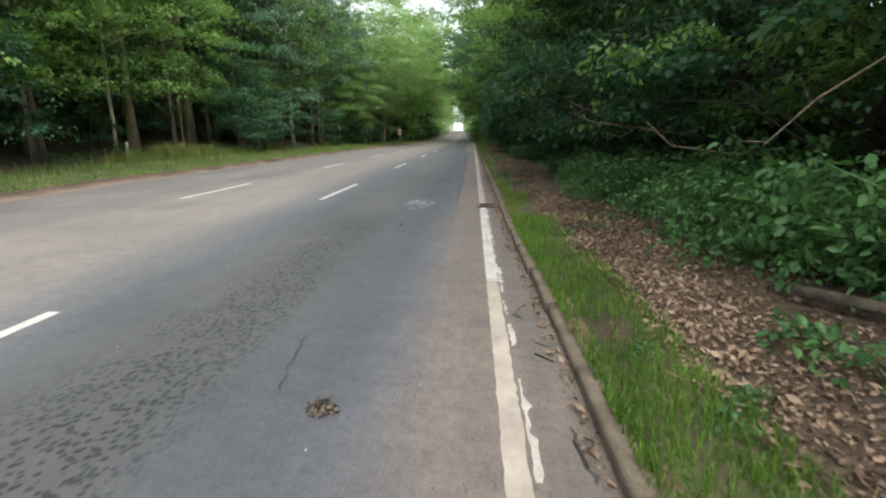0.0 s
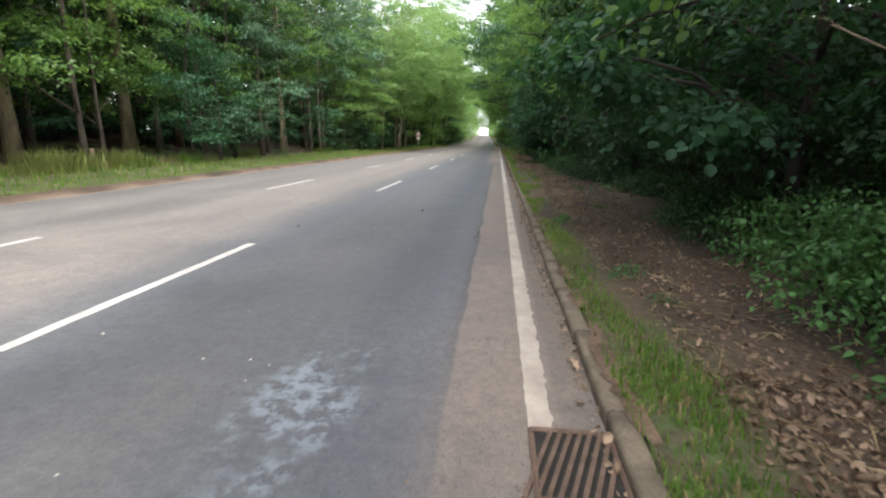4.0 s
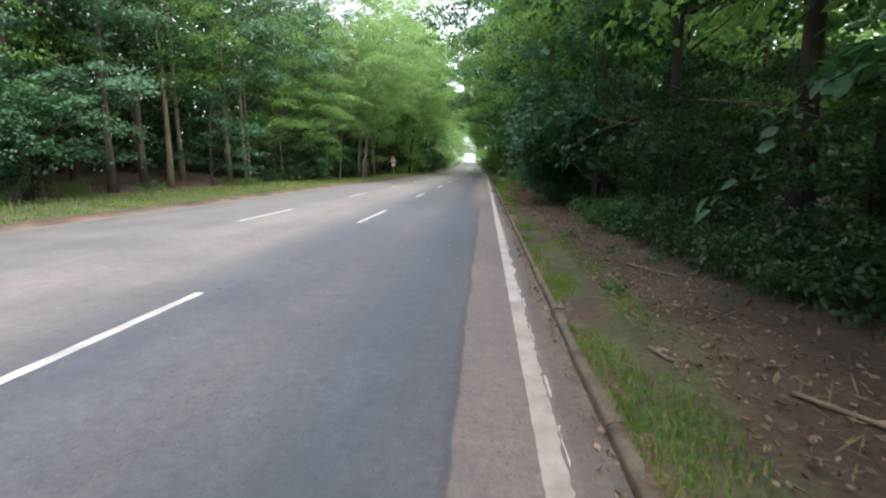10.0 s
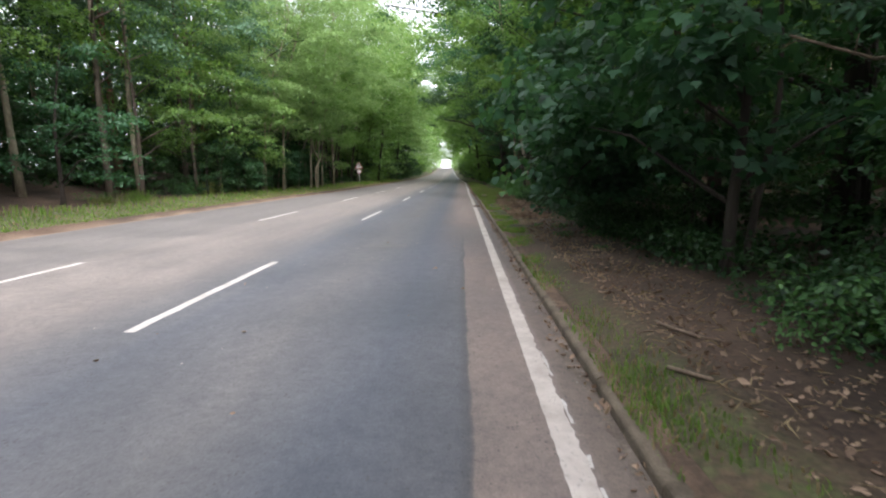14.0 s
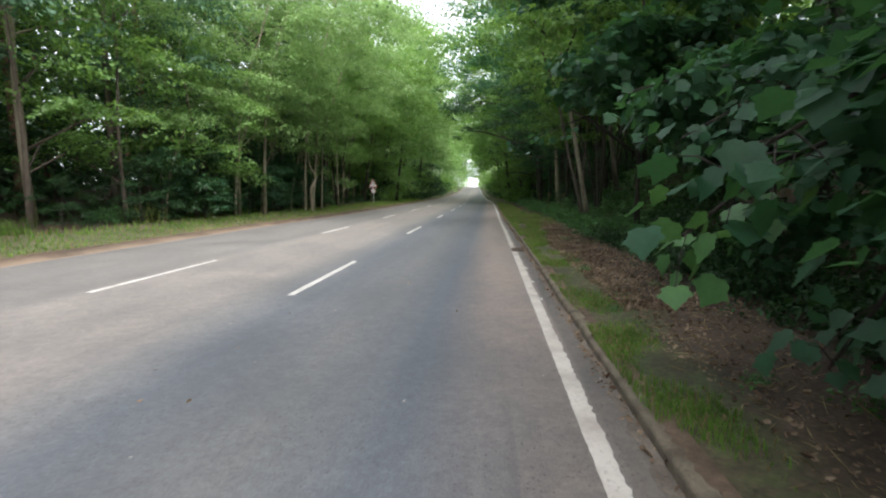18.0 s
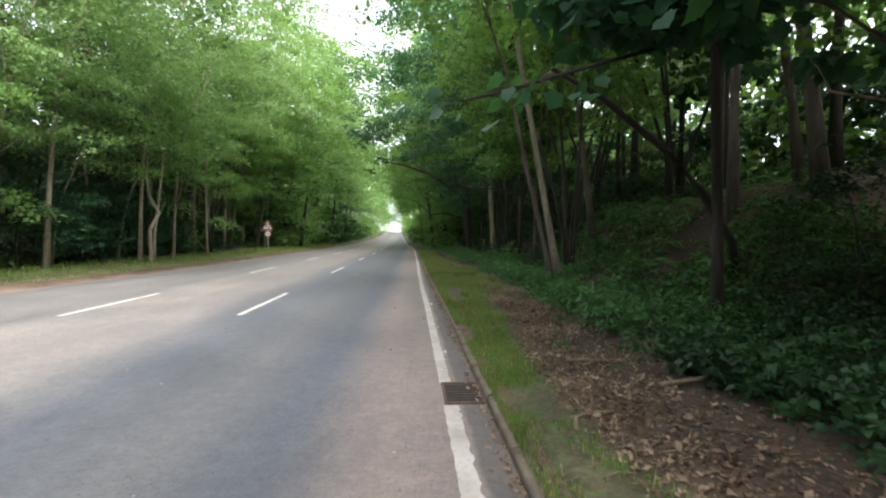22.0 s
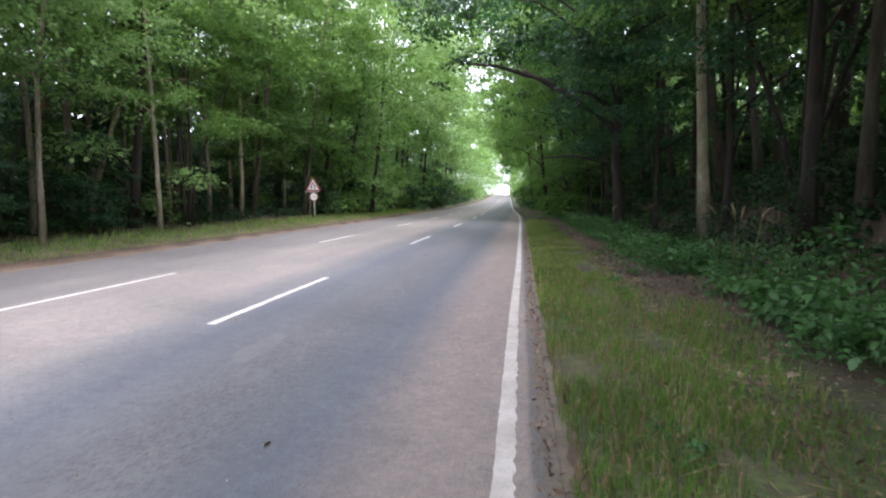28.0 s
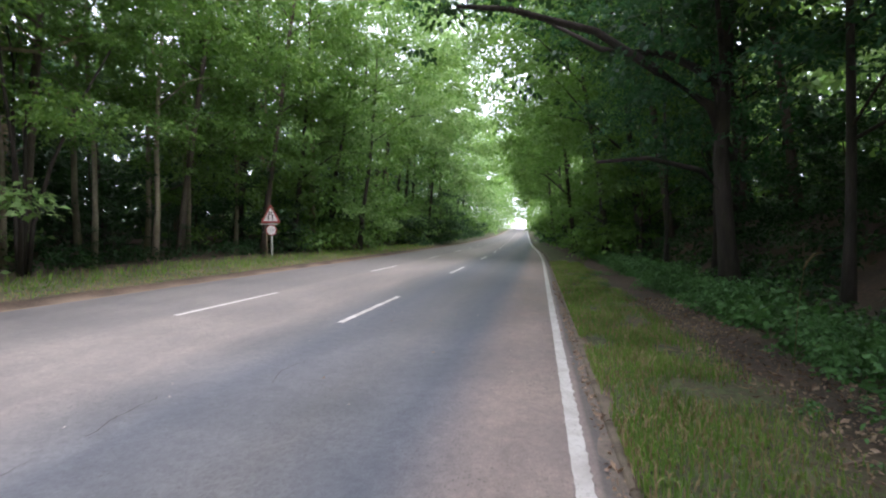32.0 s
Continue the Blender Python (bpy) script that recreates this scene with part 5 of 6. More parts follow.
def rounded(points, r, k=5):
    out = []
    n = len(points)
    for i in range(n):
        p, a, b = Vector(points[i]), Vector(points[i - 1]), Vector(points[(i + 1) % n])
        u, w = p + (a - p).normalized() * r, p + (b - p).normalized() * r
        for j in range(k + 1):
            s = j / k
            out.append(tuple((1 - s) ** 2 * u + 2 * s * (1 - s) * p + s * s * w))
    return out


def disc(cx, cz, r, k=28):
    return [(cx + r * math.cos(2 * math.pi * i / k), cz + r * math.sin(2 * math.pi * i / k)) for i in range(k)]


def build_sign():
    s = root("road_sign", pose(-11.52, 75.0, ground_z(-11.52, 75.0), 0, 0, 4), "triangular red-bordered warning sign over a small round sign", "road sign")
    smooth(part("post", tube([(0.05, 0.03, -0.3), (0.03, 0.03, 1.0), (0.0, 0.03, 2.2)], [0.04] * 3, 12), STEEL, s))
    smooth(part("post", tube([(-0.22, 0.06, -0.3), (-0.2, 0.06, 1.3)], [0.035] * 2, 8), BARK_BROWN, s, "weathered wooden stake"))
    tri = rounded([(-0.47, 1.47), (0.47, 1.47), (0, 2.29)], 0.09)
    t = part("triangle_plate", plate(tri, -0.012, 0.0), RED, s, "faded red triangular plate")
    inner = rounded([(-0.33, 1.55), (0.33, 1.55), (0, 2.13)], 0.05)
    part("triangle_face", plate(inner, -0.018, -0.0125), WHITE, t, "white face of the triangle")
    for sx in (-1, 1):
        bar = [(sx * 0.13, 1.60), (sx * 0.075, 1.60), (sx * 0.07, 1.76), (sx * 0.025, 1.84), (sx * 0.025, 1.98), (sx * 0.06, 1.98), (sx * 0.065, 1.86), (sx * 0.12, 1.78)]
        part("road_narrows_symbol", plate(bar if sx > 0 else bar[::-1], -0.024, -0.0185), BLACK, t)
    part("backing_bracket", plate([(-0.5, 1.40), (0.3, 1.40), (0.3, 1.44), (-0.5, 1.44)], 0.005, 0.02), STEEL, s)
    d = part("round_plate", plate(disc(0.03, 1.16, 0.24), -0.012, 0.0), RED, s, "small round plate with a worn rim")
    part("round_face", plate(disc(0.03, 1.16, 0.20), -0.018, -0.0125), WHITE, d)
    for x0 in (-0.1, -0.02, 0.06, 0.12):
        part("lettering_bar", plate([(x0, 1.12), (x0 + 0.045, 1.12), (x0 + 0.045, 1.2), (x0, 1.2)], -0.023, -0.0185), STEEL, d)
    return s


build_sign()


# ---- gully grates ----
def build_grate(x, y, w, d, style):
    g = root("drain_grate", pose(x, y, 0.004), "rusty iron drain grate with slanting bars set in the gutter" if style else "sunken dark iron drain cover in the gutter", "drain")
    # shallow near-black block; its colour stands in for the dark inside the gully
    part("pit", join(plate([(-w / 2, -0.02), (w / 2, -0.02), (w / 2, 0.001), (-w / 2, 0.001)], -d / 2, d / 2)), PIT_DARK, g)
    for a, b, c, e in ((-w / 2, -d / 2, w / 2, -d / 2), (-w / 2, d / 2, w / 2, d / 2), (-w / 2, -d / 2, -w / 2, d / 2), (w / 2, -d / 2, w / 2, d / 2)):
        part("rim", tube([(a, b, 0.004), (c, e, 0.004)], [0.014, 0.014], 6), IRON, g)
    n = 8
    for i in range(n):
        f = (i + 0.5) / n
        xa = -w / 2 + w * f
        if style:
            part("bar", tube([(xa - 0.07, -d / 2, 0.006), (xa + 0.07, d / 2, 0.006)], [0.013, 0.013], 4), IRON, g)
        else:
            ya = -d / 2 + d * f
            part("bar", tube([(-w / 2, ya, -0.001), (w / 2, ya, -0.001)], [0.006, 0.006], 4), IRON, g)
    return g


build_grate(0.175, 8.4, 0.33, 0.42, True)
build_grate(0.18, 41.0, 0.31, 0.5, False)


# ---- sticks, logs, stumps, stones ----
def lie(x, y, up=0.02):
    return (x, y, (ground_z(x, y) if not left_edge(y) < x < right_edge(y) else 0.0) + up)


def stick(name, pts, r, mat, label, category="branch"):
    q = [lie(*p) for p in pts]
    ob = smooth(part(name, tube(q, [r * (1 - 0.5 * k / len(q)) for k in range(len(q))], 7, 0.12, np.random.default_rng(int(abs(q[0][1]) * 10))), mat))
    return tagged(ob, label, category)


stick("fallen_log", [(2.0, 3.15, 0.09), (2.3, 2.75, 0.1), (2.6, 2.45, 0.1), (3.0, 2.1, 0.11)], 0.04, BARK_GREY, "fallen brown log half hidden by undergrowth", "log")
stick("fallen_branch", [(0.75, 26.1), (0.82, 26.0), (0.90, 25.9)], 0.014, TWIG, "pale broken stick on the path")
stick("fallen_branch", [(1.0, 26.9), (1.15, 26.6), (1.3, 26.45)], 0.012, TWIG, "pale broken stick on the path")
stick("fallen_branch", [(1.7, 40.66, 0.035), (2.05, 40.74, 0.045), (2.5, 40.88, 0.06)], 0.024, TWIG, "brown fallen branch among dry leaves")
stick("fallen_branch", [(0.76, 39.9), (0.82, 40.07), (0.95, 40.1), (1.1, 40.12)], 0.015, TWIG, "brown twig among dry leaves")
stick("fallen_branch", [(1.22, 41.45), (1.4, 41.5), (1.58, 41.44)], 0.022, TWIG, "brown fallen branch among dry leaves")
stick("fallen_branch", [(0.98, 39.55), (1.08, 39.62), (1.2, 39.72)], 0.012, BARK_GREY, "dark twig among dry leaves")
stick("fallen_branch", [(1.5, 39.9), (1.66, 39.82), (1.85, 39.7)], 0.01, BARK_GREY, "dark twig among dry leaves")
stick("fallen_branch", [(1.4, 22.2), (1.6, 21.8), (1.72, 21.5)], 0.016, TWIG, "thin fallen branch on leaf litter")
stick("fallen_branch", [(0.8, 19.6), (0.85, 19.4), (1.0, 19.3)], 0.012, TWIG, "curved twig on leaf litter")
stick("fallen_branch", [(1.3, 19.0), (1.55, 18.7), (1.7, 18.3)], 0.014, TWIG, "thin fallen branch on leaf litter")
stick("twig", [(0.16, 3.15, 0.008), (0.2, 3.25, 0.012), (0.24, 3.32, 0.01), (0.27, 3.34, 0.008)], 0.007, TWIG, "short dry twig on the asphalt edge")
stick("twig", [(0.24, 2.55, 0.008), (0.33, 2.45, 0.008)], 0.006, BARK_DARK, "dark twig in the gutter")
stick("twig", [(0.3, 1.75, 0.008), (0.32, 1.6, 0.008)], 0.006, BARK_DARK, "dark twig in the gutter")
tw = random.Random(77)
for k in range(70):
    y = tw.uniform(-1, 74)
    x = tw.uniform(0.7, 2.4)
    a = tw.uniform(0, 6.28)
    ln = tw.uniform(0.06, 0.22)
    stick("twig", [(x, y, 0.008), (x + ln * 0.5 * math.cos(a), y + ln * 0.5 * math.sin(a), 0.014), (x + ln * math.cos(a + 0.3), y + ln * math.sin(a + 0.3), 0.008)], tw.uniform(0.003, 0.007), TWIG, "short dry twig on the path")

scrap_rng = np.random.default_rng(6)
sv, sf = leaf_cloud([(0, 0, 0.05), (0.08, 0.05, 0.04), (-0.06, 0.1, 0.04)], [0.09, 0.07, 0.08], 26, 0.06, scrap_rng, 0.1, 0.5)
scraps = root("dead_bracket_fungus", pose(1.33, 6.1, ground_z(1.33, 6.1)), "pale crumbling fungus on the leaf litter", "fungus")
cloud_part("fruiting_body", sv, sf, STRAW, scraps)
clump_rng = np.random.default_rng(5)
cv, cf = leaf_cloud([(0, 0, 0.02)], [0.07], 60, 0.035, clump_rng, 0.1, 0.35)
mud = root("debris_clump", pose(-0.80, 1.92, 0.004), "small clump of dark grey-brown debris on the asphalt", "debris")
cloud_part("matted_debris", cv, cf, BARK_GREY, mud)
part("mud_lump", blob_patch(0, 0, 0.085, 0.06, 3, 0.003), BARK_DARK, mud)

for x, y, h in ((-12.2, 16.2, 0.75), (-12.9, 20.6, 0.65)):
    p = root("wooden_post", spot(x, y), "short weathered wooden post in the long grass", "post")
    smooth(part("shaft", tube([(0, 0, -0.2), (0.01, 0, h)], [0.06, 0.055], 9, 0.05, np.random.default_rng(3)), BARK_BROWN, p))


# ---- near boughs whose leaves show one by one ----
def lobed_leaf(size):
    """A five-lobed leaf, creased along its rib."""
    prof = [(0.0, 0.0), (0.2, -0.06), (0.46, 0.08), (0.43, 0.22), (0.62, 0.44), (0.42, 0.52), (0.34, 0.66), (0.22, 0.72), (0.0, 1.0)]
    verts = [(0, y * size, -0.03 * size * y * y) for y in (0.0, 0.3, 0.6, 1.0)]
    faces = []
    for sx in (1, -1):
        n = len(verts)
        verts += [(sx * x * size, y * size, (0.16 * x - 0.10 * y * y) * size) for x, y in prof[1:-1]]
        ring = list(range(n, n + 7))
        tri = [(0, ring[0], ring[1]), (0, ring[1], 1), (1, ring[1], ring[2]), (1, ring[2], ring[3]), (1, ring[3], ring[4]), (1, ring[4], 2), (2, ring[4], ring[5]), (2, ring[5], ring[6]), (2, ring[6], 3)]
        faces += tri if sx > 0 else [f[::-1] for f in tri]
    return verts, faces


def oval_leaf(size):
    w = (0.0, 0.33, 0.43, 0.36, 0.18, 0.0)
    ys = (0.0, 0.2, 0.45, 0.7, 0.88, 1.0)
    verts = [(0, y * size, -0.08 * size * y * y) for y in ys]
    verts += [(s * a * size, y * size, (0.2 * a - 0.08 * y * y) * size) for s in (1, -1) for a, y in zip(w[1:-1], ys[1:-1])]
    faces = []
    for o, flip in ((6, False), (10, True)):
        fs = [(0, o, 1), (1, o, o + 1, 2), (2, o + 1, o + 2, 3), (3, o + 2, o + 3, 4), (4, o + 3, 5)]
        faces += [f[::-1] for f in fs] if flip else fs
    return verts, faces


def near_bough(pts, count, shape, size, mat, seed, label, spread=0.35):
    """A bough reaching from the wood: stem, side twigs and single leaves."""
    rng = random.Random(seed)
    at = Vector(pts[0])
    b = root("overhanging_bough", Matrix.Translation(at), label, "branch", "boughs over the path")
    rel = [Vector(p) - at for p in pts]
    smooth(part("stem", tube(rel, [0.022 * (1 - 0.8 * k / len(rel)) for k in range(len(rel))], 7), BARK_DARK, b))
    me = bpy.data.meshes.new("leaf")
    me.from_pydata(*[shape(size)[0], [], shape(size)[1]])
    me.materials.append(mat)
    for p in me.polygons:
        p.use_smooth = True
    for k in range(count):
        f = (0.25 + 0.75 * rng.random()) * (len(rel) - 1)
        i = min(int(f), len(rel) - 2)
        s = rel[i].lerp(rel[i + 1], f - i)
        e = s + Vector([max(-1.1, min(1.1, rng.gauss(0, 1))) * spread * f2 for f2 in (1, 1, 0.6)]) - Vector((0, 0, 0.1))
        if k % 6 == 0:
            part("twig", tube([s, s.lerp(e, 0.5) + Vector((0, 0, 0.03)), e], [0.006, 0.004, 0.002], 5), BARK_DARK, b)
        lf = new("leaf", me)
        lf.parent = b
        sc = rng.uniform(0.6, 1.15)
        lf.matrix_basis = Matrix.Translation(e) @ pose(0, 0, 0, 0, 0, rng.gauss(90, 55)) @ pose(0, 0, 0, rng.gauss(-52, 18), rng.gauss(0, 22), 0) @ Matrix.Diagonal((sc, sc, sc, 1))


def as_shape(shape):
    v, f = shape(1.0)
    tri = [(q[0], q[k], q[k + 1]) for q in f for k in range(1, len(q) - 1)]
    return np.array(v, float), np.array(tri)


LOBED, OVAL = as_shape(lobed_leaf), as_shape(oval_leaf)
# the thick of the boughs behind those single leaves
grow_tree("sycamore_tree", 301, spot(4.4, 33.8), BARK_DARK, LEAF_BLUE, 7.0, 0.09,
          [(-2.5, -1.5, 1.4, 0.85, 1.0, 0.8, 64), (-2.15, 1.9, 2.0, 0.8, 1.3, 0.75, 72), (-1.6, 0, 1.6, 1.0, 2.8, 0.9, 60), (-2.3, 0, 3.1, 1.7, 2.8, 0.8, 36), (-1.6, 0, 4.4, 1.8, 2.8, 1.2, 20)],
          "sycamore with large lobed leaves hanging over the path", WOOD_RIGHT, 0.125, 34, 10, spray=0.5, droop=0.5, flat=0.45, shape=LOBED)
grow_tree("sycamore_tree", 305, spot(4.3, 41.0), BARK_GREY, LEAF_BLUE, 8.0, 0.055,
          [(-2.4, -0.8, 2.95, 1.1, 1.7, 0.7, 56), (-1.8, 1.2, 3.0, 1.2, 1.5, 0.8, 56), (-0.6, 0, 3.0, 1.4, 2.6, 0.9, 60), (-1.8, 0, 4.8, 1.9, 2.8, 0.9, 34), (-1.2, 0, 6.4, 2.2, 2.8, 1.3, 30)],
          "sycamore with large lobed leaves high over the path", WOOD_RIGHT, 0.18, 22, 10, spray=0.5, droop=0.5, flat=0.45, shape=LOBED)
grow_tree("lime_tree", 302, spot(3.4, 13.0), BARK_DARK, LEAF_BLUE, 7.5, 0.10,
          [(-2.0, -1.2, 1.9, 0.9, 1.8, 0.75, 34), (-1.7, 1.6, 1.6, 0.75, 1.3, 0.75, 34), (-0.9, 0, 1.6, 1.0, 2.4, 0.7, 30), (-1.0, 0, 2.9, 1.5, 2.6, 0.9, 34)],
          "lime tree with rounded dark leaves hanging over the path", WOOD_RIGHT, 0.115, 30, 9, spray=0.45, droop=0.5, flat=0.4, shape=OVAL)
grow_tree("hazel_bush", 303, spot(4.0, 5.0), BARK_DARK, LEAF_BLUE, 4.5, 0.06,
          [(-0.9, -2.2, 2.0, 0.9, 1.4, 0.5, 18), (-1.2, 1.0, 2.1, 0.8, 1.8, 0.6, 20), (-0.9, 3.4, 1.9, 0.9, 1.4, 0.6, 18), (-0.7, 0, 2.9, 1.3, 3.4, 0.8, 30)],
          "hazel with dark green leaves over the undergrowth", WOOD_RIGHT, 0.105, 30, 10, spray=0.5, droop=0.4, flat=0.3, shape=OVAL)
SYC = "sycamore bough with large lobed green leaves over the path"
near_bough([(2.9, 32.6, 2.4), (2.0, 32.3, 2.2), (1.1, 32.4, 1.8), (0.5, 32.5, 1.4)], 70, lobed_leaf, 0.16, LEAF_BLUE, 1, SYC, 0.25)
near_bough([(2.9, 34.2, 2.4), (2.1, 34.2, 2.25), (1.45, 34.2, 2.0), (1.0, 34.2, 1.75)], 44, lobed_leaf, 0.14, LEAF_BLUE, 2, SYC, 0.24)
near_bough([(2.6, 31.4, 2.7), (1.8, 31.4, 2.5), (1.2, 31.4, 2.3)], 34, lobed_leaf, 0.16, LEAF_BLUE, 3, SYC, 0.3)
near_bough([(2.7, 35.4, 2.7), (1.8, 35.3, 2.55), (0.85, 35.2, 2.3)], 40, lobed_leaf, 0.14, LEAF_BLUE, 4, SYC, 0.3)
near_bough([(2.2, 41.6, 3.2), (1.2, 41.2, 2.8), (0.5, 40.9, 2.5), (0.1, 40.7, 2.35)], 22, lobed_leaf, 0.16, LEAF_BLUE, 5, SYC, 0.22)
near_bough([(2.6, 31.3, 2.0), (1.8, 31.3, 1.55), (1.35, 31.3, 1.15), (1.2, 31.3, 0.8)], 30, lobed_leaf, 0.15, LEAF_BLUE, 10, SYC, 0.22)
near_bough([(2.9, 32.5, 1.6), (2.0, 32.5, 1.25), (1.3, 32.5, 0.9), (1.0, 32.4, 0.55)], 60, lobed_leaf, 0.14, LEAF_BLUE, 11, SYC, 0.26)
# brighter green on this bough stands in for leaves that catch the light
near_bough([(2.7, 33.0, 2.1), (1.7, 32.9, 1.8), (0.9, 32.8, 1.45), (0.45, 32.7, 1.1)], 48, lobed_leaf, 0.14, LEAF_BUSH, 12, SYC, 0.24)
LIM = "lime bough with rounded dark green leaves over the path"
near_bough([(2.4, 15.4, 2.7), (1.5, 15.2, 2.2), (0.95, 15.1, 1.7), (0.75, 15.0, 1.1)], 120, oval_leaf, 0.095, LEAF_BLUE, 6, LIM, 0.2)
near_bough([(2.2, 12.0, 2.7), (1.3, 11.9, 2.45), (0.75, 11.8, 2.2)], 40, oval_leaf, 0.13, LEAF_MID, 7, LIM, 0.25)
near_bough([(2.3, 24.6, 2.1), (1.5, 24.4, 1.8), (0.95, 24.3, 1.5)], 22, oval_leaf, 0.12, LEAF_BLUE, 8, LIM, 0.2)
near_bough([(2.6, 8.6, 1.9), (1.9, 8.4, 1.7), (1.35, 8.2, 1.45)], 30, oval_leaf, 0.11, LEAF_MID, 9, LIM, 0.25)


# bare branches that show against the dark of the leaves
for k, (pts, r) in enumerate((
        ([(3.6, 8.2, 1.2), (2.6, 8.3, 1.35), (1.9, 8.6, 1.45), (1.5, 9.2, 1.75)], 0.016), ([(2.6, 8.3, 1.35), (2.2, 7.9, 1.2), (1.9, 7.6, 1.25)], 0.009),
        ([(4.2, 4.3, 2.2), (3.2, 4.2, 1.9), (2.5, 4.0, 1.5), (2.1, 3.9, 1.15)], 0.014), ([(4.0, 6.4, 1.1), (3.1, 6.2, 1.0), (2.4, 6.4, 1.1), (2.1, 6.5, 1.4)], 0.014),
        ([(4.4, 10.3, 1.8), (3.2, 9.9, 1.5), (2.3, 9.8, 1.6), (1.7, 9.9, 1.9)], 0.012), ([(5.2, 23.5, 1.9), (4.0, 22.6, 1.7), (2.9, 22.3, 1.95), (2.1, 22.3, 2.0)], 0.016),
        ([(4.6, 28.5, 2.4), (3.2, 28.0, 2.2), (2.2, 27.6, 2.3)], 0.02), ([(6.0, 39.8, 2.5), (4.6, 40.0, 2.6), (3.4, 40.3, 2.3), (2.6, 40.2, 2.35)], 0.02),
        ([(4.3, 43.3, 0.5), (4.05, 43.2, 1.3), (3.6, 43.1, 1.9), (3.05, 43.0, 2.42), (2.15, 43.0, 3.1), (1.5, 43.0, 3.45)], 0.075), ([(4.6, 50.6, 1.6), (2.96, 50.5, 2.46), (2.14, 50.5, 2.69), (1.0, 50.5, 2.74)], 0.03),
        ([(-12.5, 61.6, 0.1), (-12.4, 62.1, 2.0), (-12.3, 62.9, 4.2), (-12.25, 64.2, 5.2), (-12.2, 66.0, 5.7), (-12.1, 67.0, 6.5)], 0.10))):
    br = root("bare_branch", Matrix.Translation(Vector(pts[0])), "bare grey branch reaching out of the leaves" if k not in (8, 10) else "dark trunk arching out of the bank over the path" if k == 8 else "bent bare trunk arching over at the wood's edge", "branch" if k not in (8, 10) else "tree")
    rel = [Vector(p) - Vector(pts[0]) for p in pts]
    smooth(part("stem", tube(rel, [r * (1 - 0.75 * i / len(rel)) for i in range(len(rel))], 6, 0.1, np.random.default_rng(k)), TWIG if k < 8 else BARK_DARK if k < 10 else BARK_BROWN, br))
    q = random.Random(k + 60)
    for i in range(4):
        s0 = rel[-2].lerp(rel[-1], q.random())
        e0 = s0 + Vector((q.uniform(-0.3, 0.1), q.uniform(-0.25, 0.25), q.uniform(-0.15, 0.3))) * (1 if k != 10 else 3)
        smooth(part("twig", tube([s0, s0.lerp(e0, 0.5) + Vector((0, 0, 0.03)), e0], [r * 0.3, r * 0.22, r * 0.1], 5), TWIG, br))


kink = root("bent_sapling", spot(-10.6, 56.6), "thin pale sapling with a kinked stem at the wood's edge", "tree", WOOD_LEFT)
smooth(part("stem", tube([(0.05, 0, -0.2), (-0.02, 0, 0.8), (0.0, 0, 1.35), (0.32, 0.05, 1.95), (-0.1, 0.1, 2.6), (-0.18, 0.1, 3.6), (-0.2, 0.2, 5.4), (0.2, 0.2, 7.0)], [0.085, 0.075, 0.07, 0.068, 0.06, 0.052, 0.04, 0.02], 9, 0.06, np.random.default_rng(3)), BARK_LIGHT, kink))
smooth(part("stem", tube([(0.1, 0.05, -0.2), (0.12, 0.1, 1.2), (0.3, 0.2, 3.2), (0.5, 0.3, 5.6)], [0.06, 0.052, 0.042, 0.02], 8, 0.06, np.random.default_rng(4)), BARK_LIGHT, kink))
sv, sf = leaf_cloud([(0.2, 0.2, 6.2), (0.6, 0.1, 6.8), (0.1, -0.3, 7.2), (0.9, 0.4, 6.0)], [0.8, 0.9, 0.8, 0.8], 60, 0.12, np.random.default_rng(8), 0.3, 0.25)
cloud_part("crown", sv, sf, LEAF_LIT, kink)


# ---- undergrowth ----
def build_clump(name, seed, n, spread, height, leaf, size, mat, label, cat="plant"):
    rng = np.random.default_rng(seed)
    ob = root(name, pose(0, 0, 0), label, cat, "undergrowth")
    c = np.stack([np.clip(rng.normal(0, spread, n), -1.5 * spread, 1.5 * spread), np.clip(rng.normal(0, spread, n), -1.5 * spread, 1.5 * spread), rng.uniform(0.08, height, n)], 1)
    v, f = leaf_cloud(c, rng.uniform(0.14, 0.3, n), leaf, size, rng, 0.4, 0.4, POINTED)
    v[:, 2] = np.maximum(v[:, 2], 0.01)
    cloud_part("leaves", v, f, mat, ob)
    for k in range(2):
        a, b = rng.normal(0, spread * 0.5, 2), rng.normal(0, spread, 2)
        smooth(part("stem", tube([(a[0], a[1], -0.05), ((a[0] + b[0]) / 2, (a[1] + b[1]) / 2, height * 0.6), (b[0], b[1], height * 0.9)], [0.007, 0.005, 0.002], 5), LEAF_BUSH, ob))
    return ob


brambles = [build_clump("bramble", 200 + i, 34, 0.42, (0.75, 0.55, 0.9)[i], 22, (0.062, 0.055, 0.068)[i], LEAF_BUSH, "green bramble clump on the woodland floor") for i in range(3)]
used = set()


def put_clump(kinds, k, x, y, turn, size):
    m = spot(x, y, turn, size, 0.02)
    if k not in used:
        used.add(k)
        kinds[k].matrix_basis = m
    else:
        copy_thing(kinds[k], m)


# darker copies of the brambles: the shade under the trees is in their colour
shade = [build_clump("bramble", 210 + i, 24, 0.42, (0.7, 0.5)[i], 15, 0.08, LEAF_DEEP, "bramble clump with deep shade put into its leaf colour") for i in range(2)]
shade_used = set()


def put_shade(k, x, y, turn, size):
    m = spot(x, y, turn, size, 0.02)
    if k % 2 not in shade_used:
        shade_used.add(k % 2)
        shade[k % 2].matrix_basis = m
    else:
        copy_thing(shade[k % 2], m)


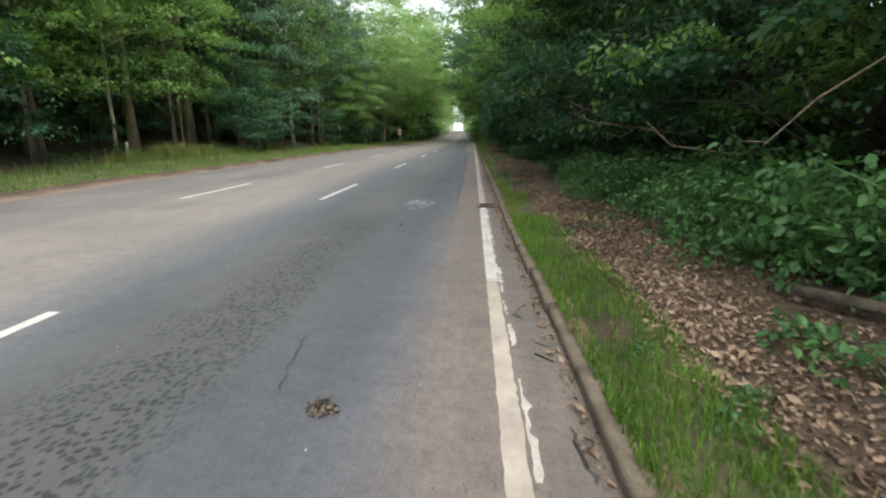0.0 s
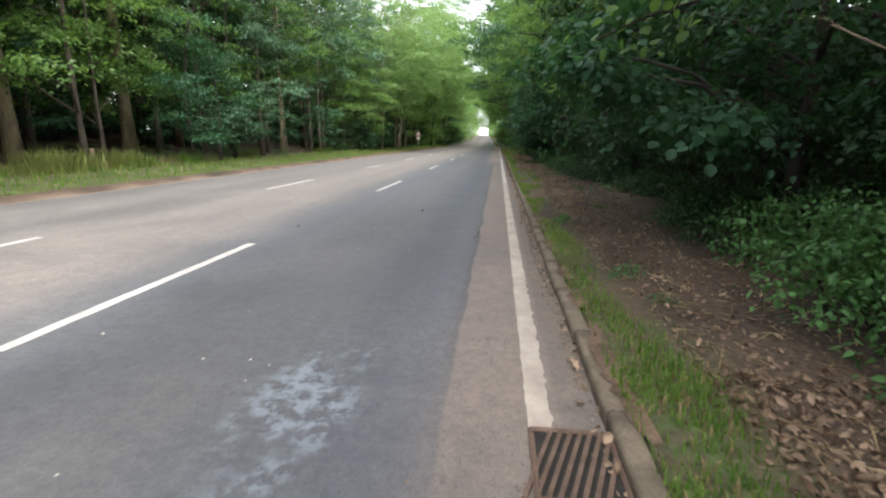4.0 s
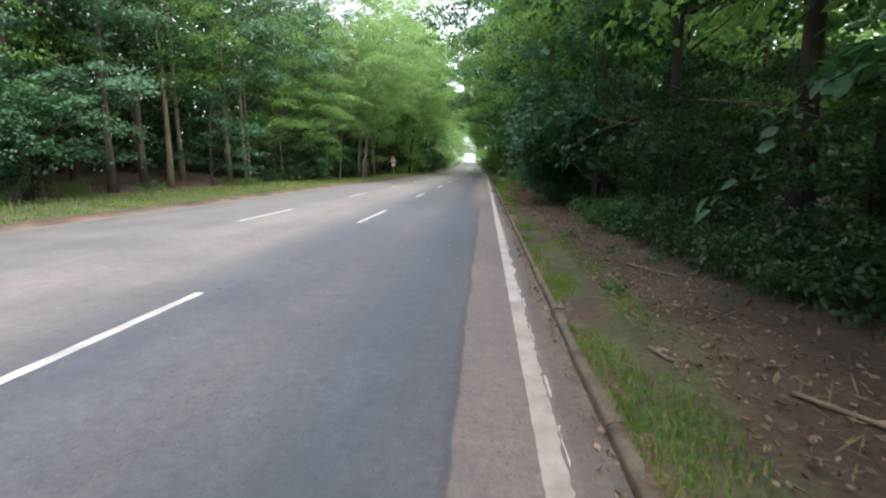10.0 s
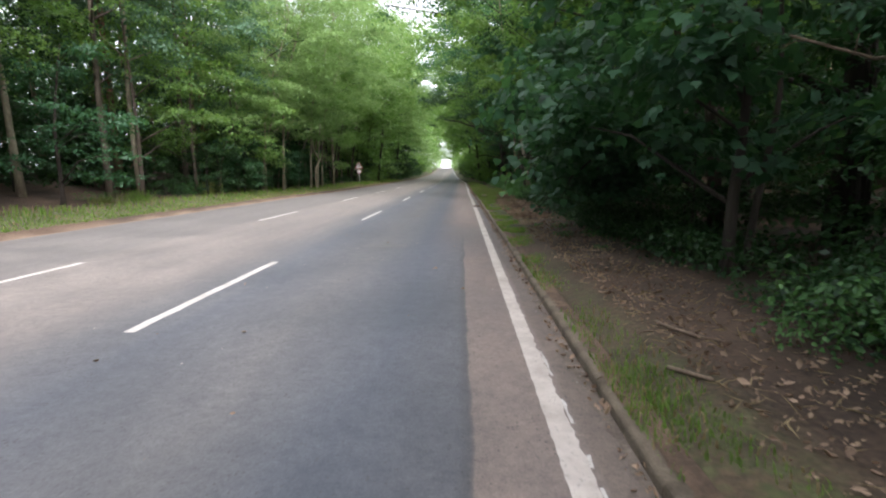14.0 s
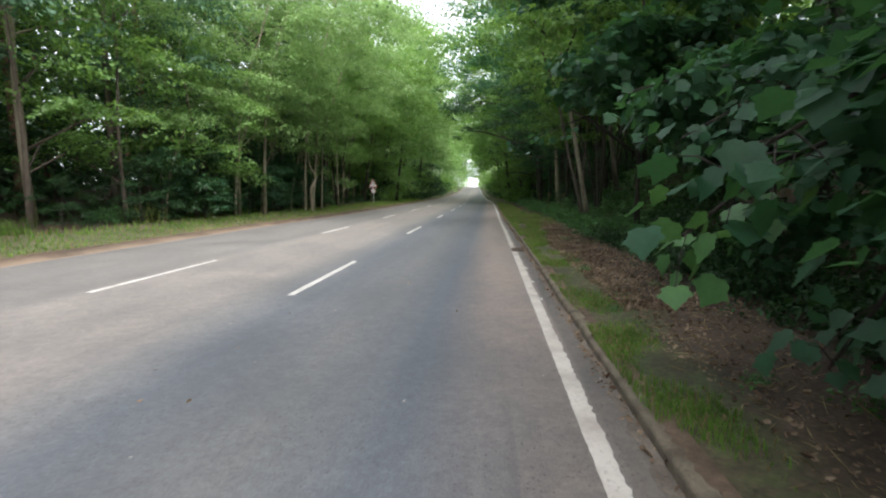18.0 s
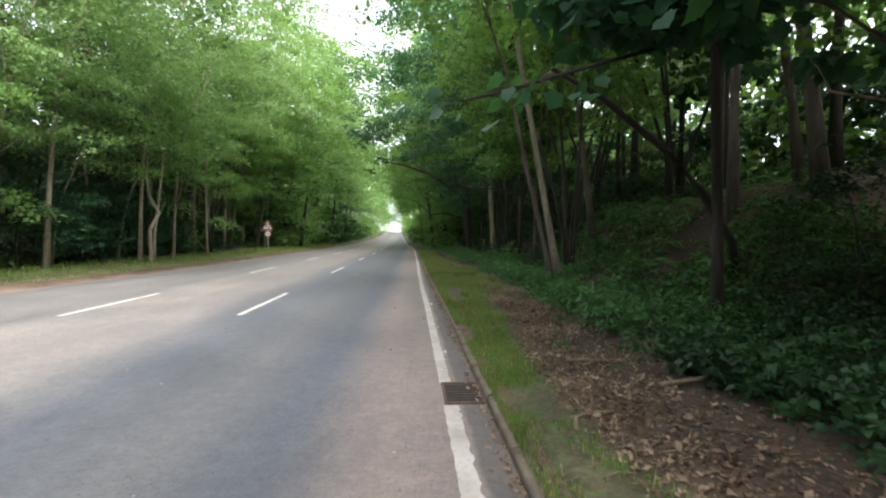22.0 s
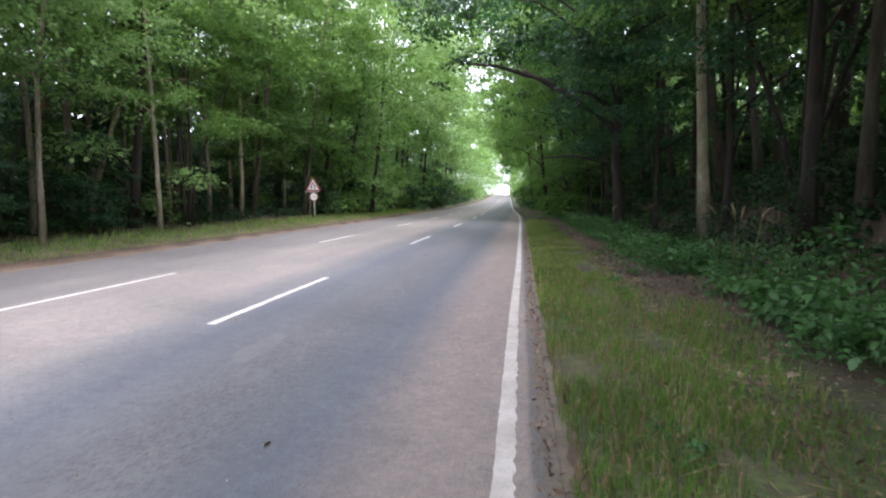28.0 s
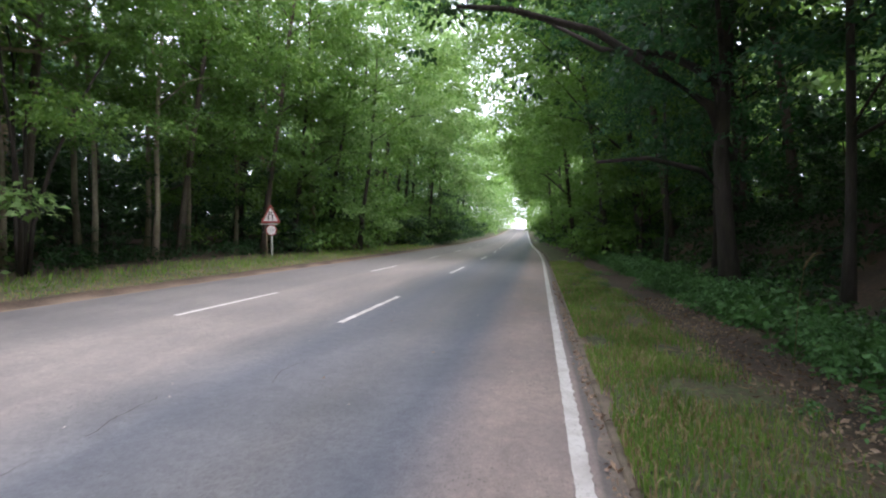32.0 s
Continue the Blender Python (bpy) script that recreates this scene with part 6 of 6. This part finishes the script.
def shade_edge(y):
    """Where the undergrowth begins beside the shaded path."""
    return 2.05 + 0.75 * hump(13, 15, y) * hump(20.6, 19.2, y)


ur = random.Random(31)
for k in range(40):
    y = ur.uniform(1.8, 12.0)
    out = abs(ur.gauss(0, 0.9))
    put_clump(brambles, k % 3, 2.15 + 0.6 * hump(4.2, 3.2, y) + out, y, ur.uniform(0, 360), ur.uniform(0.7, 0.95) + 0.32 * min(1, out))
for k in range(64):
    out = abs(ur.gauss(0, 0.75))
    y = ur.uniform(11.5, 41.0)
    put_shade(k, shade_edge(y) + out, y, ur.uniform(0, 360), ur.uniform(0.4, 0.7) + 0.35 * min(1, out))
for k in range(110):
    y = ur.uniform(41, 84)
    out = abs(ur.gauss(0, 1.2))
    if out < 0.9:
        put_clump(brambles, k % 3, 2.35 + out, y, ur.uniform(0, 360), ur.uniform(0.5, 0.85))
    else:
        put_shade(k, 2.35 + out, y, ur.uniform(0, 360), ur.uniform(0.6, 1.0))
for k, (x, y, size) in enumerate(((2.75, 3.5, 1.3), (3.2, 4.3, 1.6), (3.3, 2.7, 1.7), (2.7, 5.0, 1.2), (3.7, 3.5, 1.9), (2.9, 6.2, 1.2), (3.5, 5.4, 1.6), (3.2, 7.4, 1.3))):
    put_clump(brambles, k % 3, x, y, 80 * k, size)
for k, (x, y) in enumerate(((2.0, 26.0), (2.3, 26.5), (2.5, 25.6), (2.3, 25.0), (2.8, 26.0), (2.9, 26.8), (2.9, 25.0))):
    put_clump(brambles, k % 3, x, y, 50 * k, 0.8)
for k in range(10):
    put_shade(k, 2.1 + 0.14 * k % 1.2, 37.6 + 0.38 * k, 50 * k, 0.6 + 0.03 * k)
for k in range(24):
    put_clump(brambles, k % 3, -12.4 - abs(ur.gauss(0, 0.7)), ur.uniform(6, 84), ur.uniform(0, 360), ur.uniform(0.5, 0.9))
weeds = [build_clump("weed", 230 + i, 9, 0.15, 0.22, 9, 0.085, LEAF_BUSH, "small green weed on the leaf-strewn path") for i in range(2)]
WEEDS = [(1.6, 2.42, 0.75), (1.74, 2.1, 0.75), (0.92, 1.77, 0.5), (1.75, 2.55, 0.6), (1.05, 1.85, 0.45)]
WEEDS += [(ur.uniform(0.75, 1.95), ur.uniform(0, 75), ur.uniform(0.35, 0.7)) for k in range(48)]
for k, (x, y, size) in enumerate(WEEDS):
    m = spot(x, y, 77 * k, size)
    if k < 2:
        weeds[k].matrix_basis = m
    else:
        copy_thing(weeds[k % 2], m)

# leafy ground cover between the clumps and on the floor of the wood
def ground_cover(name, n, place, per, size, spread, mat, seed, label):
    rng = np.random.default_rng(seed)
    c = []
    while len(c) < n:
        x, y = place(rng)
        if noise.noise((x * 0.9, y * 0.7, 20.0)) + 0.45 > 0.9 * rng.random():
            c.append((x, y, ground_z(x, y) + rng.uniform(0.03, spread)))
    v, f = leaf_cloud(c, rng.uniform(0.12, 0.26, n), per, size, rng, 0.35, 0.4, POINTED)
    ob = cloud_part(name, v, f, mat, None, "stuff", label)
    ob["category"] = "plants"


def bank_edge(rng):
    y = rng.uniform(41.5, 78)
    return 2.2 + 0.2 * hump(47, 52, y) + abs(rng.normal(0, 0.65)), y


def shade_floor(rng):
    y = rng.uniform(19.5, 34) if rng.random() < 0.75 else rng.uniform(11.5, 19.5)
    return shade_edge(y) - 0.05 + abs(rng.normal(0, 0.8)), y


# these two covers use the darkened leaf in place of understory shade
ground_cover("bramble_patch", 1700, shade_floor, 9, 0.07, 0.42, LEAF_DEEP, 505, "bramble cover beside the path, leaves darkened to stand for deep shade")
ground_cover("nettle_patch", 1500, lambda rng: (2.15 + abs(rng.normal(0, 0.9)), rng.uniform(33, 43)), 9, 0.08, 0.36, LEAF_DEEP, 506, "plants between the path and the bushes, darkened to stand for shade")
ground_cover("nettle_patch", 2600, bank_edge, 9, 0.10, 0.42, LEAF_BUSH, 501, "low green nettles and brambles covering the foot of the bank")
# dark cover added on the bank in place of the shade there
ground_cover("ivy_patch", 2800, lambda rng: (rng.uniform(3.4, 8.5), rng.uniform(49.5, 76)), 8, 0.12, 0.25, LEAF_DEEP, 502, "dark ivy added over the bank to stand for its shade")
ground_cover("nettle_patch", 1500, lambda rng: (rng.uniform(2.4, 5.2), rng.uniform(40.5, 52)), 9, 0.10, 0.35, LEAF_BUSH, 504, "low green plants on the slope of the bank")
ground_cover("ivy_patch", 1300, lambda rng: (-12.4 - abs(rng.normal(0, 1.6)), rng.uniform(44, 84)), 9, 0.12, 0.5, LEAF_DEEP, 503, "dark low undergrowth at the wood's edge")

# ---- ferns ----
def build_fern(seed):
    rng = random.Random(seed)
    ob = root("fern", pose(0, 0, 0), "green fern with arching fronds", "plant", "undergrowth")
    for k in range(7):
        a = 2 * math.pi * k / 7 + rng.uniform(-0.3, 0.3)
        ln = rng.uniform(0.45, 0.7)
        verts, faces = [], []
        for s in range(1, 13):
            u = s / 12
            r, z = ln * u * 0.85, ln * (0.95 * u - 0.75 * u * u)
            w = 0.14 * ln / 0.6 * math.sin(math.pi * (0.12 + 0.88 * u)) ** 0.7 + 0.01
            for sx in (1, -1):
                n = len(verts)
                verts += [(r - 0.02, sx * 0.002, z), (r + 0.035, sx * w * 0.5, z - 0.01), (r + 0.045, sx * w, z - 0.03), (r + 0.005, sx * w * 0.5, z - 0.015)]
                faces.append((n, n + 1, n + 2, n + 3))
        c, q = math.cos(a), math.sin(a)
        part("frond", ([(x * c - y * q, x * q + y * c, z) for x, y, z in verts], faces), LEAF_BUSH, ob)
    return ob


fern = build_fern(3)
fern.matrix_basis = spot(2.6, 18.3, 0)
for x, y, s in ((3.1, 18.9, 1.1), (2.9, 19.8, 0.9), (5.0, 46.5, 1.3), (5.6, 47.4, 1.2), (6.2, 48.5, 1.2), (5.2, 49.5, 1.0), (6.6, 46.8, 1.3), (4.3, 44.6, 1.3), (4.7, 45.4, 1.1), (4.1, 46.2, 1.2), (4.9, 47.8, 1.3), (5.4, 45.9, 1.2), (4.5, 48.7, 1.1), (5.9, 44.3, 1.4), (5.2, 43.6, 1.2), (4.0, 49.8, 1.2), (-16.5, 24, 1.2), (-15.5, 27, 1.2)):
    copy_thing(fern, spot(x, y, x * 77 % 360, s))


# ---- grass, seed heads, fallen leaves ----
def blades(points, heights, rng, width, arch=1.0):
    n = len(points)
    p = np.asarray(points, float)
    h = np.asarray(heights, float)[:, None]
    a = rng.uniform(0, 2 * np.pi, n)
    d = np.stack([np.cos(a), np.sin(a), np.zeros(n)], 1)
    s = np.stack([-np.sin(a), np.cos(a), np.zeros(n)], 1) * width * rng.uniform(0.6, 1.3, n)[:, None]
    up = np.array([0, 0, 1.0])
    k = rng.uniform(0.15, 0.8, n)[:, None]
    mid = p + up * h * 0.6 + d * h * 0.25 * k * arch
    tip = p + up * h * (1 - 0.35 * k * arch) + d * h * 0.75 * k * arch
    v = np.stack([p - s, p + s, mid + s * 0.7, mid - s * 0.7, tip], 1).reshape(-1, 3)
    b = np.arange(n)[:, None] * 5
    return v, np.concatenate([b + np.array([0, 1, 2, 3]), b + np.array([3, 2, 4, 4])])


def grass_object(name, pts, hs, seed, width, mat, label):
    rng = np.random.default_rng(seed)
    n = len(pts)
    v, f = blades(pts, hs, rng, width)
    me = bpy.data.meshes.new(name)
    quads, tris = f[:n].tolist(), f[n:, :3].tolist()
    me.from_pydata(v.tolist(), [], quads + tris)
    me.materials.append(mat)
    return tagged(new(name, me), label, "grass", kind="stuff")


def build_tuft(seed, n, spread, height, mat, label):
    rng = np.random.default_rng(seed)
    ob = root("tall_grass", pose(0, 0, 0), label, "grass", "tall grasses")
    p = np.stack([rng.normal(0, spread, n), rng.normal(0, spread, n), np.zeros(n)], 1)
    v, f = blades(p, height * rng.uniform(0.35, 1.0, n), rng, 0.008, 1.7)
    part("blades", (v.tolist(), f[:n].tolist() + f[n:, :3].tolist()), mat, ob)
    return ob


tufts = [build_tuft(240 + i, 260, 0.34, (0.8, 0.65, 0.9)[i], (GRASS, PALE_GRASS, PALE_GRASS)[i], "tall arching pale green grass at the wood's edge") for i in range(3)]
tufts_used = set()
for k in range(34):
    x, y = -12.1 - abs(ur.gauss(0, 0.45)), 15.0 + ur.uniform(0, 9.5) if k < 26 else ur.uniform(26, 70)
    m = spot(x, y, ur.uniform(0, 360), ur.uniform(0.7, 1.1))
    if k % 3 in tufts_used:
        copy_thing(tufts[k % 3], m)
    else:
        tufts_used.add(k % 3)
        tufts[k % 3].matrix_basis = m
gr = random.Random(55)
near_pts, near_h, dry_pts, dry_h = [], [], [], []
while len(near_pts) < 100000:
    y = gr.uniform(-1.5, 78)
    far = hump(40, 48, y)
    d = gr.uniform(0.0, 0.2 + verge_width(y) * 1.2)
    r = right_edge(y) + 0.09 - 0.05 * far - 0.05 * hump(14, 22, y) * (1 - far)
    x = r + d
    n1 = 0.5 + 0.5 * noise.noise((x * 2.1, y * 1.1, 5.0))
    n2 = 0.5 + 0.5 * noise.noise((x * 0.9, y * 0.5, 9.0))
    w = verge_width(y) + 0.4 * (n2 - 0.5)
    if d > w * gr.uniform(0.5, 1.15) or n1 + far * 0.09 < gr.uniform(0.38, 0.68) or gr.random() > verge(y):
        continue
    p = (x, y, ground_z(max(x, right_edge(y) + 0.14), y) - 0.005)
    h = gr.uniform(0.018, 0.07) * (1.0 + 0.8 * far) * (0.55 + 0.9 * n2)
    if gr.random() < 0.14 + 0.1 * far:
        dry_pts.append(p)
        dry_h.append(h)
    else:
        near_pts.append(p)
        near_h.append(h)
for k in range(17000):
    y = -1 + 7.5 * gr.random() ** 1.3
    x = right_edge(y) + 0.06 + 0.55 * gr.random() ** 1.2
    if noise.noise((x * 1.6, y * 1.3, 2.0)) > gr.uniform(-0.75, 0.2):
        near_pts.append((x, y, ground_z(max(x, right_edge(y) + 0.14), y) - 0.005))
        near_h.append(gr.uniform(0.03, 0.12))
grass_object("verge_grass", near_pts, near_h, 1, 0.0035, GRASS, "short green grass along the near kerb")
left_pts, left_h = [], []
for k in range(42000):
    y = -4 + 104 * gr.random() ** 1.15
    e = 0.42 + abs(gr.gauss(0, 1.15))
    if e > 3.4:
        continue
    x = left_edge(y) - e
    tall = 0.5 + 0.5 * noise.noise((x * 0.8, y * 0.3, 1.0))
    p, h = (x, y, ground_z(x, y) - 0.01), gr.uniform(0.05, 0.14) * (0.6 + 1.2 * hump(0.6, 2.6, e)) * (0.7 + 0.8 * tall)
    if gr.random() < 0.24 + 0.4 * hump(38, 46, y) * hump(1.6, 0.8, e):
        dry_pts.append(p)
        dry_h.append(h)
    else:
        left_pts.append(p)
        left_h.append(h)
grass_object("verge_grass", left_pts, left_h, 2, 0.011, GRASS, "mown green grass along the far verge")
for k in range(600):
    y = gr.uniform(14, 25)
    x = -12.0 - abs(gr.gauss(0, 0.6))
    dry_pts.append((x, y, ground_z(x, y)))
    dry_h.append(gr.uniform(0.15, 0.45))
grass_object("dry_grass", dry_pts, dry_h, 3, 0.006, STRAW, "dry straw-coloured grass among the green")

litter_rng = np.random.default_rng(9)
lit = []
for k in range(30000):
    y = litter_rng.uniform(-1.5, 66) if k % 3 else litter_rng.uniform(-1.5, 9)
    far = hump(40, 48, y)
    x = right_edge(y) + 0.5 + 0.6 * far + abs(litter_rng.normal(0, 0.75))
    lit.append((x, y, ground_z(x, y) + 0.016))
for k in range(8000):
    y = 35 + 15 * litter_rng.random() ** 1.3
    x = right_edge(y) + 0.5 + 0.4 * hump(41, 45, y) + abs(litter_rng.normal(0, 0.6))
    lit.append((x, y, ground_z(x, y) + 0.016))
for k in range(6000):
    y, x = litter_rng.uniform(41, 53), litter_rng.uniform(2.6, 7.5)
    lit.append((x, y, ground_z(x, y) + 0.016))
for k in range(3800):
    y = litter_rng.uniform(-1, 70)
    x = right_edge(y) - abs(litter_rng.normal(0, 0.035)) - 0.005
    lit.append((x, y, 0.008))
for k in range(120):
    lit.append((litter_rng.uniform(-3, 0.1), litter_rng.uniform(0, 66), 0.006))
litter_rng.shuffle(lit)
small = len(lit) * 2 // 3
CURLED = (np.array([(0, 0, 0), (0.2, 0.25, 0.16), (0.3, 0.6, 0.2), (0, 1, 0.28), (-0.26, 0.55, 0.1), (-0.16, 0.25, 0.14), (0.02, 0.3, -0.04), (0.02, 0.65, 0.02)]),
          np.array([(0, 1, 6), (1, 2, 7), (1, 7, 6), (2, 3, 7), (7, 3, 4), (6, 7, 4), (6, 4, 5), (0, 6, 5)]))
va, fa = leaf_cloud(lit[:small], np.full(small, 0.02), 1, 0.034, litter_rng, 0.0, 0.8, CURLED)
vb, fb = leaf_cloud(lit[small:], np.full(len(lit) - small, 0.02), 1, 0.054, litter_rng, 0.0, 0.9, CURLED)
v, f = np.concatenate([va, vb]), np.concatenate([fa, fb + len(va)])
cloud_part("fallen_leaves", v, f, DEAD, None, "stuff", "brown and pale dry leaves scattered on the path")["category"] = "leaves"

straws = [(right_edge(y) + 0.45 + abs(litter_rng.normal(0, 0.7)), y) for y in litter_rng.uniform(-1, 66, 5200)]
STRAW_SHAPE = (np.array([(0, 0, 0), (0.025, 0.5, 0.02), (0, 1, 0), (-0.025, 0.5, 0.02)]), np.array([(0, 1, 2, 3)]))
v, f = leaf_cloud([(x, y, ground_z(x, y) + 0.02) for x, y in straws], np.full(len(straws), 0.02), 1, 0.15, litter_rng, 0.0, 0.1, STRAW_SHAPE)
v[:, 2] = np.maximum(v[:, 2], np.array([ground_z(x, y) + 0.006 for x, y in straws]).repeat(4))
cloud_part("plant_litter", v, f, STRAW, None, "stuff", "thin dry stalks scattered over the path")["category"] = "litter"

# loose grit on the asphalt
GRIT = make_plain("pale_grit", (0.5, 0.47, 0.43), (0.25, 0.23, 0.21), 30, 0.8)
gv, gf = [], []
for k in range(260):
    y = ur.uniform(0, 66)
    x = ur.uniform(-3.6, 0.3) if k % 3 else right_edge(y) - abs(ur.gauss(0, 0.08))
    r, n = ur.uniform(0.004, 0.012), len(gv)
    gv += [(x + r * ur.uniform(0.6, 1.2) * math.cos(a), y + r * math.sin(a), 0.001) for a in (0, 1.26, 2.51, 3.77, 5.03)] + [(x, y, r * 0.9)]
    gf += [(n + i, n + (i + 1) % 5, n + 5) for i in range(5)]
tagged(part("road_grit", (gv, gf), GRIT), "small pale stones lying on the asphalt", "grit", kind="stuff")

for x, y in ((2.55, 55.6), (2.7, 56.0), (2.4, 54.9), (2.9, 57.0), (2.2, 52.2), (2.6, 51.0), (3.0, 48.8), (2.5, 50.2), (2.2, 61.5), (2.4, 59.2)):
    s = root("seed_grass", spot(x, y, x * 300), "tall pale grass stem with a feathery seed head", "grass", "seeding grasses")
    smooth(part("stalk", tube([(0, 0, 0), (0.02, 0, 0.6), (0.07, 0, 1.0)], [0.004, 0.003, 0.002], 5), STRAW, s))
    smooth(part("seed_head", tube([(0.06, 0, 0.95), (0.09, 0, 1.03), (0.14, 0.01, 1.1), (0.2, 0.01, 1.12)], [0.003, 0.014, 0.012, 0.002], 6), STRAW, s))
